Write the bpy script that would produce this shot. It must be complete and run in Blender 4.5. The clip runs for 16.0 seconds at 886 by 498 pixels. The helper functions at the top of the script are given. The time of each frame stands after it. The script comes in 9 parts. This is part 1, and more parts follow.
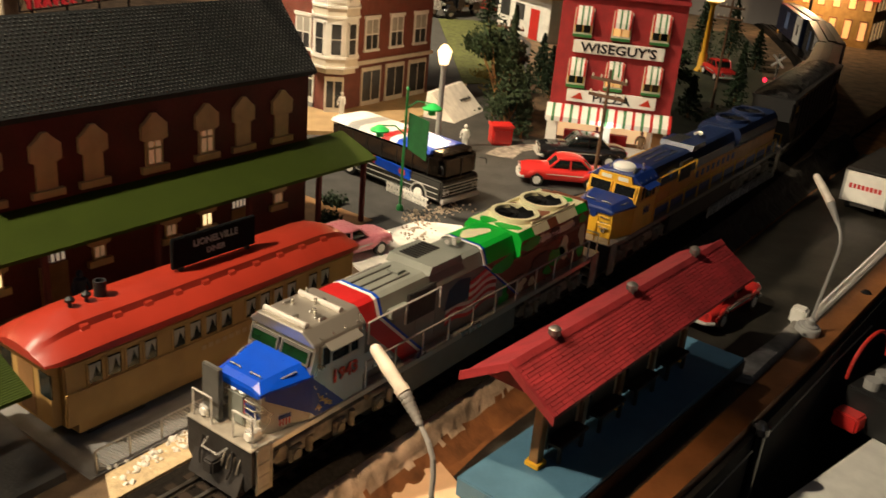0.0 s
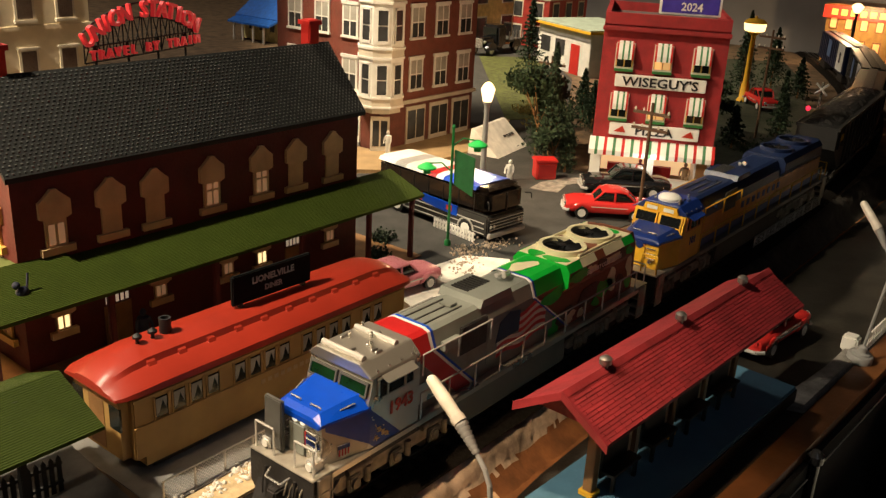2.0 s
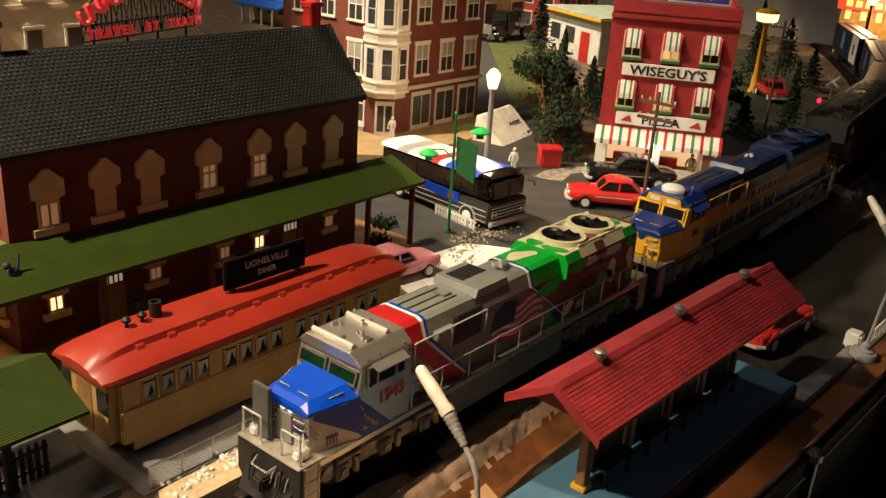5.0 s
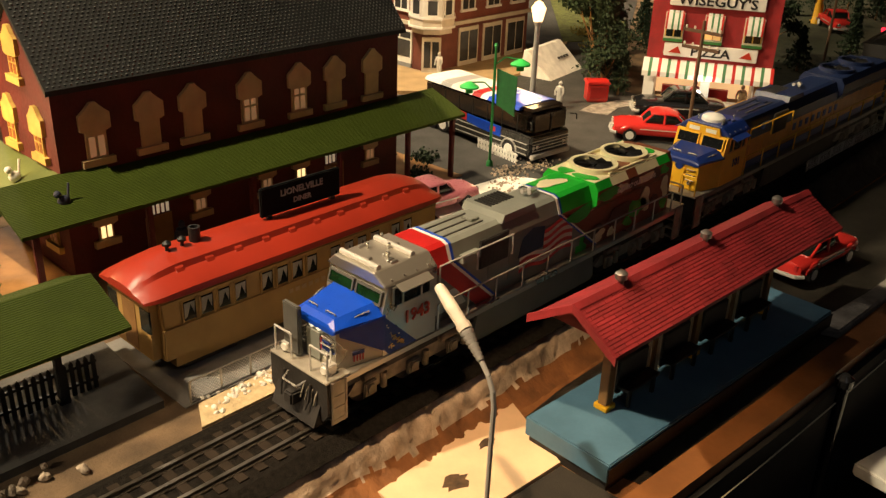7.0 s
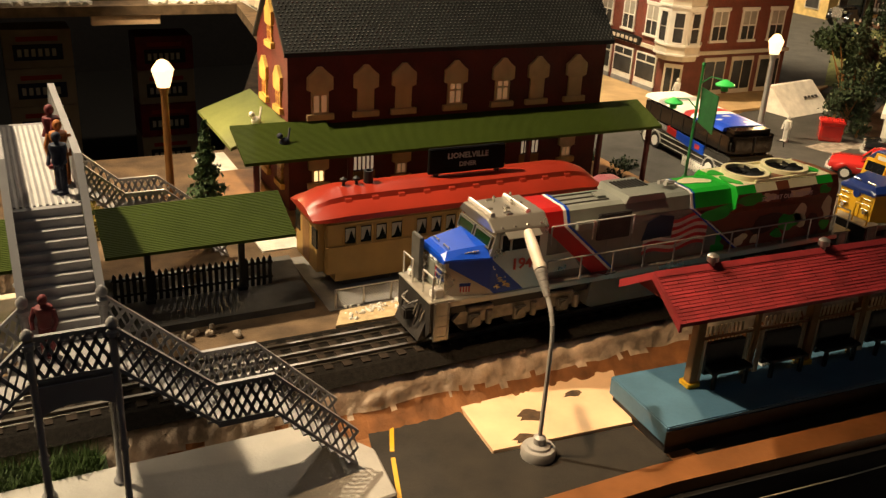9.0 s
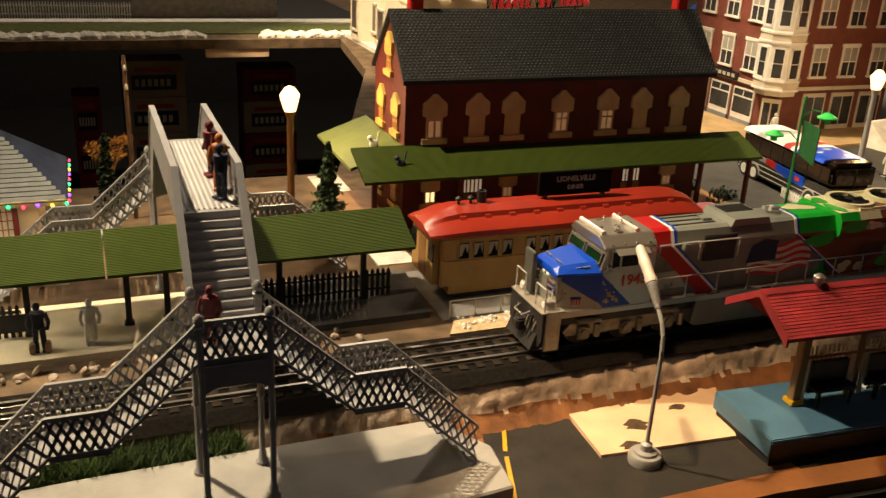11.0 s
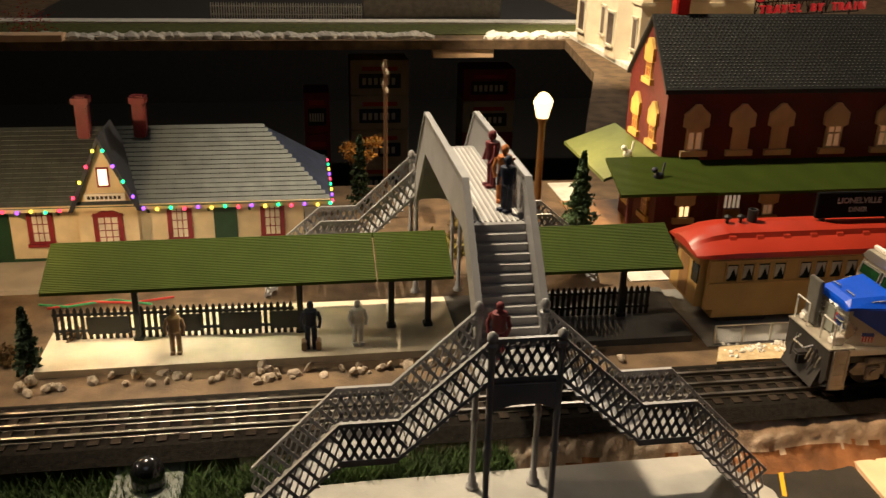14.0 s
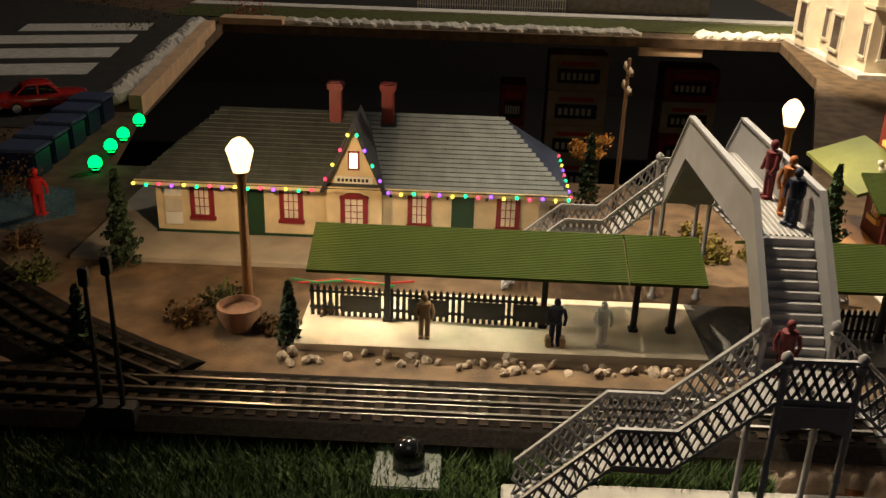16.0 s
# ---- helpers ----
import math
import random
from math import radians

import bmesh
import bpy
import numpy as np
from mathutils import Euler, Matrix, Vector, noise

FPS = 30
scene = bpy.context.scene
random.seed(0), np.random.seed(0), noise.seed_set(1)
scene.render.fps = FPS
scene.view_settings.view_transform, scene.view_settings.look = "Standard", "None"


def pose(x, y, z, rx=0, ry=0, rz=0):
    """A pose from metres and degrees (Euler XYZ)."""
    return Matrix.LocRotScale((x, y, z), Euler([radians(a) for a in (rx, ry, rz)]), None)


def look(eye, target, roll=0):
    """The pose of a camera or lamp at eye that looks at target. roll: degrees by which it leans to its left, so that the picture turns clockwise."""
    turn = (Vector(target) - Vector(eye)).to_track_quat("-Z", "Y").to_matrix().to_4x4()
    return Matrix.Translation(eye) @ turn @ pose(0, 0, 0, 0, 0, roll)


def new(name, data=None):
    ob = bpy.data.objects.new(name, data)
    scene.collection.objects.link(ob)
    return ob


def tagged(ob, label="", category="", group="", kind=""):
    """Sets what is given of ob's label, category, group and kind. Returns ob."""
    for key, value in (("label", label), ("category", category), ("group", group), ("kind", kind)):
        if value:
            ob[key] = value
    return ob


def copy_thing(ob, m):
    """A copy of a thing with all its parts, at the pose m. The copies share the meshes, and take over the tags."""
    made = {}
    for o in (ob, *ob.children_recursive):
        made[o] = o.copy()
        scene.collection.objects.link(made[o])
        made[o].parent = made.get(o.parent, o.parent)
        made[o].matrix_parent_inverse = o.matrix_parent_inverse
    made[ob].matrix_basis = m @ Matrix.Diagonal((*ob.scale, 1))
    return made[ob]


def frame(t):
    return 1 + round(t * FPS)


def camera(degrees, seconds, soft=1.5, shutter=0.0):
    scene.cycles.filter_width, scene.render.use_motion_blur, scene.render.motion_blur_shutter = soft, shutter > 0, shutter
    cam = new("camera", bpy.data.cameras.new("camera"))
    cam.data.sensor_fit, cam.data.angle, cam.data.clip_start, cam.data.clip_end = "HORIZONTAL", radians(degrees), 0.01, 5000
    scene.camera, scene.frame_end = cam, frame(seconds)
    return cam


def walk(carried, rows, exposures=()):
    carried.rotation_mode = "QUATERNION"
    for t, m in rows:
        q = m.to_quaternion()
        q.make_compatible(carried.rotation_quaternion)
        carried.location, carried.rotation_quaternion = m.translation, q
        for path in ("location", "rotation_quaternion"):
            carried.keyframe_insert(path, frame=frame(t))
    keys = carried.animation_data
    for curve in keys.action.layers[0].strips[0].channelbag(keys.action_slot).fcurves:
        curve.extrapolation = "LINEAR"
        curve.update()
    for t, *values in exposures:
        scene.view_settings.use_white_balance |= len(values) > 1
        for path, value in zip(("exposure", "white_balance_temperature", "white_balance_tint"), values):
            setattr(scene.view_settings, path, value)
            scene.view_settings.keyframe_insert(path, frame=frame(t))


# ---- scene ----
cam = camera(52.2, 16.0, soft=1.35, shutter=0.35)
PATH = [
    (0, (0.0280, 0.0124, 0.4207), (0.6376, 0.4300, 0.1140), 5.31),
    (0.5, (0.0078, 0.0100, 0.4291), (0.6022, 0.4599, 0.1388), 4.63),
    (1, (0.0050, 0.0076, 0.4300), (0.6005, 0.4594, 0.1450), 4.12),
    (1.5, (0.0057, 0.0101, 0.4281), (0.6007, 0.4629, 0.1437), 3.87),
    (2, (0.0101, 0.0069, 0.4264), (0.6045, 0.4629, 0.1458), 3.17),
    (2.5, (0.0124, 0.0072, 0.4285), (0.6083, 0.4639, 0.1520), 3.46),
    (3, (0.0098, 0.0071, 0.4298), (0.6063, 0.4650, 0.1569), 3.81),
    (5.5, (0.0343, 0.0036, 0.4190), (0.6130, 0.4674, 0.1190), 3.90),
    (6, (0.0418, -0.0141, 0.4146), (0.5964, 0.4734, 0.1066), 3.74),
    (6.5, (0.0402, -0.0360, 0.4215), (0.5564, 0.4846, 0.1014), 2.05),
    (7, (0.0287, -0.0294, 0.4185), (0.5647, 0.4575, 0.0785), 2.19),
    (7.5, (0.0599, -0.0806, 0.4062), (0.5276, 0.4727, 0.0670), 4.19),
    (8, (0.0643, -0.1426, 0.4070), (0.4465, 0.4794, 0.0798), 1.98),
    (8.5, (0.0659, -0.1784, 0.4019), (0.4200, 0.4621, 0.0789), 2.54),
    (11, (0.0151, -0.2349, 0.4012), (0.2958, 0.4550, 0.1094), 2.91),
    (11.5, (-0.0013, -0.2382, 0.4033), (0.2575, 0.4605, 0.1121), 2.66),
    (12, (-0.0077, -0.2371, 0.4047), (0.2307, 0.4687, 0.1134), 2.26),
    (12.5, (-0.0094, -0.2312, 0.4037), (0.2086, 0.4805, 0.1104), 2.04),
    (13, (-0.0099, -0.2169, 0.4018), (0.1852, 0.4988, 0.1024), 1.74),
    (13.5, (-0.0250, -0.2040, 0.4043), (0.1269, 0.5234, 0.1077), 1.31),
    (14, (-0.0420, -0.1934, 0.4032), (0.0791, 0.5387, 0.1043), 1.40),
    (14.5, (-0.0614, -0.1904, 0.3995), (0.0263, 0.5451, 0.0973), 1.88),
    (15, (-0.0861, -0.1807, 0.4031), (-0.0518, 0.5617, 0.1070), 2.01),
    (15.5, (-0.1021, -0.1854, 0.4023), (-0.1055, 0.5584, 0.1078), 1.80),
    (16, (-0.1194, -0.1862, 0.4051), (-0.1372, 0.5516, 0.0964), 1.82),
]
walk(cam, [(t, look(eye, target, roll)) for t, eye, target, roll in PATH],
     exposures=[(0, 0.0, 6050, 10), (5.5, 0.0, 6050, 10), (7.5, 0.0, 6750, 10), (8.7, 0.0, 6700, 10), (11, 0.0, 6500, 10), (13, 0.0, 6450, 10), (14.5, -0.05, 6100, 10), (16, -0.05, 6050, 10)])

# One module U is 46 mm: the layout is built in modules, about 1:48 scale.
U = 0.046
GROUND = 0.7      # height of the raised town board
TRACK_Y = 8.5     # centre line of the main track
RAIL = 0.92       # top of the rails

# ---- light: unseen room spots and added fills, the street lamps, a dim room ----
world = bpy.data.worlds.new("room_dark")
world.use_nodes = True
world.node_tree.nodes["Background"].inputs[0].default_value = (1.0, 0.72, 0.42, 1)
world.node_tree.nodes["Background"].inputs[1].default_value = 0.012
scene.world = world


def lamp_area(name, at, target, size, watts, colour):
    data = bpy.data.lights.new(name, "AREA")
    data.shape, data.size, data.energy, data.color = "DISK", size, watts, colour
    ob = new(name, data)
    ob.matrix_world = look([v * U for v in at], [v * U for v in target])
    return ob


def lamp_point(name, at, watts, colour, radius=0.01):
    data = bpy.data.lights.new(name, "POINT")
    data.energy, data.color, data.shadow_soft_size = watts, colour, radius
    ob = new(name, data)
    ob.location = Vector(at) * U
    return ob


def lamp_spot(name, at, target, degrees, blend, watts, colour, radius):
    data = bpy.data.lights.new(name, "SPOT")
    data.energy, data.color, data.shadow_soft_size = watts, colour, radius
    data.spot_size, data.spot_blend = radians(degrees), blend
    ob = new(name, data)
    ob.matrix_world = look([v * U for v in at], [v * U for v in target])
    return ob


WARM = (1.0, 0.78, 0.5)
# Room spots out of view, aimed to fit the cast shadows.
lamp_spot("ceiling_spot_west", (-5, 17, 24), (9.5, 7.5, 0), 73, 0.8, 96, (1.0, 0.8, 0.53), 0.02)
lamp_spot("ceiling_spot_front", (1.5, 9, 24), (9.6, 5.6, 0), 28, 0.9, 50, (1.0, 0.66, 0.36), 0.02)
# Unseen spot added to brighten the town.
lamp_spot("ceiling_spot_east", (13, 25, 22), (27, 16.0, 0), 54, 0.6, 92, WARM, 0.025)
# Unseen low spot added to light the platform and tracks from the west.
lamp_spot("wall_spot_west", (-22, 10, 13), (-1, 10.8, 1), 22, 0.7, 30, (1.0, 0.82, 0.58), 0.03)
# Unseen spots added to brighten the far street and the cream building.
lamp_spot("ceiling_spot_far", (36, 36, 26), (47, 33, 1), 70, 0.6, 150, WARM, 0.03)
lamp_spot("ceiling_spot_north", (-2, 35, 27), (16, 42, 2), 38, 0.6, 210, WARM, 0.03)
# Unseen soft fill on the near side, added to lift the dark faces.
lamp_area("ceiling_panel", (-4, -14, 39), (-4, -2, 0), 1.2, 1.6, (0.92, 0.9, 0.95))
# Unseen bulb added far behind the town as back light.
lamp_point("ceiling_bulb", (20, 60, 36), 60, (1.0, 0.84, 0.64), 0.05)


# ---- materials ----
def mat(name, col, rough=0.6, metal=0.0, var=0.25, scale=60.0, bump=0.15, bscale=400.0, emit=0.0, spec=0.5, stain=None, rnd=0.0, coat=0.0):
    """Base colour varied at two scales, with fine relief. Scales are per metre."""
    m = bpy.data.materials.new(name)
    m.use_nodes = True
    nt = m.node_tree
    n, ln = nt.nodes, nt.links
    b = n["Principled BSDF"]
    b.inputs["Roughness"].default_value = rough
    b.inputs["Metallic"].default_value = metal
    b.inputs["Specular IOR Level"].default_value = spec
    b.inputs["Coat Weight"].default_value = coat
    geo = n.new("ShaderNodeTexCoord")
    a = n.new("ShaderNodeTexNoise")
    a.inputs["Scale"].default_value, a.inputs["Detail"].default_value = scale, 6
    ln.new(geo.outputs["Object"], a.inputs["Vector"])
    ramp = n.new("ShaderNodeValToRGB")
    e = ramp.color_ramp.elements
    dark = stain or tuple(c * (1 - var) for c in col)
    e[0].position, e[1].position = 0.32, 0.68
    e[0].color, e[1].color = (*dark, 1), (*[min(1, c * (1 + var * 0.5)) for c in col], 1)
    ln.new(a.outputs["Fac"], ramp.inputs["Fac"])
    out = ramp.outputs["Color"]
    if rnd:
        info = n.new("ShaderNodeObjectInfo")
        hsv = n.new("ShaderNodeHueSaturation")
        mr = n.new("ShaderNodeMapRange")
        mr.inputs["To Min"].default_value, mr.inputs["To Max"].default_value = 1 - rnd, 1 + rnd
        ln.new(info.outputs["Random"], mr.inputs["Value"])
        ln.new(mr.outputs["Result"], hsv.inputs["Value"])
        ln.new(out, hsv.inputs["Color"])
        out = hsv.outputs["Color"]
    ln.new(out, b.inputs["Base Color"])
    f = n.new("ShaderNodeTexNoise")
    f.inputs["Scale"].default_value, f.inputs["Detail"].default_value = bscale, 4
    ln.new(geo.outputs["Object"], f.inputs["Vector"])
    rr = n.new("ShaderNodeMapRange")
    rr.inputs["To Min"].default_value, rr.inputs["To Max"].default_value = max(0.03, rough - 0.12), min(1, rough + 0.12)
    ln.new(f.outputs["Fac"], rr.inputs["Value"])
    ln.new(rr.outputs["Result"], b.inputs["Roughness"])
    if bump:
        bp = n.new("ShaderNodeBump")
        bp.inputs["Strength"].default_value, bp.inputs["Distance"].default_value = bump, 0.001
        ln.new(f.outputs["Fac"], bp.inputs["Height"])
        ln.new(bp.outputs["Normal"], b.inputs["Normal"])
    if emit:
        b.inputs["Emission Color"].default_value = (*col, 1)
        b.inputs["Emission Strength"].default_value = emit
    return m


def glow(name, col, strength):
    m = bpy.data.materials.new(name)
    m.use_nodes = True
    nt = m.node_tree
    b = nt.nodes["Principled BSDF"]
    b.inputs["Base Color"].default_value = (*col, 1)
    b.inputs["Emission Color"].default_value = (*col, 1)
    b.inputs["Emission Strength"].default_value = strength
    return m


def banded(name, col, dark, per_metre, axis, rough=0.6, bump=0.6, width=0.5, metal=0.0):
    """Painted corrugation or boarding: ridges along one axis."""
    m = mat(name, col, rough, metal, 0.2, 40, 0, 400, 0.0, 0.15)
    nt = m.node_tree
    n, ln = nt.nodes, nt.links
    b = n["Principled BSDF"]
    geo = n.new("ShaderNodeTexCoord")
    w = n.new("ShaderNodeTexWave")
    w.wave_type, w.bands_direction, w.wave_profile = "BANDS", axis, "SIN"
    w.inputs["Scale"].default_value = per_metre / 3.1416 / 2 * 1.0
    w.inputs["Distortion"].default_value = 0.15
    ln.new(geo.outputs["Object"], w.inputs["Vector"])
    bp = n.new("ShaderNodeBump")
    bp.inputs["Strength"].default_value, bp.inputs["Distance"].default_value = bump, 0.0015
    ln.new(w.outputs["Fac"], bp.inputs["Height"])
    ln.new(bp.outputs["Normal"], b.inputs["Normal"])
    mix = n.new("ShaderNodeMix")
    mix.data_type = "RGBA"
    src = b.inputs["Base Color"].links[0].from_socket
    ln.new(w.outputs["Fac"], mix.inputs["Factor"])
    mix.inputs["A"].default_value = (*dark, 1)
    ln.new(src, mix.inputs["B"])
    ln.new(mix.outputs["Result"], b.inputs["Base Color"])
    return m


def glass(name, col=(0.8, 0.85, 0.8), rough=0.05):
    m = bpy.data.materials.new(name)
    m.use_nodes = True
    b = m.node_tree.nodes["Principled BSDF"]
    b.inputs["Base Color"].default_value = (*col, 1)
    b.inputs["Roughness"].default_value = rough
    b.inputs["Transmission Weight"].default_value = 0.9
    return m


M = {}
M["dirt"] = mat("dirt", (0.15, 0.095, 0.05), 0.9, 0, 0.5, 35, 0.6, 500)
M["ply"] = mat("plywood", (0.82, 0.56, 0.34), 0.7, 0, 0.16, 25, 0.2, 300)
M["asphalt"] = mat("asphalt", (0.025, 0.02, 0.014), 0.85, 0, 0.4, 40, 0.4, 900)
M["road"] = mat("grey_road", (0.045, 0.043, 0.038), 0.85, 0, 0.35, 30, 0.3, 700)
M["concrete"] = mat("concrete", (0.42, 0.4, 0.36), 0.8, 0, 0.18, 30, 0.25, 500)
M["plaster"] = mat("plaster_snow", (0.78, 0.74, 0.66), 0.9, 0, 0.2, 60, 0.7, 200)
M["rock"] = mat("plaster_rock", (0.42, 0.32, 0.24), 0.9, 0, 0.4, 50, 0.7, 200)
M["pavement"] = mat("pavement", (0.42, 0.37, 0.3), 0.85, 0, 0.2, 30, 0.2, 600)
M["platform"] = mat("platform_tan", (0.72, 0.62, 0.45), 0.8, 0, 0.2, 30, 0.2, 500)
M["white"] = mat("white_paint", (0.78, 0.76, 0.7), 0.5, 0, 0.1, 60, 0.05)
M["cream"] = mat("cream_paint", (0.5, 0.3, 0.09), 0.55, 0, 0.12, 50, 0.08)
M["cream2"] = mat("cream_wall", (0.7, 0.56, 0.34), 0.6, 0, 0.15, 50, 0.1)
M["brickred"] = mat("barn_red_wall", (0.1, 0.009, 0.006), 0.7, 0, 0.3, 40, 0.3, 300)
M["red"] = mat("red_paint", (0.5, 0.025, 0.018), 0.4, 0, 0.15, 40, 0.05)
M["dinerred"] = mat("diner_roof_red", (0.42, 0.035, 0.016), 0.38, 0, 0.15, 25, 0.08)
M["tanwin"] = mat("tan_window_trim", (0.56, 0.38, 0.2), 0.6, 0, 0.15, 60, 0.1)
M["greenroof"] = banded("green_corrugated_roof", (0.056, 0.08, 0.009), (0.032, 0.05, 0.005), 1150, "Y", 0.75, 0.6)
M["blackmat"] = mat("black_paint", (0.012, 0.012, 0.012), 0.5, 0, 0.3, 80, 0.1)
M["dark"] = mat("dark_underframe", (0.025, 0.022, 0.02), 0.6, 0.1, 0.4, 80, 0.3)
M["silver"] = mat("silver_paint", (0.48, 0.455, 0.4), 0.3, 0.75, 0.04, 30, 0.0, 25)
M["hoodgrey"] = mat("grey_hood", (0.2, 0.215, 0.19), 0.42, 0.1, 0.1, 50, 0.03)
M["darkgrey"] = mat("dark_grey", (0.09, 0.088, 0.08), 0.5, 0.1, 0.2, 60, 0.08)
M["blue"] = mat("bright_blue", (0.002, 0.055, 0.5), 0.32, 0, 0.1, 60, 0.03)
M["navy"] = mat("navy_blue", (0.008, 0.028, 0.17), 0.35, 0, 0.1, 60, 0.03)
M["yellow"] = mat("yellow_paint", (0.75, 0.42, 0.02), 0.4, 0, 0.12, 60, 0.05)
M["orange"] = mat("orange_yellow", (0.6, 0.24, 0.02), 0.45, 0, 0.15, 60, 0.05)
M["camogreen"] = mat("camo_green", (0.012, 0.4, 0.03), 0.4, 0, 0.1, 60, 0.03)
M["camobrown"] = mat("camo_brown", (0.2, 0.06, 0.025), 0.45, 0, 0.15, 60, 0.03)
M["camocream"] = mat("camo_cream", (0.75, 0.68, 0.42), 0.45, 0, 0.1, 60, 0.03)
M["metal"] = mat("steel", (0.45, 0.43, 0.4), 0.35, 0.9, 0.15, 60, 0.05)
M["rail"] = mat("steel_rail", (0.22, 0.2, 0.17), 0.38, 1.0, 0.2, 50, 0.05)
M["bridge"] = mat("grey_bridge_paint", (0.34, 0.33, 0.33), 0.42, 0.15, 0.12, 50, 0.06)
M["bluepad"] = mat("blue_grey_platform", (0.07, 0.165, 0.25), 0.6, 0, 0.15, 40, 0.12)
M["woodtrim"] = mat("stained_wood_edge", (0.22, 0.085, 0.026), 0.5, 0, 0.35, 20, 0.2, 200)
M["wood"] = mat("brown_wood", (0.3, 0.15, 0.05), 0.6, 0, 0.3, 40, 0.2)
M["cloth"] = mat("black_cloth", (0.006, 0.006, 0.006), 0.95, 0, 0.3, 30, 0.3)
M["roofblack"] = mat("dark_slate", (0.011, 0.012, 0.012), 0.75, 0, 0.3, 60, 0.2)
M["grass"] = mat("grass_mat", (0.024, 0.05, 0.008), 0.9, 0, 0.5, 60, 0.8, 600)
M["leaf"] = mat("leaf_green", (0.016, 0.036, 0.01), 0.8, 0, 0.4, 120, 0.4, 800)
M["moss"] = mat("yellow_moss", (0.25, 0.2, 0.04), 0.9, 0, 0.4, 120, 0.6, 800)
M["lampglow"] = glow("lit_lamp_globe", (1.0, 0.68, 0.33), 2.7)
M["winglow"] = glow("lit_window", (1.0, 0.7, 0.3), 1.4)
M["lampgrey"] = mat("grey_lamp_plastic", (0.4, 0.39, 0.37), 0.4, 0.2, 0.1, 60, 0.05)
M["lampbrown"] = mat("bronze_lamp_post", (0.22, 0.1, 0.03), 0.45, 0.3, 0.2, 60, 0.1)
M["glassdark"] = mat("dark_glass", (0.01, 0.014, 0.012), 0.08, 0, 0.1, 60, 0)


# ---- mesh helpers, all in modules ----
def box(bm, x0, x1, y0, y1, z0, z1):
    v = [bm.verts.new((x, y, z)) for z in (z0, z1) for y in (y0, y1) for x in (x0, x1)]
    for f in ((0, 2, 3, 1), (4, 5, 7, 6), (0, 1, 5, 4), (2, 6, 7, 3), (0, 4, 6, 2), (1, 3, 7, 5)):
        bm.faces.new([v[i] for i in f])
    return v


def prism(bm, pts, axis, a, b):
    """A polygon pushed along an axis; pts are (y, z), (x, z) or (x, y)."""
    put = {"x": lambda p, s: (s, p[0], p[1]), "y": lambda p, s: (p[0], s, p[1]), "z": lambda p, s: (p[0], p[1], s)}[axis]
    lo, hi = [bm.verts.new(put(p, a)) for p in pts], [bm.verts.new(put(p, b)) for p in pts]
    n = len(pts)
    bm.faces.new(lo[::-1]), bm.faces.new(hi)
    for i in range(n):
        bm.faces.new((lo[i], lo[(i + 1) % n], hi[(i + 1) % n], hi[i]))
    return lo + hi


def rod(bm, p, q, r, n=8, r2=None):
    p, q = Vector(p), Vector(q)
    d = (q - p).normalized()
    a = d.orthogonal().normalized()
    c = d.cross(a)
    r2 = r if r2 is None else r2
    rings = []
    for o, rr in ((p, r), (q, r2)):
        rings.append([bm.verts.new(o + rr * (math.cos(k * math.tau / n) * a + math.sin(k * math.tau / n) * c)) for k in range(n)])
    for i in range(n):
        bm.faces.new((rings[0][i], rings[0][(i + 1) % n], rings[1][(i + 1) % n], rings[1][i]))
    bm.faces.new(rings[0][::-1]), bm.faces.new(rings[1])


def path_rod(bm, pts, r, n=8):
    for p, q in zip(pts, pts[1:]):
        rod(bm, p, q, r, n)


def lathe(bm, prof, x=0, y=0, n=20):
    rings = []
    for r, z in prof:
        rings.append([bm.verts.new((x + max(r, 1e-4) * math.cos(k * math.tau / n), y + max(r, 1e-4) * math.sin(k * math.tau / n), z)) for k in range(n)])
    for a, b in zip(rings, rings[1:]):
        for i in range(n):
            bm.faces.new((a[i], a[(i + 1) % n], b[(i + 1) % n], b[i]))
    bm.faces.new(rings[0][::-1]), bm.faces.new(rings[-1])


def ball(bm, at, r, s=(1, 1, 1), sub=2):
    g = bmesh.ops.create_icosphere(bm, subdivisions=sub, radius=r)["verts"]
    for v in g:
        v.co = Vector((v.co.x * s[0] + at[0], v.co.y * s[1] + at[1], v.co.z * s[2] + at[2]))
    return g


def rounded(bm, w, seg=2):
    bmesh.ops.bevel(bm, geom=list(bm.edges), offset=w, segments=seg, affect="EDGES", clamp_overlap=True)


def part(name, bm, material, parent=None, label="", smooth=False, turn=None):
    if turn:
        bm.transform(turn)
    bmesh.ops.recalc_face_normals(bm, faces=list(bm.faces))
    bm.transform(Matrix.Scale(U, 4))
    me = bpy.data.meshes.new(name)
    bm.to_mesh(me)
    bm.free()
    me.materials.append(M[material] if isinstance(material, str) else material)
    if smooth:
        for p in me.polygons:
            p.use_smooth = True
        me.set_sharp_from_angle(angle=radians(40))
    ob = new(name, me)
    if parent:
        ob.parent = parent
    if label:
        ob["label"] = label
    return ob


def thing(name, at, label, category, group="", kind="", rot=0):
    ob = new(name)
    ob.empty_display_size = 0.01
    ob.matrix_world = pose(at[0] * U, at[1] * U, at[2] * U, 0, 0, rot)
    return tagged(ob, label, category, group, kind)


def solo(name, bm, material, label, category="", group="", kind="", smooth=False):
    return tagged(part(name, bm, material, None, "", smooth), label, category, group, kind)


def bx(*a):
    bm = bmesh.new()
    box(bm, *a)
    return bm


def bxr(w, *a):
    bm = bx(*a)
    rounded(bm, w)
    return bm


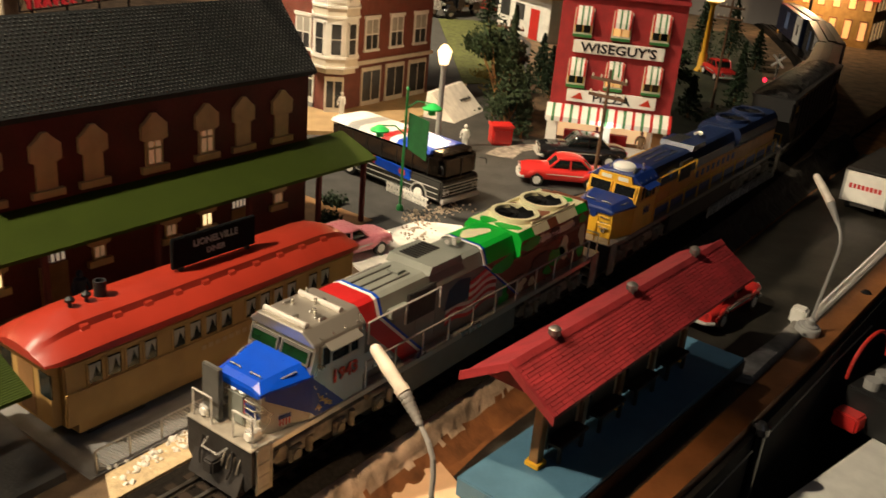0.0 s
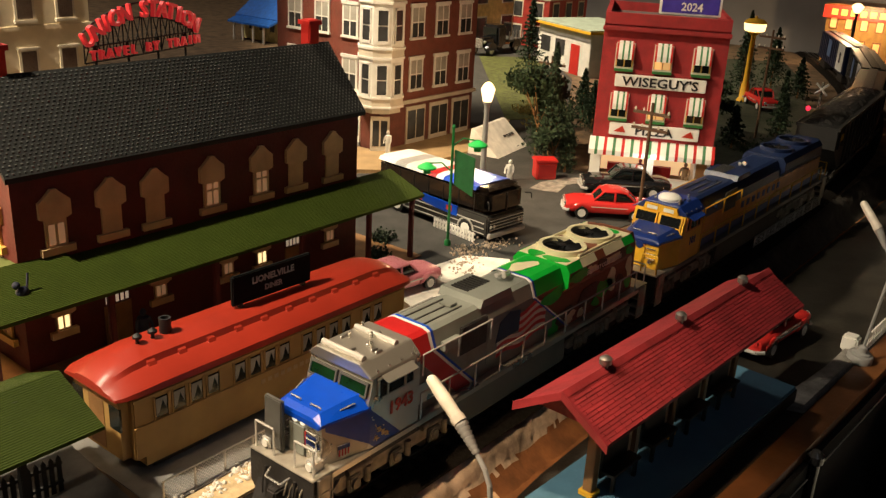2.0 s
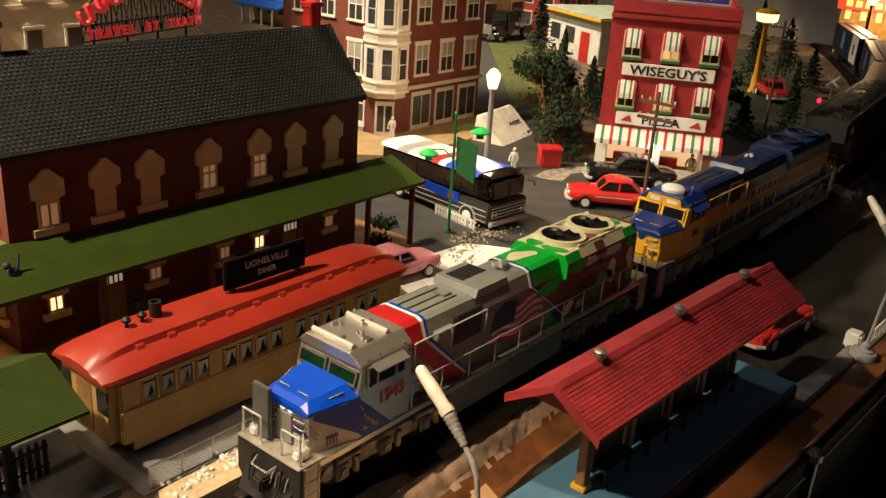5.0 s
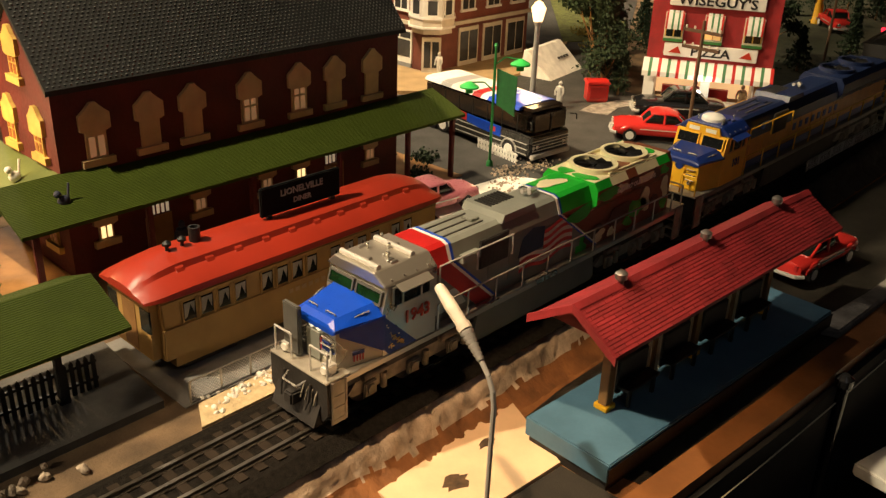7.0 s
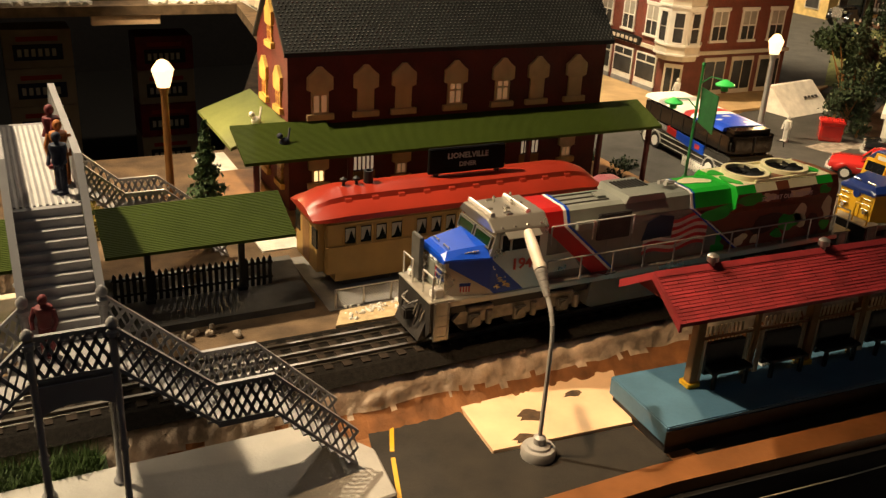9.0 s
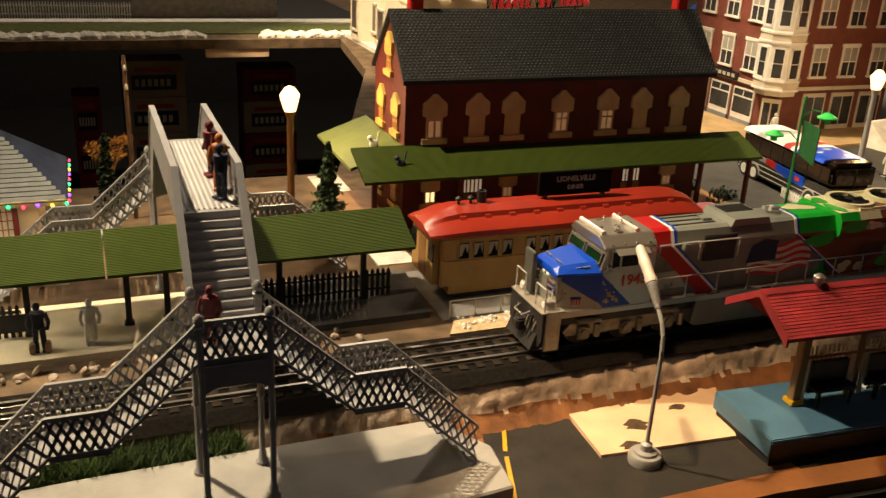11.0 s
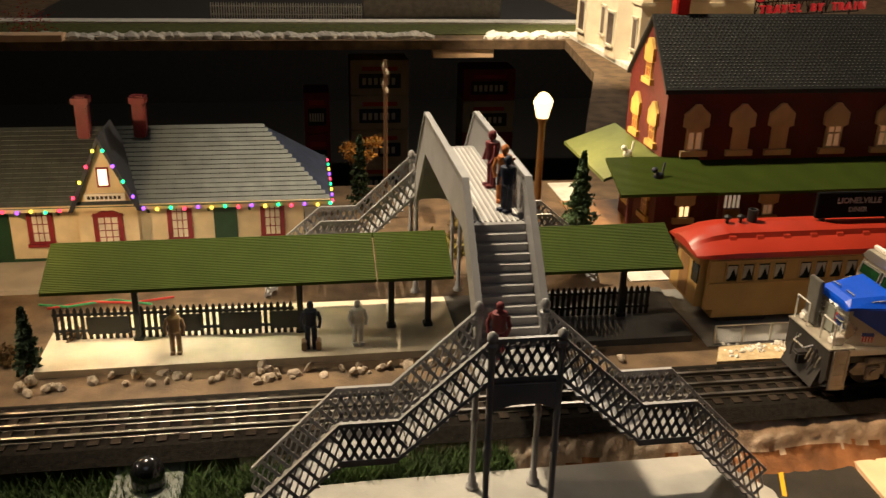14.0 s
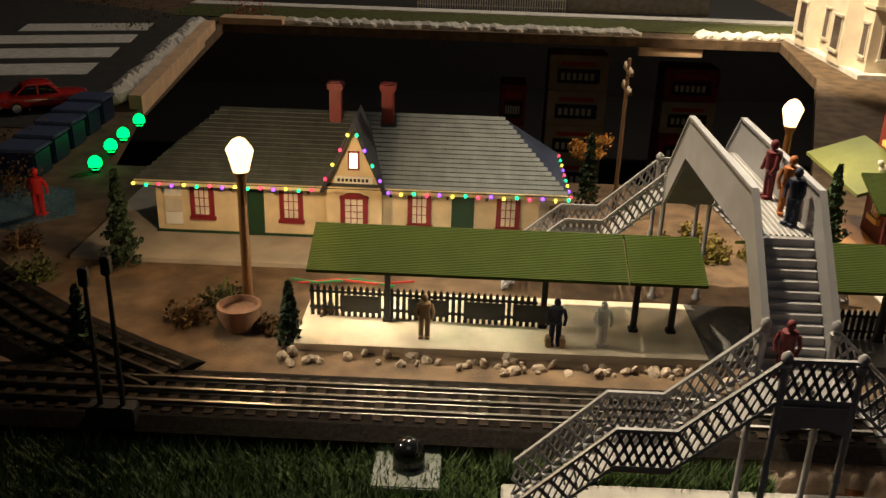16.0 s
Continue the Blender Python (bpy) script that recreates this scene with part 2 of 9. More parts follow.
def text_bm(words, size, depth=0.01, align="CENTER"):
    """Letters in the x-y plane, as a bmesh, in modules."""
    cu = bpy.data.curves.new("words", "FONT")
    cu.body, cu.size, cu.extrude, cu.align_x, cu.align_y = words, size, depth, align, "CENTER"
    cu.resolution_u = 2
    cu.offset = size * 0.022
    ob = new("words", cu)
    bpy.context.view_layer.update()
    me = bpy.data.meshes.new_from_object(ob.evaluated_get(bpy.context.evaluated_depsgraph_get()))
    bm = bmesh.new()
    bm.from_mesh(me)
    bpy.data.objects.remove(ob)
    bpy.data.curves.remove(cu)
    bpy.data.meshes.remove(me)
    return bm

# ---- structure: room, boards, roads ----
tagged(part("floor", bx(-70, 90, -60, 110, -18, -17), mat("room_floor", (0.012, 0.01, 0.008), 0.9)), "dark floor of the train room", "", "", "structure")
tagged(part("ceiling", bx(-70, 90, -60, 110, 40, 41), mat("room_ceiling", (0.1, 0.09, 0.075), 0.9)), "plain ceiling of the train room", "", "", "structure")
wallm = mat("room_wall", (0.015, 0.012, 0.01), 0.9)
for nm, a in (("wall_west", (-71, -70, -60, 110)), ("wall_east", (90, 91, -60, 110)), ("wall_south", (-70, 90, -61, -60)), ("wall_north", (-70, 90, 110, 111))):
    tagged(part(nm, bx(*a, -17, 40), wallm), "plain dim wall of the train room", "", "", "structure")

VOID = [(-13, 20.6), (7.2, 20.6), (12.9, 36.8), (14.2, 46.3), (-16.3, 46.3), (-14.3, 27)]


def holed_board():
    from mathutils.geometry import tessellate_polygon
    outer = [(-45, 7.85), (75, 7.85), (75, 75), (-45, 75)]
    pts = outer + VOID
    bm = bmesh.new()
    top = [bm.verts.new((x, y, GROUND)) for x, y in pts]
    low = [bm.verts.new((x, y, GROUND - 0.5)) for x, y in pts]
    for t in tessellate_polygon([[Vector((x, y, 0)) for x, y in outer], [Vector((x, y, 0)) for x, y in VOID]]):
        bm.faces.new([top[i] for i in t])
        bm.faces.new([low[i] for i in t][::-1])
    for loop in (range(4), range(4, 4 + len(VOID))):
        loop = list(loop)
        for i, j in zip(loop, loop[1:] + loop[:1]):
            bm.faces.new((top[i], top[j], low[j], low[i]))
    return bm


tagged(part("ground_town", holed_board(), "dirt"), "brown scenic base board of the model town", "", "", "structure")
# the layout's front edge runs slightly askew towards the east
EDGE_IN = [(5.5, 4.45), (10, 4.48), (14.4, 4.17), (20.6, 3.87), (40, 3.0), (75, 1.6)]
EDGE_OUT = [(5.5, 4.05), (10, 4.0), (14.8, 3.63), (21, 3.28), (40, 2.4), (75, 1.0)]


def plan_prism(pts, z0, z1):
    bm = bmesh.new()
    prism(bm, pts, "z", z0, z1)
    return bm


tagged(part("ground_front", plan_prism([(-45, 4.45)] + EDGE_IN + [(75, 7.849), (-45, 7.849)], -0.9, 0), mat("orange_brown_earth", (0.29, 0.12, 0.038), 0.9, 0, 0.5, 35, 0.6, 500)), "low front board with brown earth", "", "", "structure")
tagged(part("trim", plan_prism(EDGE_OUT + [(x, y - 0.002) for x, y in EDGE_IN[::-1]], -0.5, 0.12), "woodtrim"), "stained wooden edge of the layout", "", "", "structure")
tagged(part("drape", plan_prism([(-45, 3.9)] + [(x, y - 0.13) for x, y in EDGE_OUT] + [(x, y - 0.01) for x, y in EDGE_OUT[::-1]] + [(-45, 4.04)], -16, -0.1), "cloth"), "black cloth skirt below the layout edge", "", "", "structure")


def slab(name, pts, z0, z1, m, label):
    bm = bmesh.new()
    prism(bm, pts, "z", z0, z1)
    return tagged(part(name, bm, m), label, "", "", "structure")


slab("pavement_mat", [(5.85, 4.46), (5.85, 5.7), (6.2, 7.1), (7.9, 7.15), (7.82, 5.8), (10.45, 5.6), (10.45, 4.46)], 0.0, 0.03, "asphalt", "black asphalt parking mat with yellow stripes")
slab("ground_plywood", [(7.83, 5.81), (7.93, 7.12), (11.2, 7.25), (10.45, 5.62)], 0.0, 0.085, "ply", "bare tan plywood panel")
for k, (a, b) in enumerate((((6.6, 7.05), (6.35, 6.45)), ((6.3, 6.3), (5.95, 5.2)))):
    bm = bmesh.new()
    d = (Vector(b) - Vector(a)).normalized()
    nrm = Vector((-d.y, d.x)) * 0.035
    prism(bm, [tuple(Vector(a) + nrm), tuple(Vector(b) + nrm), tuple(Vector(b) - nrm), tuple(Vector(a) - nrm)], "z", 0.03, 0.042)
    tagged(part("road_line", bm, "yellow"), "yellow parking stripe", "", "", "structure")
slab("road_front", [(11.0, 4.42), (10.6, 6.35), (10.4, 6.75), (12.2, 6.9), (40, 6.94), (40, 3.01), (20.6, 3.88), (14.4, 4.18)], 0.0, 0.02, mat("black_wet_asphalt", (0.026, 0.023, 0.018), 0.5, 0, 0.6, 30, 0.5, 500), "black asphalt strip beyond the plywood")
M["cornerpave"] = mat("tan_corner_pavement", (0.4, 0.27, 0.13), 0.8, 0, 0.25, 30, 0.2, 500)
slab("road", [(17.5, 12.2), (28.2, 11.0), (28.2, 16.5), (24, 18.5), (20.5, 22), (16.8, 18.5), (16.9, 14)], GROUND, GROUND + 0.03, "road", "grey street and parking lot")
slab("road_north", [(24, 18.5), (28.2, 16.5), (45, 26), (60, 40), (44, 40), (30, 22)], GROUND, GROUND + 0.029, "road", "grey street between the houses")
slab("pavement_corner", [(20.6, 22.05), (23.3, 19.6), (28.3, 19.9), (33, 22.0), (24.4, 22.1), (24.2, 30), (22, 30)], GROUND, GROUND + 0.12, "cornerpave", "pale pavement round the corner building")
slab("ground_plaster", [(14.6, 11.4), (16.4, 11.0), (17.9, 11.3), (18.5, 11.8), (18.95, 12.3), (18.6, 12.9), (18.3, 13.3), (17.2, 13.4), (16.6, 13.0), (15.2, 13.1)], GROUND, GROUND + 0.05, "plaster", "white plaster snow patch beside the track")
slab("ground_gravel", [(6.5, 9.46), (9.6, 9.46), (9.3, 10.08), (6.8, 10.02)], GROUND, GROUND + 0.05, mat("cream_gravel", (0.55, 0.42, 0.24), 0.9, 0, 0.25, 150, 0.8, 400), "cream gravel patch beside the track")
slab("platform", [(-5.6, 10.3), (1.9, 10.33), (1.9, 12.6), (-5.6, 12.6)], GROUND, GROUND + 0.14, "platform", "long tan station platform under the canopies")
slab("platform_east", [(1.904, 10.33), (6.4, 10.35), (6.6, 12.6), (1.904, 12.6)], GROUND, GROUND + 0.14, mat("dark_platform_paving", (0.11, 0.105, 0.095), 0.85, 0, 0.35, 40, 0.3, 500), "dark grey platform paving under the east canopy")
slab("pavement_west", [(6.2, 13.2), (7.1, 13.2), (7.1, 20.3), (6.2, 20.3)], GROUND, GROUND + 0.03, "plaster", "pale strip of ground beside the station")


def track(pts, name, label):
    """Three-rail track on a moulded ballast bed, with ties, along a line of points."""
    root = thing(name, (0, 0, 0), label, "track", "", "structure")
    ties = bmesh.new()
    ballast = mat("track_ballast", (0.013, 0.011, 0.009), 0.95, 0, 0.5, 300, 0.8, 900, 0.0, 0.06)
    for p, q in zip(pts, pts[1:]):
        p, q = Vector((*p, 0)), Vector((*q, 0))
        d = (q - p)
        length = d.length
        d.normalize()
        s = Vector((-d.y, d.x, 0))
        m = Matrix((( d.x, s.x, 0, p.x), (d.y, s.y, 0, p.y), (0, 0, 1, 0), (0, 0, 0, 1)))
        bed = bmesh.new()
        prism(bed, [(-0.95, GROUND), (0.95, GROUND), (0.68, 0.83), (-0.68, 0.83)], "x", -0.02, length + 0.02)
        part("ballast_bed", bed, ballast, root, "", False, m)
        n = max(1, int(length / 0.33))
        for k in range(n):
            vs = box(ties, *((k + 0.5) * length / n - 0.075, (k + 0.5) * length / n + 0.075), -0.58, 0.58, 0.82, 0.852)
            for v in vs:
                v.co = m @ v.co
        for y in (-0.36, 0, 0.36):
            r = bmesh.new()
            prism(r, [(y - 0.06, 0.84), (y + 0.06, 0.84), (y + 0.06, 0.858), (y + 0.02, 0.87), (y + 0.018, 0.89), (y + 0.03, 0.9), (y + 0.03, RAIL), (y - 0.03, RAIL), (y - 0.03, 0.9), (y - 0.018, 0.89), (y - 0.02, 0.87), (y - 0.06, 0.858)], "x", 0.006, length - 0.006)
            part("rail", r, "rail", root, "", False, m)
    part("tie", ties, mat("track_ties", (0.03, 0.022, 0.016), 0.9, 0, 0.3, 60, 0.2, 400, 0.0, 0.1), root)["kind"] = "stuff"


curve = [(31, 8.7), (36, 9.05), (40, 9.5), (44, 10.2), (48, 11.1), (52, 12.3), (56, 13.8), (60, 15.6), (65, 18.0), (70, 20.7), (74, 23)]
track([(-40, 8.5)] + [(x, 8.5) for x in (-20, -8, 0, 8, 16, 26)] + curve, "main_track", "three-rail model railway track on dark ballast")
track([(-7.5, 8.9), (-8.6, 9.5), (-10.4, 10.6), (-12.2, 12.0), (-15, 14.6), (-20, 19)], "branch_track", "diverging model railway track on dark ballast")


# ---- station ----
def station():
    root = thing("station", (11.8, 16.5, GROUND), "two-storey barn-red railway station with slate roof and green porch", "station")
    ox, oy, oz = 11.8, 16.5, GROUND
    x0, x1, y0, y1 = 7.45 - ox, 16.2 - ox, 15.27 - oy, 17.73 - oy
    ez, rz = 4.55 - oz, 6.0 - oz
    bm = bmesh.new()
    prism(bm, [(y0, 0), (y1, 0), (y1, ez), (0, rz - 0.12), (y0, ez)], "x", x0, x1)
    wall = part("wall", bm, "brickred", root)
    bm = bmesh.new()
    sl = (rz - ez) / (0 - y0)
    for s in (1, -1):
        pts = [(0, rz + 0.07), (s * 1.3, rz + 0.07 - 1.3 * sl), (s * 1.3, rz - 0.03 - 1.3 * sl), (0, rz - 0.03)]
        prism(bm, pts, "x", 7.36 - ox, 16.4 - ox)
    roof = part("roof", bm, "roofblack", root)
    # raised slates, row by row on both slopes: pale nubs that paint their glints
    bm = bmesh.new()
    rows, cols = 24, 81
    for r in range(rows):
        for k in range(cols):
            y = -1.28 + (r + 0.1) * 1.26 / rows
            x = 7.39 - ox + (k + 0.5 * (r % 2)) * 8.97 / cols
            z = rz + 0.07 + y * sl
            v = [bm.verts.new(p) for p in ((x + 0.02, y, z + 0.028), (x + 0.062, y, z + 0.028), (x + 0.062, y + 0.026, z + 0.012 + 0.026 * sl), (x + 0.02, y + 0.026, z + 0.012 + 0.026 * sl), (x + 0.02, y, z), (x + 0.062, y, z))]
            bm.faces.new((v[0], v[1], v[2], v[3]))
            bm.faces.new((v[4], v[5], v[1], v[0]))
    part("slate", bm, mat("slate_glint", (0.085, 0.09, 0.085), 0.5, 0, 0.5, 90, 0.1), roof)["kind"] = "stuff"
    for cx in (8.1, 15.9):
        bm = bxr(0.03, cx - 0.17 - ox, cx + 0.17 - ox, -0.02, 0.3, rz - 0.3, rz + 0.62)
        box(bm, cx - 0.21 - ox, cx + 0.21 - ox, -0.06, 0.34, rz + 0.5, rz + 0.6)
        part("chimney", bm, "red", root)

    def window(parent, x, y, zc, w, h, lit, face, frame_mat):
        """Arched window with cap, sill and sash bars, on a wall that faces -y or -x."""
        fr = bmesh.new()
        box(fr, -w / 2, w / 2, -0.05, 0.0, -h / 2, h / 2)
        prism(fr, [(-w / 2, h / 2 - 0.4), (w / 2, h / 2 - 0.4), (w / 2 + 0.1, h / 2 - 0.36), (w / 2 + 0.1, h / 2 - 0.06), (w / 2, h / 2 + 0.02), (-w / 2, h / 2 + 0.02), (-w / 2 - 0.1, h / 2 - 0.06), (-w / 2 - 0.1, h / 2 - 0.36)], "y", -0.08, 0.0)
        prism(fr, [(-w / 2, h / 2 + 0.02), (w / 2, h / 2 + 0.02), (0.1, h / 2 + 0.12), (0.06, h / 2 + 0.17), (-0.06, h / 2 + 0.17), (-0.1, h / 2 + 0.12)], "y", -0.08, 0)
        box(fr, -w / 2 - 0.12, w / 2 + 0.12, -0.1, 0.0, -h / 2 - 0.12, -h / 2 + 0.02)
        turn = Matrix.Translation((x, y, zc)) @ (Matrix.Rotation(radians(-90), 4, "Z") if face == "x" else Matrix.Identity(4))
        f = part("window", fr, frame_mat, parent, "", False, turn)
        if face == "x":
            for i in (-1, 1):
                for j in range(3):
                    part("pane", bx(i * w * 0.23 - w * 0.16, i * w * 0.23 + w * 0.16, -0.056, -0.04, -h / 2 + 0.07 + j * h * 0.27, -h / 2 + 0.07 + (j + 0.86) * h * 0.27), "gablepane", f, "", False, turn)
        pane = bmesh.new()
        if lit == 4:
            pane.free()
            for s in (-1, 1):
                for j in (0, 1):
                    z = -h / 2 + 0.07 + j * h * 0.36
                    part("pane", bx(s * w * 0.2 - w * 0.15, s * w * 0.2 + w * 0.15, -0.056, -0.04, z, z + h * 0.31), "wintan", f, "", False, turn)
        elif lit:
            for s in (-1, 1):
                box(pane, s * w * 0.22 - w * 0.15, s * w * 0.22 + w * 0.15, -0.056, -0.04, -h / 2 + 0.06, h * (-0.02 if lit == 2 else 0.3))
            part("pane", pane, "winglow" if lit == 3 else "wintan", f, "", False, turn)
        else:
            pane.free()

    ups = ((8.21, 2), (9.35, 0), (10.33, 0), (11.73, 4), (13.08, 4), (14.12, 0), (15.3, 0))
    for x, lit in ups:
        window(wall, x - ox, y0, 3.55 - oz, 0.42, 0.95, lit, "y", "tanwin")
    for x, lit in ((8.17, 3), (10.33, 4), (12.08, 4), (13.05, 3), (15.23, 4)):
        window(wall, x - ox, y0, 1.75 - oz, 0.3, 0.72, lit, "y", "tanwin")
    for x in (9.34, 14.08):
        for k in range(5):
            part("transom_slat", bx(x - ox - 0.25 + k * 0.11, x - ox - 0.19 + k * 0.11, y0 - 0.02, y0, 1.62 - oz, 1.95 - oz), "winslat", wall)
        part("door", bx(x - ox - 0.3, x - ox + 0.3, y0 - 0.025, y0, 0.06, 1.58 - oz), "wood", wall, "dark double door")
    for y, z in ((15.9, 3.55), (17.05, 3.55), (16.5, 4.95), (15.9, 1.7), (17.05, 1.7)):
        window(wall, x0, y - oy, z - oz, 0.34, 0.8, 0, "x", "yellowtrim")
    # porch roof on three sides, corrugated, with posts
    bm = bmesh.new()
    pz0, pz1 = 2.85 - oz, 2.42 - oz
    ye, xe, xw = 14.1 - oy, 17.5 - ox, 6.1 - ox
    prism(bm, [(y0 + 0.02, pz0), (y0 + 0.02, pz0 - 0.07), (ye, pz1 - 0.07), (ye, pz1)], "x", 8.3 - ox, xe)
    part("porch_roof", bm, "greenroof", root, "green corrugated porch roof")
    bm = bmesh.new()
    prism(bm, [(y0 + 0.02, pz0 + 0.1), (y0 + 0.02, pz0 + 0.03), (ye - 0.05, pz1 - 0.04), (ye - 0.05, pz1 + 0.03)], "x", xw, 8.35 - ox)
    part("porch_roof", bm, "greenroof", root, "green corrugated porch roof")
    bm = bmesh.new()
    prism(bm, [(x0 + 0.02, pz0 + 0.08), (x0 + 0.02, pz0), (xw, pz1 - 0.06), (xw, pz1 + 0.02)], "y", y0, y1 + 0.9)
    part("porch_roof", bm, mat("pale_green_roof", (0.11, 0.135, 0.035), 0.6, 0, 0.15, 40, 0.1), root, "pale green porch roof on the end wall")
    for x in (6.4, 8.6, 11.0, 13.4, 15.6, 17.2):
        part("post", bxr(0.02, x - 0.06 - ox, x + 0.06 - ox, ye + 0.1, ye + 0.22, 0, pz1 - 0.02), "brickred", root)
    part("base", bx(xw, xe, ye, y1 + 0.9, 0, 0.05), "wood", root, "dark plank platform of the station")
    return root


# Slats carry a faint glow so they read pale on the dark wall.
M["winslat"] = glow("glowing_slat", (0.8, 0.62, 0.4), 0.3)
M["gablepane"] = mat("amber_pane", (0.3, 0.1, 0.03), 0.3)
M["wintan"] = glow("tan_lit_curtain", (0.75, 0.42, 0.2), 0.16)
M["yellowtrim"] = mat("yellow_window_trim", (0.62, 0.4, 0.1), 0.5)
station()


# ---- diner ----
def diner():
    ox, oy, oz = 9.95, 11.68, GROUND
    root = thing("diner_car", (ox, oy, oz), "cream railway-car diner with red clerestory roof on concrete pad", "diner")
    hx, hy = 3.27, 0.74
    wb, wt = 0.35, 1.5
    part("body", bxr(0.03, -hx + 0.15, hx - 0.15, -hy, hy, wb, wt), "cream", root)
    bm = bmesh.new()
    prism(bm, [(-hx, wb + 0.05), (-hx, wt), (-hx + 0.15, wt), (-hx + 0.15, wb + 0.05)], "y", -hy + 0.12, hy - 0.12)
    part("vestibule", bm, "cream", root)
    bm = bmesh.new()
    prism(bm, [(hx - 0.15, wb + 0.05), (hx - 0.15, wt), (hx, wt), (hx, wb + 0.05)], "y", -hy + 0.12, hy - 0.12)
    part("vestibule", bm, "cream", root)
    # roof: a low arch with a raised clerestory, rounded down at both ends
    bm = bmesh.new()
    prof = [(-0.82, 0.0), (-0.8, 0.1), (-0.66, 0.2), (-0.44, 0.27), (-0.4, 0.37), (-0.2, 0.43), (0, 0.45)]
    prof = prof + [(-y, z) for y, z in prof[-2::-1]]
    stations = [(-hx - 0.1, 0.35, 0.86), (-hx + 0.05, 0.62, 0.95), (-hx + 0.35, 0.88, 1.0), (-hx + 0.7, 1.0, 1.0), (hx - 0.7, 1.0, 1.0), (hx - 0.35, 0.88, 1.0), (hx - 0.05, 0.62, 0.95), (hx + 0.1, 0.35, 0.86)]
    rings = [[bm.verts.new((x, y * w, wt - 0.02 + z * k)) for y, z in prof] for x, k, w in stations]
    for a, b in zip(rings, rings[1:]):
        for i in range(len(prof) - 1):
            bm.faces.new((a[i], a[i + 1], b[i + 1], b[i]))
        bm.faces.new((a[-1], a[0], b[0], b[-1]))
    bm.faces.new(rings[0][::-1]), bm.faces.new(rings[-1])
    roof = part("roof", bm, "dinerred", root, "glossy red clerestory roof", True)
    for k in range(10):
        x = -2.55 + k * 0.57
        bm = bmesh.new()
        prism(bm, [(-0.5, 0.245), (-0.42, 0.26), (-0.41, 0.33), (-0.46, 0.31)], "x", x - 0.07, x + 0.07)
        bm.transform(Matrix.Translation((0, 0, wt - 0.02)))
        part("vent", bm, "dinerred", roof)
    bm = bmesh.new()
    lathe(bm, [(0.1, 0.35), (0.1, 0.68), (0.07, 0.68), (0.07, 0.6)], -1.95, 0.02, 16)
    bm.transform(Matrix.Translation((0, 0, wt)))
    part("stove_pipe", bm, "blackmat", root, "short black stove stack")
    for x in (-2.5, -2.22):
        bm = bmesh.new()
        lathe(bm, [(0.05, 0.38), (0.03, 0.45), (0.03, 0.5), (0.075, 0.52), (0.075, 0.56), (0.02, 0.6)], x, -0.02, 12)
        bm.transform(Matrix.Translation((0, 0, wt)))
        part("roof_vent", bm, "blackmat", root, "small black mushroom vent")
    # windows in pairs on both sides
    for side in (-1, 1):
        for k in range(14):
            x = -2.62 + k * 0.33 + 0.22 * (k // 4)
            ya, yb = sorted((side * (hy - 0.02), side * (hy + 0.012)))
            w = part("window", bx(x - 0.115, x + 0.115, ya, yb, 0.98, 1.32), "glassdark", root)
            yc, yd = sorted((side * (hy + 0.012), side * (hy + 0.02)))
            bm = bmesh.new()
            prism(bm, [(x - 0.1, 1.3), (x + 0.1, 1.3), (x + 0.085, 1.08), (x + 0.02, 1.26), (x - 0.05, 1.05), (x - 0.1, 1.02)], "y", yc, yd)
            part("curtain", bm, "palewin", w)
            for xx in (x - 0.13, x + 0.13):
                part("mullion", bx(xx - 0.015, xx + 0.015, *sorted((side * hy, side * (hy + 0.028))), 0.95, 1.35), "cream", w)
        for k in range(9):
            part("lettering_bar", bx(-0.62 + k * 0.15, -0.53 + k * 0.15, *sorted((side * hy, side * (hy + 0.008))), 0.72, 0.8), "tanwin", root)
        y0, y1 = sorted((side * hy, side * (hy + 0.03)))
        part("belt_rail", bx(-hx + 0.15, hx - 0.15, y0, y1, 0.9, 0.94), "cream", root)
        part("letter_board", bx(-hx + 0.15, hx - 0.15, y0, y1, 1.38, 1.42), "cream", root)
    for x in (-hx - 0.01, hx + 0.01):
        x0, x1 = sorted((x, x * 0.99))
        part("end_door", bx(x0, x1, -0.2, 0.2, 0.45, 1.3), "wood", root)
    for y in (-0.5, 0.5):
        part("end_window", bx(-hx - 0.012, -hx + 0.02, y - 0.14, y + 0.14, 0.9, 1.3), "glassdark", root)
    for x in (-2.2, 2.2):
        part("truck", bxr(0.04, x - 0.55, x + 0.55, -0.62, 0.62, 0.02, 0.36), "dark", root)
    part("skirt", bx(-2.9, 2.9, -0.68, 0.68, 0.16, 0.35), "cream", root)
    # sign with two legs on the roof
    sign = thing("roof_sign", (10.2, 11.62, 2.52), "black two-legged rooftop sign reading LIONELVILLE DINER", "sign", rot=-1)
    part("board", bxr(0.02, -0.9, 0.9, -0.04, 0.04, 0.15, 0.7), mat("matt_black_sign", (0.006, 0.006, 0.006), 0.9, 0, 0.2, 60, 0.05, 400, 0.0, 0.15), sign)
    for x in (-0.72, 0.72):
        part("leg", bxr(0.015, x - 0.05, x + 0.05, -0.05, 0.05, 0.03, 0.17), "blackmat", sign)
        part("foot", bxr(0.015, x - 0.1, x + 0.1, -0.1, 0.1, -0.03, 0.04), "blackmat", sign)
    for words, z, size in (("LIONELVILLE", 0.52, 0.17), ("DINER", 0.33, 0.14)):
        bm = text_bm(words, size, 0.006)
        bm.transform(Matrix.Translation((0, -0.047, z)) @ Matrix.Rotation(radians(90), 4, "X"))
        part("lettering", bm, "lampgrey", sign, "pale grey capital letters")


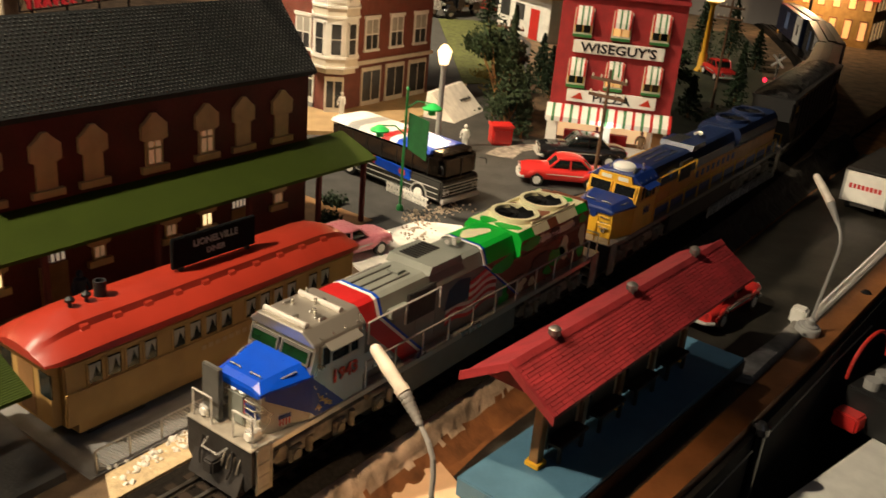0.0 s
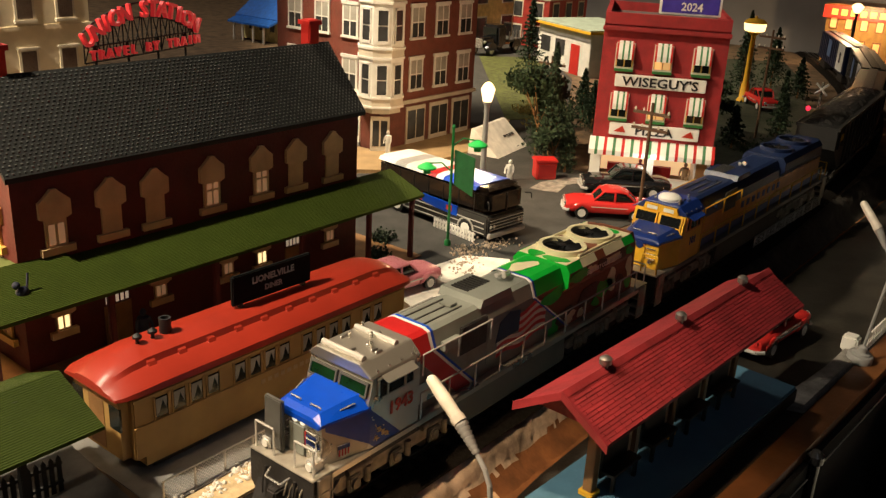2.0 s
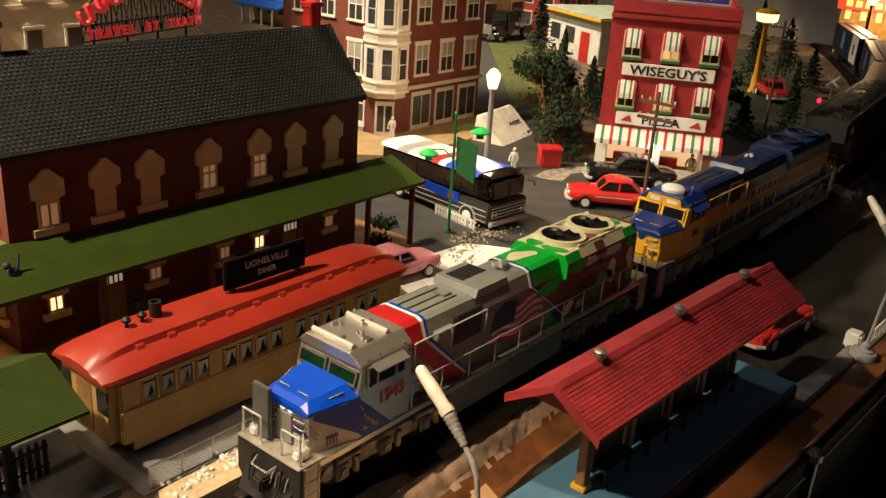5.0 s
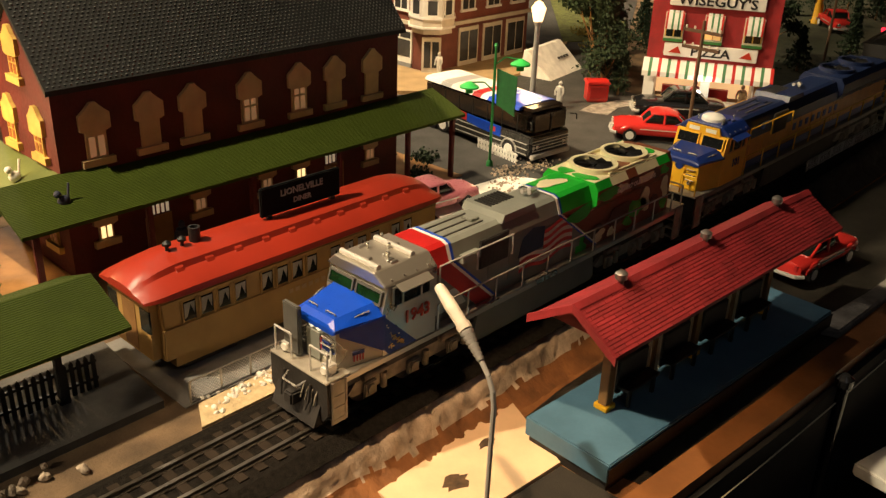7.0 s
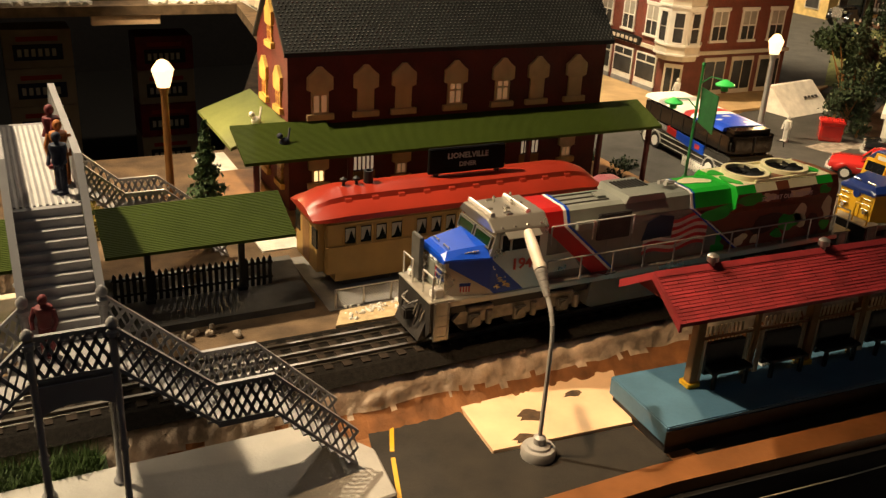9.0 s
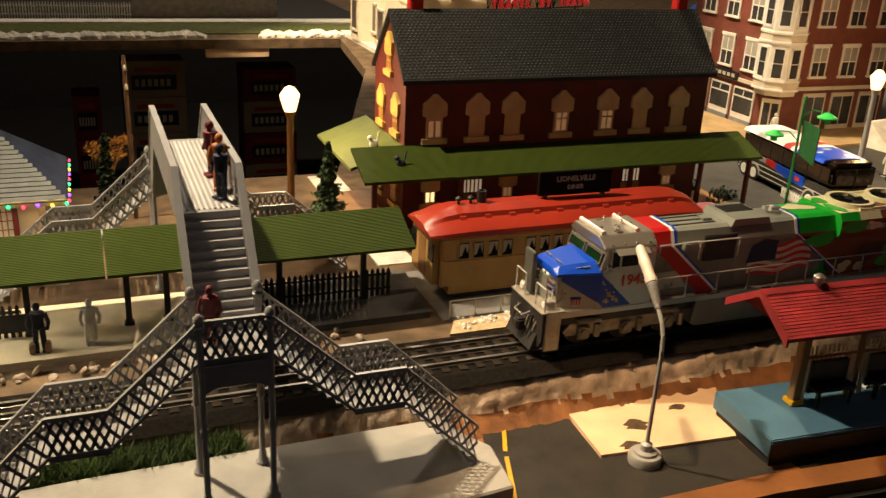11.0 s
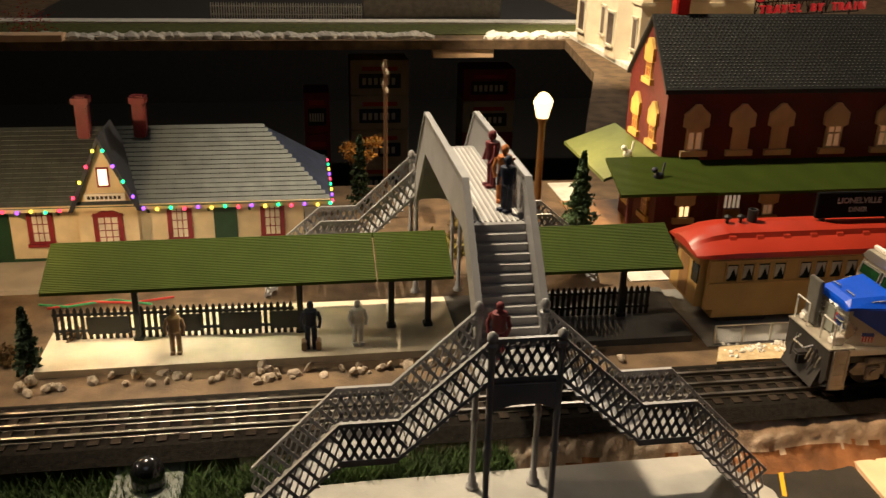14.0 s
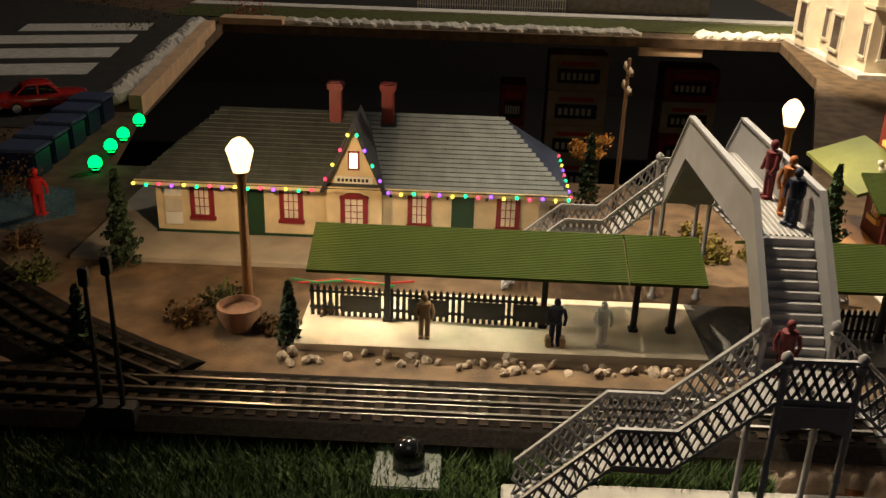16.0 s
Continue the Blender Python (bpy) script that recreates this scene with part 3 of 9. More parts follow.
M["palewin"] = mat("pale_window_blind", (0.45, 0.42, 0.36), 0.5)
diner()
M["padgrey"] = mat("grey_paving", (0.2, 0.195, 0.185), 0.8, 0, 0.25, 40, 0.3, 500)
slab("pavement_diner", [(6.62, 10.1), (13.6, 10.1), (13.6, 12.7), (6.62, 12.7)], GROUND, GROUND + 0.02, "padgrey", "grey pad below the diner")


# ---- platform canopies ----
def canopy(x0, x1):
    root = thing("platform_canopy", ((x0 + x1) / 2, 11.55, GROUND + 0.14), "platform canopy with green corrugated gable roof on dark posts", "canopy", "platform canopies")
    h = (x1 - x0) / 2
    ez, rz, w = 2.25 - 0.84, 2.72 - 0.84, 1.1
    bm = bmesh.new()
    prism(bm, [(-w, ez), (0, rz), (w, ez), (w, ez - 0.06), (0, rz - 0.07), (-w, ez - 0.06)], "x", -h, h)
    part("roof", bm, "greenroof", root)
    for x in (-h * 0.52, h * 0.52):
        part("post", bxr(0.015, x - 0.055, x + 0.055, -0.255, -0.145, 0, rz - 0.1), "blackmat", root)
        part("post_foot", bxr(0.015, x - 0.09, x + 0.09, -0.29, -0.11, 0, 0.08), "blackmat", root)
        part("beam", bx(x - 0.04, x + 0.04, -0.9, 0.9, ez - 0.02, ez + 0.05), "blackmat", root)
    return root


for a, b in ((-5.35, -0.85 + 1.18), (0.36, 1.72), (2.75, 6.08)):
    c = canopy(a, b)
    if a < -5:
        for x in (-1.7, 0.2):
            bm = bmesh.new()
            lathe(bm, [(0.05, 1.74), (0.05, 1.64), (0.03, 1.62)], x, 0, 10)
            holder = part("bulb_holder", bm, "blackmat", c)
            bm = bmesh.new()
            ball(bm, (x, 0, 1.58), 0.045, (1, 1, 1.2), 2)
            part("bulb", bm, glow("canopy_bulb", (1.0, 0.8, 0.5), 6.0), c, "small lit bulb under the canopy roof", True)
            lamp_point("canopy_bulb", (-2.51 + x, 11.55, GROUND + 0.14 + 1.5), 0.24, (1.0, 0.84, 0.6), 0.002)


# ---- footbridge ----
def footbridge():
    cx, cy = 1.85, 9.9
    root = thing("footbridge", (cx, cy, 0), "grey lattice-sided model footbridge spanning the tracks", "footbridge")
    base = 0.55
    hw = 0.46
    land, mid, deck = 2.85, 1.75, 4.22

    def lattice(parent, p, q, h, flip=False):
        """A railing panel between two floor points p and q: top rail, bottom rail and crossed slats."""
        p, q = Vector(p), Vector(q)
        d = q - p
        n = max(2, round(Vector((d.x, d.y, 0)).length / 0.135))
        side = Vector((-d.y, d.x, 0)).normalized() * 0.018
        up = Vector((0, 0, h))
        rails = []
        for o, t in ((Vector((0, 0, 0.0)), 0.06), (up - Vector((0, 0, 0.05)), 0.05)):
            fr, vs = bmesh.new(), []
            rails.append(fr)
            for base_pt in (p, q):
                for s in (-1, 1):
                    for zz in (0, t):
                        vs.append(fr.verts.new(base_pt + o + side * s * 1.6 + Vector((0, 0, zz))))
            for f in ((0, 1, 3, 2), (4, 6, 7, 5), (0, 4, 5, 1), (2, 3, 7, 6), (1, 5, 7, 3), (0, 2, 6, 4)):
                fr.faces.new([vs[i] for i in f])
        sl = bmesh.new()
        for k in range(-2, n):
            for dirn in (1, -1):
                a, b = (k / n, (k + 2) / n) if dirn > 0 else ((k + 2) / n, k / n)
                # clip to the panel
                lo, hi = 0.0, 1.0
                for val in (0.0, 1.0):
                    if a != b:
                        s = (val - a) / (b - a)
                        if 0 < s < 1:
                            if (a < val) == (val == 0.0):
                                lo = max(lo, s)
                            else:
                                hi = min(hi, s)
                if max(a, b) <= 0 or min(a, b) >= 1 or hi - lo < 0.05:
                    continue
                a2, b2 = a + (b - a) * lo, a + (b - a) * hi
                P = p + d * a2 + up * (0.06 + 0.9 * lo) 
                Q = p + d * b2 + up * (0.06 + 0.9 * hi)
                w = d.normalized() * 0.026
                v = [sl.verts.new(c) for c in (P - w + side * 0.4, P + w + side * 0.4, Q + w + side * 0.4, Q - w + side * 0.4, P - w - side * 0.4, P + w - side * 0.4, Q + w - side * 0.4, Q - w - side * 0.4)]
                for f in ((0, 1, 2, 3), (7, 6, 5, 4), (0, 4, 5, 1), (1, 5, 6, 2), (2, 6, 7, 3), (3, 7, 4, 0)):
                    sl.faces.new([v[i] for i in f])
        r = part("railing", rails[0], "bridge", parent)
        part("top_rail", rails[1], "bridge", r)
        part("lattice", sl, "bridge", r)

    for s in (-1, 1):
        ya, yb = (5.71 - cy) * -s, (6.6 - cy) * -s     # outer and inner posts of this tower
        if s > 0:
            ya, yb = -(cy - 5.71), -(cy - 6.6)
        else:
            ya, yb = cy - 5.71, cy - 6.6
        tower = part("landing", bx(-hw, hw, min(ya, yb), max(ya, yb), land - 0.06, land), "bridge", root)
        for x in (-hw, hw):
            for y in (ya, yb):
                bm = bmesh.new()
                z0 = base if s > 0 else GROUND
                lathe(bm, [(0.1, z0), (0.1, z0 + 0.05), (0.065, z0 + 0.09), (0.06, z0 + 0.2), (0.045, z0 + 0.22), (0.045, 1.7), (0.065, 1.72), (0.05, 1.76), (0.065, 1.82), (0.045, 1.86), (0.05, 3.3), (0.075, 3.32), (0.075, 3.38), (0.03, 3.4), (0.075, 3.46), (0.07, 3.52), (0.02, 3.57)], x, y, 12)
                part("post", bm, "bridge", root, "", True)
        # arch bracket under the landing
        bm = bmesh.new()
        arc = [(hw * math.cos(radians(a)), 2.3 + 0.2 * math.sin(radians(a))) for a in range(180, -1, -15)]
        prism(bm, [(-hw, land - 0.06)] + arc + [(hw, land - 0.06)], "y", ya - 0.02, ya + 0.02)
        part("arch", bm, "bridge", root)
        lattice(root, (-hw, ya, land), (hw, ya, land), 0.62)
        for sx in (-1, 1):
            x1, x2, x3 = sx * hw, sx * 1.65, sx * 2.41
            x4 = sx * (2.41 + mid - base)
            zb = base if s > 0 else GROUND + 0.02
            for y in (ya, yb):
                lattice(root, (x1, y, land), (x2, y, mid), 0.62)
                lattice(root, (x2, y, mid), (x3, y, mid), 0.62)
                lattice(root, (x3, y, mid), (x4, y, zb), 0.62)
            y0, y1 = sorted((ya, yb))
            part("mid_landing", bx(min(x2, x3), max(x2, x3), y0, y1, mid - 0.05, mid), "bridge", root)
            for (xa, za, xb, zz) in ((x1, land, x2, mid), (x3, mid, x4, zb)):
                n = 9
                for k in range(n):
                    t0 = k / n
                    xx = xa + (xb - xa) * (k + 0.5) / n
                    z = za + (zz - za) * (k + 0.6) / n
                    w = abs(xb - xa) / n * 0.5
                    part("tread", bx(xx - w, xx + w, y0 + 0.03, y1 - 0.03, z - 0.025, z), "bridge", root)
        # main flight
        yd = 7.9 - cy if s > 0 else cy - 7.9
        n = 12
        for k in range(n):
            y = yb + (yd - yb) * (k + 0.5) / n
            z = land + (deck - land) * (k + 1) / n
            w = abs(yd - yb) / n * 0.55
            part("tread", bx(-hw + 0.03, hw - 0.03, y - w, y + w, z - 0.14, z), "bridge", root)
        for x in (-hw, hw):
            bm = bmesh.new()
            prism(bm, [(yb, land - 0.1), (yb, land + 0.6), (yd, deck + 0.665), (yd, deck - 0.1)], "x", x - 0.022, x + 0.022)
            part("side_panel", bm, "bridge", root)
            bm = bmesh.new()
            prism(bm, [(yb, land + 0.6), (yb, land + 0.65), (yd, deck + 0.69), (yd, deck + 0.64)], "x", x - 0.05, x + 0.05)
            part("handrail", bm, "bridge", root)
    y0, y1 = 7.9 - cy, cy - 7.9
    bm = bx(-hw, hw, y0, y1, deck - 0.08, deck)
    deckp = part("deck", bm, mat("pale_bridge_deck", (0.62, 0.6, 0.57), 0.5, 0.1, 0.1, 50, 0.05), root, "ribbed pale deck")
    for k in range(11):
        x = -hw + 0.06 + k * 0.08
        part("rib", bx(x, x + 0.035, y0, y1, deck, deck + 0.02), "bridge", deckp)
    for x in (-hw, hw):
        part("side_panel", bx(x - 0.022, x + 0.022, y0, y1, deck - 0.1, deck + 0.64), "bridge", root)
        part("handrail", bx(x - 0.05, x + 0.05, y0, y1, deck + 0.64, deck + 0.69), "bridge", root)


footbridge()
bm = bmesh.new()
prism(bm, [(-1.9, 5.3), (0.2, 5.15), (4.0, 4.75), (5.75, 4.9), (5.85, 6.0), (5.2, 7.0), (-0.1, 6.95), (-1.9, 6.9)], "z", 0, 0.55)
rounded(bm, 0.03, 1)
tagged(part("pavement_slab", bm, "concrete"), "thick pale concrete slab below the footbridge", "", "", "structure")


# ---- passenger shelter on the blue platform ----
def shelter():
    ox, oy = 14.1, 5.5
    root = thing("platform_shelter", (ox, oy, 0), "open passenger shelter with red boarded roof on blue platform", "shelter", rot=-3.2)
    plat = part("platform", bxr(0.02, -3.66, 3.7, -0.98, 0.68, 0.2, 0.55), "bluepad", root, "blue-grey painted platform")
    part("plinth", bx(-3.6, 3.64, -0.92, 0.62, 0.0, 0.2), "dark", root)
    part("edge", bx(-3.68, 3.72, -1.0, -0.981, 0.2, 0.48), "blackmat", root)
    hl, w, ez, rz = 3.63, 0.82, 2.33, 2.84
    bm = bmesh.new()
    for s in (-1, 1):
        prism(bm, [(0, rz), (s * w, ez), (s * w, ez - 0.05), (0, rz - 0.06)], "x", -hl, hl)
    roof = part("roof", bm, "shelterred", root, "crimson roof of overlapping boards")
    rows = 15
    for k in range(rows):
        lo, hi = k / rows, (k + 1) / rows
        ya, yb = -w * (1 - lo), -w * (1 - hi)
        za, zb = ez + (rz - ez) * lo, ez + (rz - ez) * hi
        cuts = [-hl] + [-hl + (j + 0.25 + 0.5 * (k % 2)) * 0.45 for j in range(16)] + [hl]
        runs = list(zip(cuts, cuts[1:]))
        for j, (xa, xb) in enumerate(runs):
            lift = 0.0015 * ((j * 7 + k * 5) % 4)
            bm = bmesh.new()
            prism(bm, [(ya, za), (ya, za + 0.011 + lift), (yb, zb + 0.003), (yb, zb)], "x", xa + 0.005, xb - 0.005)
            part("board", bm, "shelterred", roof)
    bm = bmesh.new()
    prism(bm, [(-0.09, rz - 0.03), (0, rz + 0.04), (0.09, rz - 0.03)], "x", -hl, hl)
    part("ridge_cap", bm, "shelterred", roof)
    bm = bmesh.new()
    prism(bm, [(-w + 0.1, ez), (w - 0.1, ez), (0, rz - 0.08)], "x", -hl + 0.25, -hl + 0.3)
    part("gable", bm, "shelterred", root)
    bm = bmesh.new()
    prism(bm, [(-w + 0.1, ez), (w - 0.1, ez), (0, rz - 0.08)], "x", hl - 0.3, hl - 0.25)
    part("gable", bm, "shelterred", root)
    for s in (-1, 1):
        bm = bmesh.new()
        prism(bm, [(0, rz + 0.03), (s * (w + 0.02), ez + 0.03), (s * (w + 0.02), ez - 0.12), (0, rz - 0.1)], "x", -hl - 0.03, -hl + 0.02)
        part("bargeboard", bm, "shelterred", root)
    for x in (-2.5, -0.1, 2.36):
        bm = bmesh.new()
        lathe(bm, [(0.05, rz - 0.05), (0.05, rz + 0.06), (0.1, rz + 0.08), (0.1, rz + 0.17), (0.05, rz + 0.21)], x, 0, 14)
        part("roof_vent", bm, "metal", root, "small steel roof ventilator", True)
    for k in range(5):
        x = -2.5 + k * 1.27
        thick = 0.085 if k % 2 == 0 else 0.045
        part("post", bxr(0.012, x - thick, x + thick, -thick, thick, 0.6, ez + 0.2), "wood", root)
        if k % 2 == 0:
            part("post_base", bxr(0.01, x - 0.13, x + 0.13, -0.13, 0.13, 0.55, 0.64), "yellow", root)
            part("crossbeam", bx(x - 0.05, x + 0.05, -0.7, 0.7, ez - 0.02, ez + 0.06), "wood", root)
    for k in range(4):
        x = -2.5 + k * 1.27
        part("panel", bxr(0.01, x + 0.24, x + 1.04, -0.05, 0.05, 0.72, 1.34), "blackmat", root, "black solid bench back")
        part("bench_seat", bxr(0.01, x + 0.2, x + 1.08, -0.3, -0.05, 0.86, 0.92), "blackmat", root)
        for xx in (x + 0.3, x + 0.98):
            part("bench_leg", bx(xx - 0.03, xx + 0.03, -0.28, -0.22, 0.55, 0.86), "blackmat", root)
        part("rail", bx(x + 0.07, x + 1.2, -0.03, 0.0, 1.42, 1.47), "wood", root)
        for j in range(2):
            for xx in (x + 0.12 + j * 0.06, x + 1.1 + j * 0.06):
                part("picket", bx(xx - 0.02, xx + 0.02, -0.02, 0.01, 0.56, 1.5), "cream2", root)
        for j in range(9):
            part("picket", bx(x + 0.24 + j * 0.094, x + 0.275 + j * 0.094, 0.052, 0.075, 1.3, 1.62), "cream2", root)
    beam = bx(-2.7, 2.75, -0.06, 0.06, ez + 0.18, ez + 0.3)
    part("ridge_beam", beam, "wood", root)


M["shelterred"] = mat("crimson_boards", (0.24, 0.018, 0.022), 0.6, 0, 0.3, 45, 0.25, 350, rnd=0.14)
shelter()


# ---- street lamps ----
def gooseneck(at, group="gooseneck lamps"):
    root = thing("street_lamp", at, "grey gooseneck street lamp with round base, unlit white head", "lamp", group)
    bm = bmesh.new()
    lathe(bm, [(0.28, 0.03), (0.285, 0.16), (0.26, 0.2), (0.2, 0.21), (0.19, 0.25), (0.1, 0.27), (0.1, 0.38), (0.05, 0.42)], 0, 0, 24)
    part("base", bm, "lampgrey", root, "", True)
    bm = bmesh.new()
    path_rod(bm, [(0, 0, 0.4), (0.02, 0.0, 2.1), (0.03, 0.04, 2.35), (0.04, 0.14, 2.55), (0.06, 0.33, 2.75)], 0.036)
    part("pole", bm, "lampgrey", root, "", True)
    bm = bmesh.new()
    a, b = Vector((0.055, 0.3, 2.72)), Vector((0.1, 0.62, 3.02))
    prof, reach = [], (b - a).length
    for k in range(7):
        r = 0.05 + 0.007 * k
        prof += [(r, reach * k / 7), (r + 0.012, reach * (k + 0.6) / 7), (r - 0.004, reach * (k + 0.64) / 7), (r - 0.002, reach * (k + 0.98) / 7)]
    lathe(bm, prof, 0, 0, 14)
    bm.transform(Matrix.Translation(a) @ (b - a).to_track_quat("Z", "Y").to_matrix().to_4x4())
    part("collar", bm, "lampgrey", root, "ribbed grey plastic collar", True)
    bm = bmesh.new()
    rod(bm, (0.1, 0.62, 3.02), (0.115, 0.7, 3.07), 0.1, 16, 0.105)
    rod(bm, (0.115, 0.7, 3.07), (0.16, 0.96, 3.23), 0.088, 16, 0.094)
    rod(bm, (0.16, 0.96, 3.23), (0.2, 1.2, 3.38), 0.094, 16, 0.08)
    ball(bm, (0.2, 1.2, 3.38), 0.08)
    part("head", bm, "lamphead", root, "warm white tubular head", True)
    return root


M["lamphead"] = mat("white_lamp_head", (0.62, 0.55, 0.46), 0.4)
first = gooseneck((8.48, 5.5, 0.0))
copy_thing(first, pose(20.86 * U, 3.86 * U, 0.12 * U, 6, 0, -20))
copy_thing(first, pose(35 * U, 3.9 * U, 0.02 * U))


def globe_lamp(at, h, post, r=0.26):
    root = thing("globe_lamp", at, "lit street lamp with glowing warm lantern on a tall post", "lamp", "globe lamps")
    bm = bmesh.new()
    lathe(bm, [(0.2, 0), (0.2, 0.06), (0.12, 0.12), (0.1, 0.25), (0.085, h - 0.4), (0.1, h - 0.32), (0.14, h - 0.25), (0.14, h - 0.2), (0.1, h - 0.16)], 0, 0, 14)
    part("post", bm, post, root, "", True)
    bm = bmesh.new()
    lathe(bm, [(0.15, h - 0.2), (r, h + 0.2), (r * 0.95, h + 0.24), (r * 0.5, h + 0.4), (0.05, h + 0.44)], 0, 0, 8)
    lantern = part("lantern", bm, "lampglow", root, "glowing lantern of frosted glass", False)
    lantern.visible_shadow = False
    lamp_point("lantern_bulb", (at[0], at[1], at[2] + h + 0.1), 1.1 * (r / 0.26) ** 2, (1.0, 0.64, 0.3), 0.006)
    return root


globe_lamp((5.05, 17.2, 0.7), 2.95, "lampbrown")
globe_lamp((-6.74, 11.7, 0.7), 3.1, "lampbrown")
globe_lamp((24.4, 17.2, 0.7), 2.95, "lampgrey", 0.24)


M["shadeglow"] = glow("lit_drum_shade", (1.0, 0.72, 0.3), 2.2)


def shade_lamp(at, h):
    root = thing("shade_lamp", at, "yellow street lamp with lit white drum shade", "lamp", "globe lamps")
    bm = bmesh.new()
    lathe(bm, [(0.34, 0), (0.34, 0.08), (0.24, 0.2), (0.2, 0.9), (0.15, 1.0), (0.12, h - 0.4), (0.2, h - 0.3), (0.3, h - 0.22), (0.3, h - 0.16)], 0, 0, 14)
    part("post", bm, "yellow", root, "", True)
    bm = bmesh.new()
    lathe(bm, [(0.38, h - 0.16), (0.5, h - 0.12), (0.56, h + 0.24), (0.5, h + 0.26)], 0, 0, 20)
    part("shade", bm, "shadeglow", root, "glowing white drum shade", True)
    bm = bmesh.new()
    lathe(bm, [(0.58, h + 0.26), (0.58, h + 0.3), (0.4, h + 0.44), (0.08, h + 0.5), (0.05, h + 0.62)], 0, 0, 20)
    part("cap", bm, "yellow", root, "", True)


shade_lamp((47.1, 16.9, 0.7), 3.75)


# ---- trains ----
def blob(cx, cz, rx, rz, seed, n=14):
    rng = random.Random(seed)
    ph = [rng.uniform(0, 6.28) for _ in range(3)]
    out = []
    for k in range(n):
        a = k * math.tau / n
        r = 1 + 0.22 * math.sin(2 * a + ph[0]) + 0.15 * math.sin(3 * a + ph[1]) + 0.08 * math.sin(5 * a + ph[2])
        out.append((cx + rx * r * math.cos(a), cz + rz * r * math.sin(a)))
    return out


def side_panel(name, pts, half, m, parent, label="", both=True, thick=0.012):
    for s in ((-1, 1) if both else (-1,)):
        bm = bmesh.new()
        prism(bm, pts, "y", s * half, s * (half + thick))
        part(name, bm, m, parent, label)


def top_panel(name, pts, z, m, parent, label="", thick=0.012):
    bm = bmesh.new()
    prism(bm, pts, "z", z, z + thick)
    part(name, bm, m, parent, label)


def truck(parent, x0, x1, half):
    """A three-axle bogie: wheels, side frames, axle boxes, springs, brake cylinders."""
    mid = (x0 + x1) / 2
    for s in (-1, 1):
        bm = bmesh.new()
        y0, y1 = sorted((s * (half - 0.06), s * half))
        prism(bm, [(x0, 0.34), (x0 + 0.15, 0.5), (x1 - 0.15, 0.5), (x1, 0.34), (x1 - 0.1, 0.26), (x0 + 0.1, 0.26)], "y", y0, y1)
        fr = part("side_frame", bm, "truckgrey", parent)
        for k in range(3):
            cx = x0 + 0.42 + k * (x1 - x0 - 0.84) / 2
            bm = bmesh.new()
            rod(bm, (cx, s * (half - 0.2), 0.3), (cx, s * (half - 0.12), 0.3), 0.29, 18)
            part("wheel", bm, "dark", parent)
            bm = bxr(0.02, cx - 0.13, cx + 0.13, min(s * half, s * (half + 0.07)), max(s * half, s * (half + 0.07)), 0.18, 0.44)
            part("axle_box", bm, "truckgrey", fr)
            bm = bmesh.new()
            rod(bm, (cx, s * (half + 0.06), 0.31), (cx, s * (half + 0.1), 0.31), 0.085, 12)
            part("axle_cap", bm, "truckgrey", fr)
            bm = bmesh.new()
            rod(bm, (cx + 0.3, s * (half + 0.02), 0.2), (cx + 0.3, s * (half + 0.02), 0.46), 0.06, 10)
            part("spring", bm, "truckgrey", fr)
        bm = bmesh.new()
        rod(bm, (x0 + 0.25, s * (half + 0.05), 0.56), (x0 + 0.75, s * (half + 0.05), 0.56), 0.055, 10)
        part("brake_cylinder", bm, "truckgrey", fr)
        bm = bmesh.new()
        rod(bm, (x1 - 0.75, s * (half + 0.05), 0.56), (x1 - 0.25, s * (half + 0.05), 0.56), 0.055, 10)
        part("brake_cylinder", bm, "truckgrey", fr)


M["truckgrey"] = mat("weathered_bogie_grey", (0.3, 0.265, 0.21), 0.55, 0.3, 0.35, 120, 0.2)
M["chrome"] = mat("bright_chrome", (0.75, 0.73, 0.68), 0.2, 0.5, 0.05, 60, 0.0, 25)
M["palegrey"] = mat("pale_grey_steelwork", (0.4, 0.37, 0.31), 0.4, 0.4, 0.25, 90, 0.05)
M["shinysilver"] = mat("bright_silver", (0.6, 0.58, 0.52), 0.25, 0.75, 0.08, 60, 0.03)
M["headlight"] = glow("lit_headlight", (1.0, 0.85, 0.6), 1.0)
M["greenglass"] = mat("green_tinted_glass", (0.005, 0.026, 0.008), 0.15, 0, 0.5, 60, 0, 400, 0.0, 0.25)
M["cabglass"] = mat("dark_cab_glass", (0.008, 0.009, 0.01), 0.25, 0, 0.3, 60, 0, 400, 0.0, 0.15)
M["railred"] = mat("deep_red", (0.4, 0.012, 0.012), 0.4, 0, 0.12, 60, 0.03)
M["flagred"] = mat("flag_red", (0.55, 0.04, 0.04), 0.45, 0, 0.12, 60, 0.03)
M["flagpale"] = mat("flag_pale", (0.66, 0.58, 0.52), 0.45, 0, 0.12, 60, 0.03)
M["hoodside"] = mat("dark_grey_hood_side", (0.21, 0.195, 0.165), 0.33, 0.4, 0.12, 60, 0.05)


def handrail(parent, x0, x1, half, z0, z1, m, n):
    bm = bmesh.new()
    for s in (-1, 1):
        for k in range(n + 1):
            x = x0 + (x1 - x0) * k / n
            bm = bmesh.new()
            rod(bm, (x, s * half, z0), (x, s * half, z1), 0.018, 6)
            part("stanchion", bm, m, parent)
        bm = bmesh.new()
        rod(bm, (x0, s * half, z1), (x1, s * half, z1), 0.016, 6)
        part("handrail", bm, m, parent)


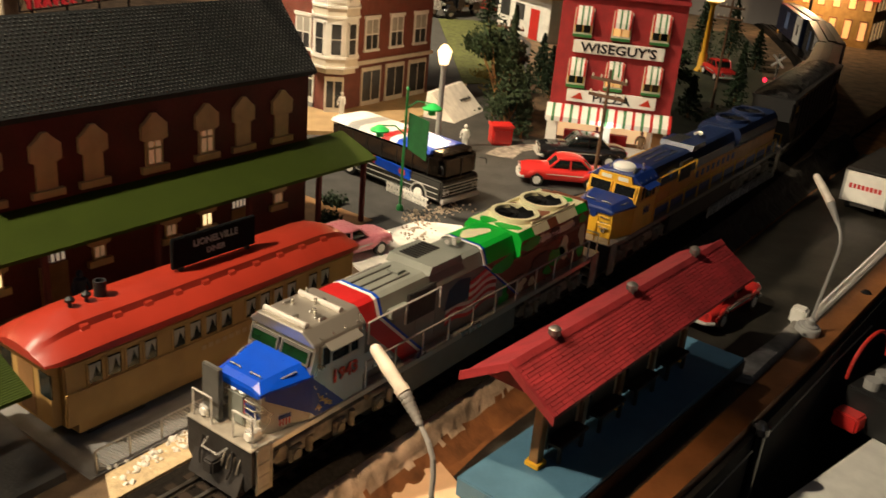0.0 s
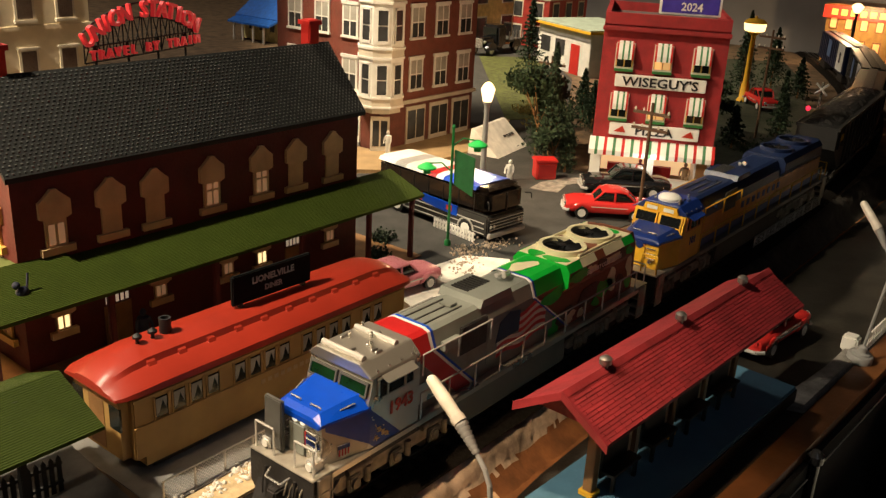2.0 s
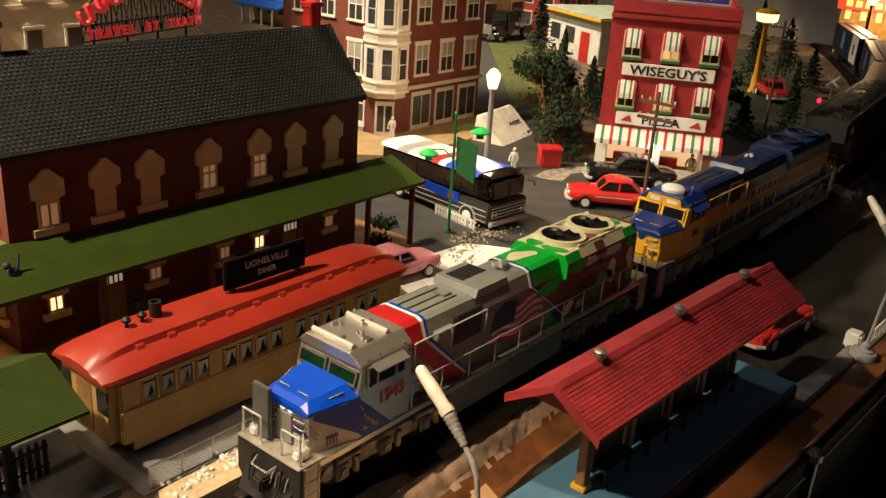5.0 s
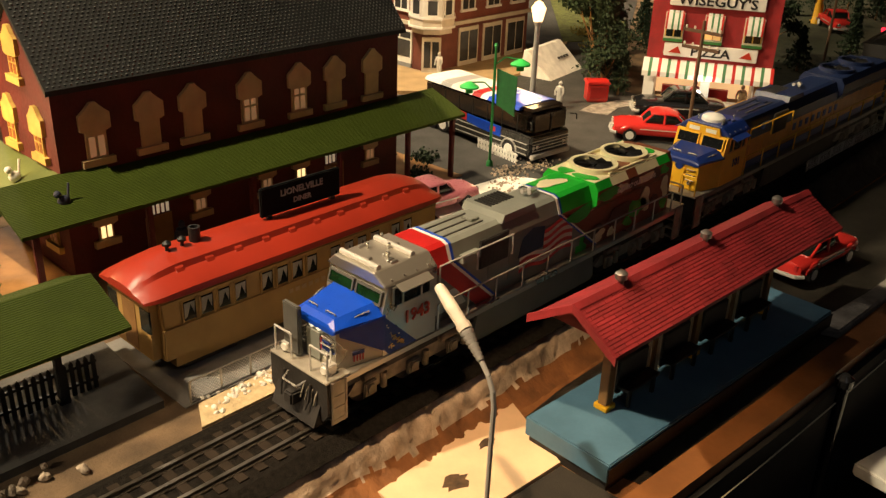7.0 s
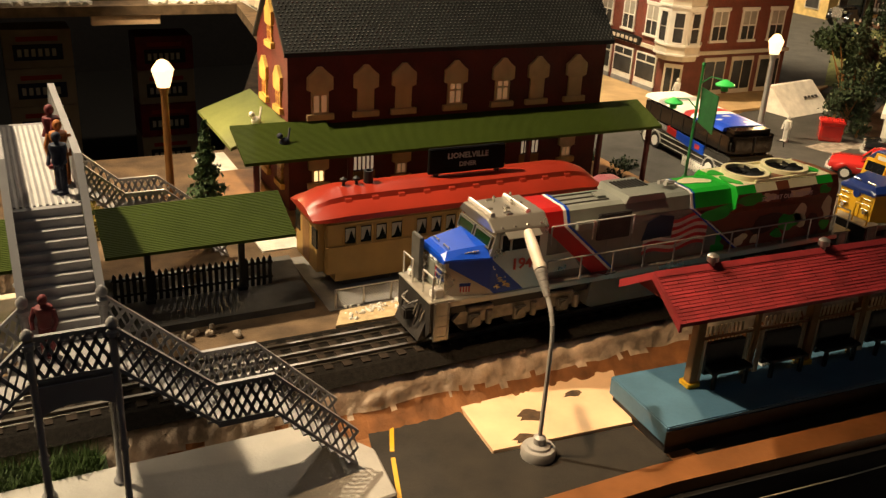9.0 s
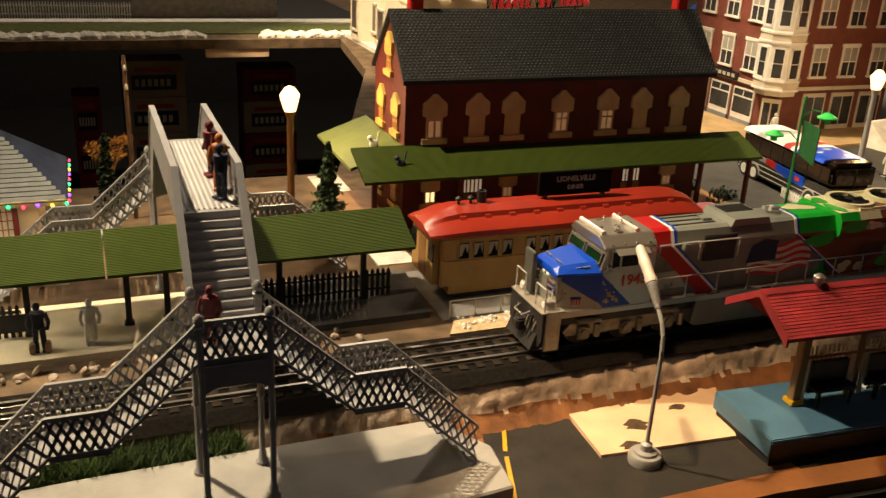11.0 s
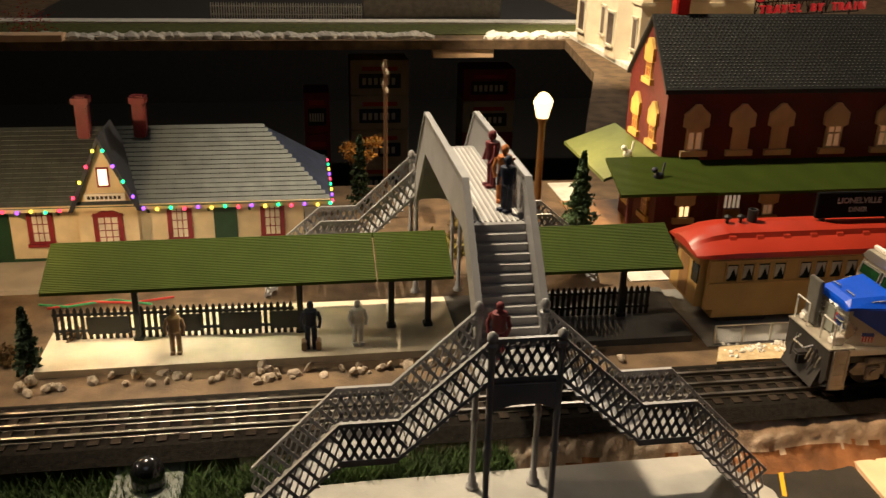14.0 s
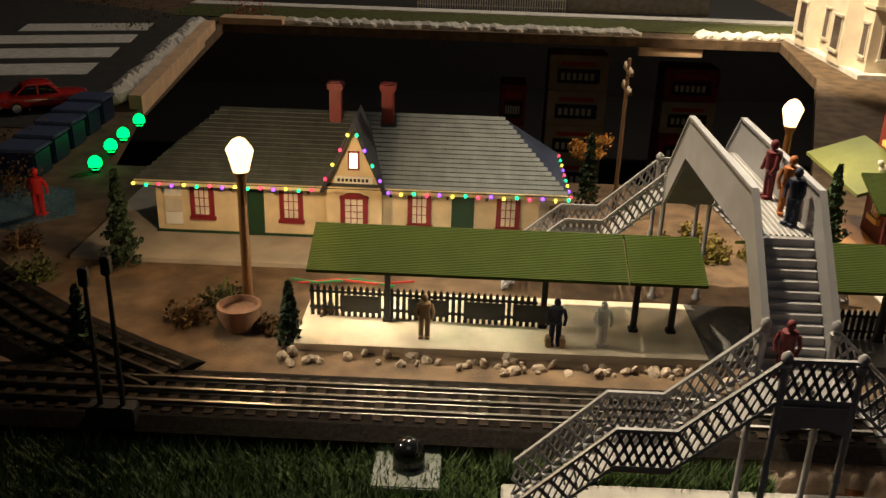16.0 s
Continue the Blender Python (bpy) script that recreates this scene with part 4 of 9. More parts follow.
def diesel(x, scheme):
    lab = {"flag": "silver diesel locomotive with blue nose and camouflage rear",
           "yellow": "orange diesel locomotive with navy roof and yellow cab"}[scheme]
    root = thing("locomotive", (x, TRACK_Y, RAIL), lab + " on track", "locomotive", "locomotives")
    flag, yel = scheme == "flag", scheme == "yellow"
    body = "silver" if flag else "orange"
    roof = "hoodgrey" if flag else "navyroof"
    sillm = "silver" if flag else "hoodside"
    # frame, walkway, pilot and couplers
    part("walkway", bxr(0.015, -0.2, 9.75, -0.66, 0.66, 0.72, 0.84), sillm, root)
    part("frame", bx(0.2, 9.4, -0.5, 0.5, 0.5, 0.72), "dark", root)
    bm = bmesh.new()
    prism(bm, [(3.05, 0.2), (3.12, 0.68), (6.55, 0.68), (6.62, 0.2), (6.5, 0.14), (3.17, 0.14)], "y", -0.56, 0.56)
    part("fuel_tank", bm, "hoodgrey" if flag else "dark", root)
    truck(root, 0.25, 2.95, 0.5)
    truck(root, 6.75, 9.4, 0.5)
    for xx, d in ((-0.2, -1), (9.75, 1)):
        bm = bmesh.new()
        prism(bm, [(-0.66, 0.3), (-0.55, 0.16), (0.55, 0.16), (0.66, 0.3), (0.66, 0.84), (-0.66, 0.84)], "x", *sorted((xx, xx + d * 0.08)))
        part("pilot", bm, "dark" if flag else "blackmat", root)
        part("step_box", bxr(0.01, *sorted((xx - d * 0.3, xx + d * 0.02)), -0.67, -0.655, 0.1, 0.84), "palegrey", root)
        part("porch_plate", bxr(0.008, *sorted((xx - d * 0.38, xx + d * 0.1)), -0.66, 0.66, 0.842, 0.87), "palegrey", root)
        bm = bmesh.new()
        path_rod(bm, [(xx + d * 0.1, -0.2, 0.72), (xx + d * 0.24, -0.16, 0.66), (xx + d * 0.24, 0.16, 0.66), (xx + d * 0.1, 0.2, 0.72)], 0.018, 6)
        part("uncoupling_bar", bm, "shinysilver", root)
        part("coupler", bxr(0.03, *sorted((xx, xx + d * 0.3)), -0.1, 0.1, 0.3, 0.52), "dark", root)
        bm = bmesh.new()
        prism(bm, [(xx + d * 0.05, 0.1), (xx + d * 0.22, 0.08), (xx + d * 0.08, 0.42)], "y", -0.5, 0.5)
        part("plough", bm, "dark", root)
        for s in (-1, 1):
            for k in range(3):
                y0, y1 = sorted((s * 0.46, s * 0.68))
                part("step", bx(*sorted((xx - d * 0.28, xx - d * 0.02)), y0, y1, 0.16 + k * 0.2, 0.19 + k * 0.2), "palegrey", root)
            for k in (0.01, 0.27):
                bm = bmesh.new()
                rod(bm, (xx - d * k, s * 0.675, 0.14), (xx - d * k, s * 0.675, 0.84), 0.02, 6)
                part("step_stringer", bm, "palegrey", root)
            bm = bmesh.new()
            path_rod(bm, [(xx + d * 0.02, s * 0.6, 0.84), (xx + d * 0.02, s * 0.6, 1.3), (xx + d * 0.02, s * 0.22, 1.3), (xx + d * 0.02, s * 0.22, 0.84)], 0.018, 6)
            part("end_rail", bm, "chrome" if flag else "yellow", root)
            bm = bmesh.new()
            path_rod(bm, [(xx + d * 0.1, s * 0.3, 0.7), (xx + d * 0.16, s * 0.32, 0.45), (xx + d * 0.2, s * 0.28, 0.3)], 0.022, 6)
            part("air_hose", bm, "dark", root)
    # nose: tapered hood with sloping top
    bm = bmesh.new()
    low = 0.84
    vs = {}
    for tag, xx, hw, z in (("fl", 0.06, 0.46, low), ("ft", 0.07, 0.46, 1.5), ("rl", 0.86, 0.64, low), ("rt", 0.86, 0.64, 1.52), ("ftop", 0.14, 0.34, 1.6), ("rtop", 0.86, 0.45, 1.7)):
        vs[tag] = [bm.verts.new((xx, s * hw, z)) for s in (-1, 1)]
    def q(a, b, c2, d):
        bm.faces.new([vs[k][i] for k, i in (a, b, c2, d)])
    q(("fl", 0), ("fl", 1), ("ft", 1), ("ft", 0))
    q(("ft", 0), ("ft", 1), ("ftop", 1), ("ftop", 0))
    q(("ftop", 0), ("ftop", 1), ("rtop", 1), ("rtop", 0))
    for i in (0, 1):
        q(("fl", i), ("ft", i), ("rt", i), ("rl", i))
        q(("ft", i), ("ftop", i), ("rtop", i), ("rt", i))
    bm.faces.new([vs["rl"][0], vs["rt"][0], vs["rtop"][0], vs["rtop"][1], vs["rt"][1], vs["rl"][1]])
    bm.faces.new([vs["fl"][0], vs["rl"][0], vs["rl"][1], vs["fl"][1]])
    nose = part("nose", bm, "silver" if flag else "yellow", root)
    # coloured cap over the nose top: a broad bonnet with dropped shoulders and a lip in front
    cap = "blue" if flag else "navy"
    o = 0.014
    bm = bmesh.new()
    rows = []
    for xx, hw, hs, zs, zt in ((0.02, 0.3, 0.44, 1.5, 1.53), (0.04, 0.31, 0.475, 1.52, 1.58), (0.14, 0.34, 0.49, 1.53, 1.635), (0.6, 0.41, 0.585, 1.54, 1.69), (0.87, 0.47, 0.66, 1.55, 1.72)):
        rows.append([bm.verts.new(p) for p in ((xx, -hs, zs - 0.05), (xx, -hs, zs), (xx, -hw, zt), (xx, hw, zt), (xx, hs, zs), (xx, hs, zs - 0.05))])
    for r0, r1 in zip(rows, rows[1:]):
        for i in range(5):
            bm.faces.new((r0[i], r0[i + 1], r1[i + 1], r1[i]))
        bm.faces.new((r0[5], r0[0], r1[0], r1[5]))
    bm.faces.new(rows[0][::-1]), bm.faces.new(rows[-1])
    part("nose_cap", bm, cap, root, "bright blue nose top" if flag else "")
    if flag or yel:
        for y in (-0.2, 0.2):
            bm = bmesh.new()
            path_rod(bm, [(0.2, y - 0.1, 1.64), (0.2, y - 0.1, 1.675), (0.2, y + 0.1, 1.675), (0.2, y + 0.1, 1.64)], 0.012, 6)
            part("grab_iron", bm, "shinysilver", nose)
    for s in (-1, 1):
        bm = bmesh.new()
        ball(bm, (0.06, s * 0.08, 1.42), 0.055, (0.5, 1, 1), 1)
        part("headlight", bm, "headlight" if flag else "shinysilver", root)
        bm = bmesh.new()
        rod(bm, (0.0, s * 0.3, 1.05), (0.07, s * 0.3, 1.05), 0.05, 10)
        part("ditch_light", bm, "shinysilver", root)
        bm = bmesh.new()
        path_rod(bm, [(0.42, s * 0.43, 1.58), (0.43, s * 0.46, 1.61), (0.66, s * 0.52, 1.65), (0.67, s * 0.5, 1.61)], 0.012, 6)
        part("grab_iron", bm, "shinysilver", nose)
        for k in range(3):
            bm = bmesh.new()
            z = 1.12 + k * 0.12
            path_rod(bm, [(0.07, s * 0.2, z), (0.01, s * 0.2, z), (0.01, s * 0.4, z), (0.07, s * 0.4, z)], 0.012, 6)
            part("grab_iron", bm, "shinysilver", nose)
    bm = bmesh.new()
    prism(bm, [(0.025, 0.9), (0.06, 0.9), (0.06, 1.36), (0.025, 1.36)], "y", -0.14, 0.16)
    part("nose_door", bm, "hoodgrey" if flag else "yellow", nose)
    if flag:
        for s in (-1, 1):
            part("ditch_light_box", bxr(0.015, -0.16, 0.02, s * 0.46 - 0.09, s * 0.46 + 0.09, 0.872, 1.04), "chrome", root)
            bm = bmesh.new()
            rod(bm, (-0.19, s * 0.46, 0.955), (-0.155, s * 0.46, 0.955), 0.06, 14)
            part("ditch_lamp", bm, "white", root)
            bm = bmesh.new()
            path_rod(bm, [(0.05, s * 0.36, 1.2), (-0.12, s * 0.56, 0.9)], 0.014, 6)
            part("brace", bm, "chrome", root)
        for k in range(4):
            bm = bmesh.new()
            y = -0.45 + k * 0.1
            path_rod(bm, [(-0.22, y, 0.74), (-0.3, y + 0.03, 0.55), (-0.33, y + 0.05, 0.4)], 0.016, 6)
            part("brake_hose", bm, "truckgrey", root)
        part("end_plate", bxr(0.015, -0.13, -0.05, 0.16, 0.52, 0.9, 1.72), "darkgrey", root, "dark upright plate on the front walkway")
    # cab
    cz = 1.97
    bm = bmesh.new()
    prism(bm, [(0.83, 0.84), (0.83, 1.6), (0.93, cz), (1.98, cz), (1.98, 0.84)], "y", -0.64, 0.64)
    cab = part("cab", bm, "silver" if flag else "yellow", root)
    bm = bmesh.new()
    xr = 0.95 if yel else 0.82
    ring = [[(xr + 0.04, -0.655, cz), (xr + 0.05, -0.645, cz + 0.04), (xr, -0.44, cz + 0.22), (xr, 0.44, cz + 0.22), (xr + 0.05, 0.645, cz + 0.04), (xr + 0.04, 0.655, cz)],
            [(1.99, -0.655, cz), (1.99, -0.645, cz + 0.04), (1.99, -0.44, cz + 0.23), (1.99, 0.44, cz + 0.23), (1.99, 0.645, cz + 0.04), (1.99, 0.655, cz)]]
    va, vb = [[bm.verts.new(p) for p in r] for r in ring]
    for i in range(6):
        bm.faces.new((va[i], va[(i + 1) % 6], vb[(i + 1) % 6], vb[i]))
    bm.faces.new(va[::-1]), bm.faces.new(vb)
    rounded(bm, 0.02, 1)
    part("cab_roof", bm, "silver" if flag else "navy", root)
    for xx in (0.95, 1.66):
        if flag:
            bm = bmesh.new()
            rod(bm, (xx, -0.42, cz + 0.25), (xx, 0.42, cz + 0.25), 0.05, 12)
            part("roof_rib", bm, "chrome", root, "bright tubular roof rib", True)
    rng = random.Random(x)
    for k in range(11):
        bm = bmesh.new()
        px, py = rng.uniform(1.02, 1.9), rng.uniform(-0.4, 0.4)
        if k % 2:
            lathe(bm, [(0.025, cz + 0.21), (0.025, cz + 0.3), (0.03, cz + 0.31), (0.02, cz + 0.33)], px, py, 8)
            part("antenna", bm, "shinysilver", root)
        else:
            box(bm, px - 0.07, px + 0.07, py - 0.025, py + 0.025, cz + 0.21, cz + 0.26)
            rounded(bm, 0.01, 1)
            part("roof_box", bm, "metal" if flag else roof, root)
    if yel:
        bm = bmesh.new()
        lathe(bm, [(0.27, cz + 0.21), (0.27, cz + 0.29), (0.22, cz + 0.34), (0.05, cz + 0.37)], 1.35, 0, 18)
        part("radio_dome", bm, "white", root, "white roof dome", True)
        bm = bmesh.new()
        prism(bm, [(-0.45, cz + 0.0), (-0.4, cz + 0.17), (0.4, cz + 0.17), (0.45, cz + 0.0)], "x", 0.91, 0.97)
        part("number_board", bm, "yellow", root, "yellow board with two white number panels")
        for s in (-1, 1):
            y0, y1 = sorted((s * 0.08, s * 0.34))
            part("number_panel", bx(0.9, 0.91, y0, y1, cz + 0.04, cz + 0.13), "white", root)
    for s in (-1, 1):
        y0, y1 = sorted((s * 0.06, s * 0.56))
        bm = bmesh.new()
        t = Matrix.Translation((0.878, 0, 1.8)) @ Matrix.Rotation(radians(15), 4, "Y")
        hi = 0.07 if flag else 0.13
        box(bm, -0.03, 0.0, y0, y1, -0.1, hi)
        part("windscreen", bm, "greenglass" if flag else "cabglass", cab, "", False, t)
        bm = bmesh.new()
        lo = -0.1
        for e in ((y0 - 0.03, y1 + 0.03, lo - 0.03, lo), (y0 - 0.03, y1 + 0.03, hi, hi + 0.03), (y0 - 0.03, y0, lo, hi), (y1, y1 + 0.03, lo, hi)):
            box(bm, -0.045, 0.01, *e)
        part("windscreen_frame", bm, "darkgrey" if flag else "yellow", cab, "", False, t)
        y0, y1 = sorted((s * 0.64, s * 0.652))
        for xa, xb in ((1.04, 1.2), (1.24, 1.6), (1.64, 1.8)):
            part("side_window", bx(xa, xb, y0, y1, 1.63, 1.93), "cabglass", cab)
        yo = sorted((s * 0.64, s * 0.67))
        for e in ((1.0, 1.84, 1.93, 1.96), (1.0, 1.84, 1.6, 1.63), (1.0, 1.04, 1.63, 1.93), (1.2, 1.24, 1.63, 1.93), (1.6, 1.64, 1.63, 1.93), (1.8, 1.84, 1.63, 1.93)):
            part("window_bar", bx(e[0], e[1], *yo, e[2], e[3]), "silver" if flag else "orange", cab)
        bm = bmesh.new()
        prism(bm, [(s * 0.65, 1.965), (s * 0.65, 1.985), (s * 0.8, 1.92), (s * 0.8, 1.905)], "x", 1.08, 1.76)
        part("sunshade", bm, "silver" if flag else "navy", cab)
        for k in range(4):
            bm = bmesh.new()
            lathe(bm, [(0.02, cz + 0.05), (0.02, cz + 0.1)], 1.05 + k * 0.26, s * 0.6, 6)
            part("lifting_eye", bm, "metal", cab)
    # long hood
    split = 6.0 if flag else 9.3
    prof = [(-0.5, 0.84), (-0.5, 1.86), (-0.4, 2.1), (-0.3, 2.14), (0.3, 2.14), (0.4, 2.1), (0.5, 1.86), (0.5, 0.84)]
    bm = bmesh.new()
    prism(bm, prof, "x", 1.95, split)
    hood = part("hood", bm, "hoodside" if flag else body, root, "dark grey engine hood" if flag else "")
    bm = bmesh.new()
    prism(bm, [(y * 1.012, z) for y, z in prof[1:7]] + [(0.4, 2.155), (0.3, 2.165), (-0.3, 2.165), (-0.4, 2.155)][0:0], "x", 1.96, split)
    bm.transform(Matrix.Translation((0, 0, 0.012)))
    part("hood_roof", bm, roof, root)
    for k in range(3):
        y = -0.2 + k * 0.2
        part("roof_seam", bx(2.45, 3.55, y - 0.012, y + 0.012, 2.15, 2.175), "darkgrey", hood)
    bm = bmesh.new()
    prism(bm, [(3.75, 2.12), (3.82, 2.26), (4.62, 2.26), (4.7, 2.12)], "y", -0.46, 0.46)
    part("brake_housing", bm, roof, root)
    for k in range(8):
        part("louvre", bx(3.92 + k * 0.085, 3.96 + k * 0.085, -0.05, 0.32, 2.258, 2.285), "blackmat", hood)
    part("roof_hatch", bxr(0.01, 3.35, 3.55, -0.12, 0.12, 2.15, 2.2), roof, hood)
    for k in range(12):
        for s in (-1, 1):
            xx = 2.3 + k * 0.55
            if xx < split - 0.3:
                y0, y1 = sorted((s * 0.5, s * 0.508))
                part("hood_door", bx(xx, xx + 0.5, y0, y1, 1.0, 1.72), "hoodside" if flag else body, hood)
    for s in (-1, 1):
        y0, y1 = sorted((s * 0.5, s * 0.62))
        part("air_intake", bxr(0.015, 2.62, 3.05, y0, y1, 1.78, 1.93), roof, hood)
        y0, y1 = sorted((s * 0.5, s * 0.56))
        part("intake_grille", bxr(0.015, 3.12, 3.86, y0, y1, 1.5, 2.02), "dark", hood, "black square air grille")
    # radiator end with flared sides and two fans
    rear = "camobrown" if flag else "navyroof"
    bm = bmesh.new()
    prism(bm, [(-0.5, 0.84), (-0.5, 1.62), (-0.64, 1.8), (-0.64, 2.06), (-0.54, 2.2), (0.54, 2.2), (0.64, 2.06), (0.64, 1.8), (0.5, 1.62), (0.5, 0.84)], "x", 6.35, 8.95)
    rad = part("radiator_housing", bm, rear, root)
    bm = bmesh.new()
    prism(bm, [(-0.5, 0.84), (-0.5, 1.86), (-0.4, 2.12), (0.4, 2.12), (0.5, 1.86), (0.5, 0.84)], "x", 8.95, 9.35)
    part("hood_end", bm, rear, root)
    if flag:
        bm = bmesh.new()
        prism(bm, prof, "x", 6.0, 6.36)
        part("hood_section", bm, "camogreen", root, "bright green hood section")
    if not flag:
        top_panel("roof_cap", [(6.36, -0.53), (8.94, -0.53), (8.94, 0.53), (6.36, 0.53)], 2.2, roof, root)
    for fx in (7.08, 8.16):
        bm = bmesh.new()
        lathe(bm, [(0.48, 2.2), (0.48, 2.31), (0.4, 2.31), (0.4, 2.23)], fx, 0, 28)
        fan = part("fan_ring", bm, "camocream" if flag else roof, root, "", True)
        bm = bmesh.new()
        lathe(bm, [(0.39, 2.22), (0.39, 2.235)], fx, 0, 24)
        part("fan", bm, "blackmat", fan)
        bm = bmesh.new()
        lathe(bm, [(0.09, 2.24), (0.09, 2.3), (0.04, 2.31)], fx, 0, 12)
        part("hub", bm, "blackmat", fan)
        for k in range(9):
            a = k * math.tau / 9
            v = [(0.08, -0.05, 2.25), (0.38, -0.07, 2.25), (0.38, 0.07, 2.3), (0.08, 0.05, 2.3)]
            bm = bmesh.new()
            f = [bm.verts.new(Matrix.Translation((fx, 0, 0)) @ Matrix.Rotation(a, 4, "Z") @ Vector(p)) for p in v]
            bm.faces.new(f)
            bmesh.ops.solidify(bm, geom=list(bm.faces), thickness=0.008)
            part("blade", bm, "blackmat", fan)
    handrail(root, 2.05, 9.3, 0.63, 0.84, 1.28, "chrome" if flag else "yellow", 10)
    handrail(root, 2.05, 3.85, 0.645, 1.6, 1.96, "chrome" if flag else "yellow", 2)
    # small roof detail: horn cluster
    for k, (dx, dy) in enumerate(((0, 0), (0.1, 0.08), (-0.06, 0.12))):
        bm = bmesh.new()
        rod(bm, (5.2 + dx, dy - 0.05, 2.24), (4.95 + dx, dy - 0.08, 2.26), 0.02, 8, 0.045)
        part("horn", bm, "chrome", root)
    if flag:
        dress_flag(root, cab, hood, rad)
    elif yel:
        side_panel("lower_band", [(1.97, 0.86), (9.3, 0.86), (9.3, 1.06), (1.97, 1.06)], 0.51, "navy", root)
        for s in (-1, 1):
            bm = text_bm("101", 0.26, 0.006)
            bm.transform(Matrix.Translation((1.5, s * 0.652, 1.3)) @ (Matrix.Rotation(radians(180), 4, "Z") if s > 0 else Matrix.Identity(4)) @ Matrix.Rotation(radians(90), 4, "X"))
            part("road_number", bm, "navy", root)
        side_panel("upper_band", [(1.97, 1.62), (9.3, 1.62), (9.3, 1.88), (1.97, 1.88)], 0.51, "navyroof", root)
        side_panel("orange_band", [(6.36, 1.06), (9.3, 1.06), (9.3, 1.58), (6.36, 1.58)], 0.508, "orange", root)
        bm = bmesh.new()
        rod(bm, (0.01, 0, 1.4), (0.05, 0, 1.4), 0.09, 16)
        part("nose_emblem", bm, "navy", root)
        for k in range(8):
            side_panel("lettering_bar", [(4.2 + k * 0.3, 1.32), (4.38 + k * 0.3, 1.32), (4.38 + k * 0.3, 1.5), (4.2 + k * 0.3, 1.5)], 0.51, "navy", root)
    else:
        side_panel("lettering_bar", [(1.18, 1.2), (1.34, 1.2), (1.34, 1.36), (1.18, 1.36)], 0.642, "yellow", root)
        side_panel("lettering_bar", [(1.42, 1.2), (1.62, 1.2), (1.62, 1.36), (1.42, 1.36)], 0.642, "yellow", root)
    return root


def dress_flag(root, cab, hood, rad):
    """Stripes, flag, lettering and camouflage of the lead engine."""
    # nose side: blue diagonal with stars, from cap down to the sill
    for s in (-1, 1):
        pts = [(0.28, s * 0.505, 1.42), (0.86, s * 0.66, 1.47), (1.52, s * 0.66, 0.87), (0.96, s * 0.66, 0.87)]
        bm = bmesh.new()
        outer = [bm.verts.new(p) for p in ((0.12, s * 0.49, 1.4), (0.12, s * 0.49, 1.5), (0.86, s * 0.656, 1.52), (0.86, s * 0.656, 0.94))]
        inner = [bm.verts.new((v.co.x + 0.01, v.co.y - s * 0.03, v.co.z)) for v in outer]
        bm.faces.new(outer), bm.faces.new(inner)
        for i in range(4):
            bm.faces.new((outer[i], outer[(i + 1) % 4], inner[(i + 1) % 4], inner[i]))
        part("blue_stripe", bm, "stripeblue", root, "navy stripe with stars")
        bm = bmesh.new()
        prism(bm, [(0.86, 1.52), (1.55, 0.845), (0.95, 0.845), (0.86, 0.94)], "y", *sorted((s * 0.62, s * 0.656)))
        part("blue_stripe", bm, "stripeblue", root, "navy stripe with stars")
        for k in range(16):
            rng = random.Random(k + 50)
            u, v = rng.uniform(0.1, 0.9), rng.uniform(0.12, 0.88)
            p = (Vector(pts[0]).lerp(Vector(pts[1]), u)).lerp(Vector(pts[3]).lerp(Vector(pts[2]), u), v)
            bm = bmesh.new()
            ball(bm, (p.x, p.y + s * 0.014, p.z), 0.014, (1, 0.4, 1), 1)
            part("star", bm, "white", root)
        for k in range(2):
            u0 = 0.3 + 0.34 * k
            curl = []
            for j in range(33):
                v = 0.4 + 0.48 * j / 32 + 0.015 * math.sin(j * 2.2)
                u = u0 + 0.13 * math.sin(j * 1.35 + k) * (1.0 if j % 8 < 5 else 0.5)
                c = (Vector(pts[0]).lerp(Vector(pts[1]), u)).lerp(Vector(pts[3]).lerp(Vector(pts[2]), u), v)
                curl.append(c + Vector((0, s * 0.016, 0)))
            bm = bmesh.new()
            path_rod(bm, curl, 0.009, 5)
            part("lettering_flourish", bm, "goldink", root, "gold script flourish")
        # shield emblem low on the nose side, laid on the tapering wall
        if s < 0:
            t = Matrix.Translation((0.42, -0.546, 0.99)) @ Matrix.Rotation(radians(-12.7), 4, "Z")
            bm = bmesh.new()
            prism(bm, [(-0.1, 0.1), (-0.09, -0.06), (0, -0.12), (0.09, -0.06), (0.1, 0.1)], "y", -0.012, 0.0)
            sh = part("shield", bm, "flagpale", root, "red, white and blue shield emblem", False, t.copy())
            part("shield_band", bx(-0.1, 0.1, -0.02, -0.012, 0.04, 0.1), "navy", sh, "", False, t.copy())
            for k in range(4):
                part("shield_stripe", bx(-0.085 + k * 0.05, -0.06 + k * 0.05, -0.018, -0.012, -0.07, 0.04), "flagred", sh, "", False, t.copy())
    for k in range(4):
        bm = bx(0.045, 0.06, -0.44 + k * 0.03, -0.16, 1.12 + k * 0.04, 1.14 + k * 0.04)
        part("emblem_bar", bm, "navy", root)
    part("emblem", bx(0.045, 0.06, -0.16, 0.0, 1.08, 1.3), "flagred", root)
    for s in (-1, 1):
        bm = text_bm("1943", 0.29, 0.006)
        bm.transform(Matrix.Translation((1.55, s * 0.654, 1.34)) @ (Matrix.Rotation(radians(180), 4, "Z") if s > 0 else Matrix.Identity(4)) @ Matrix.Rotation(radians(90), 4, "X"))
        part("road_number", bm, "numred", root)
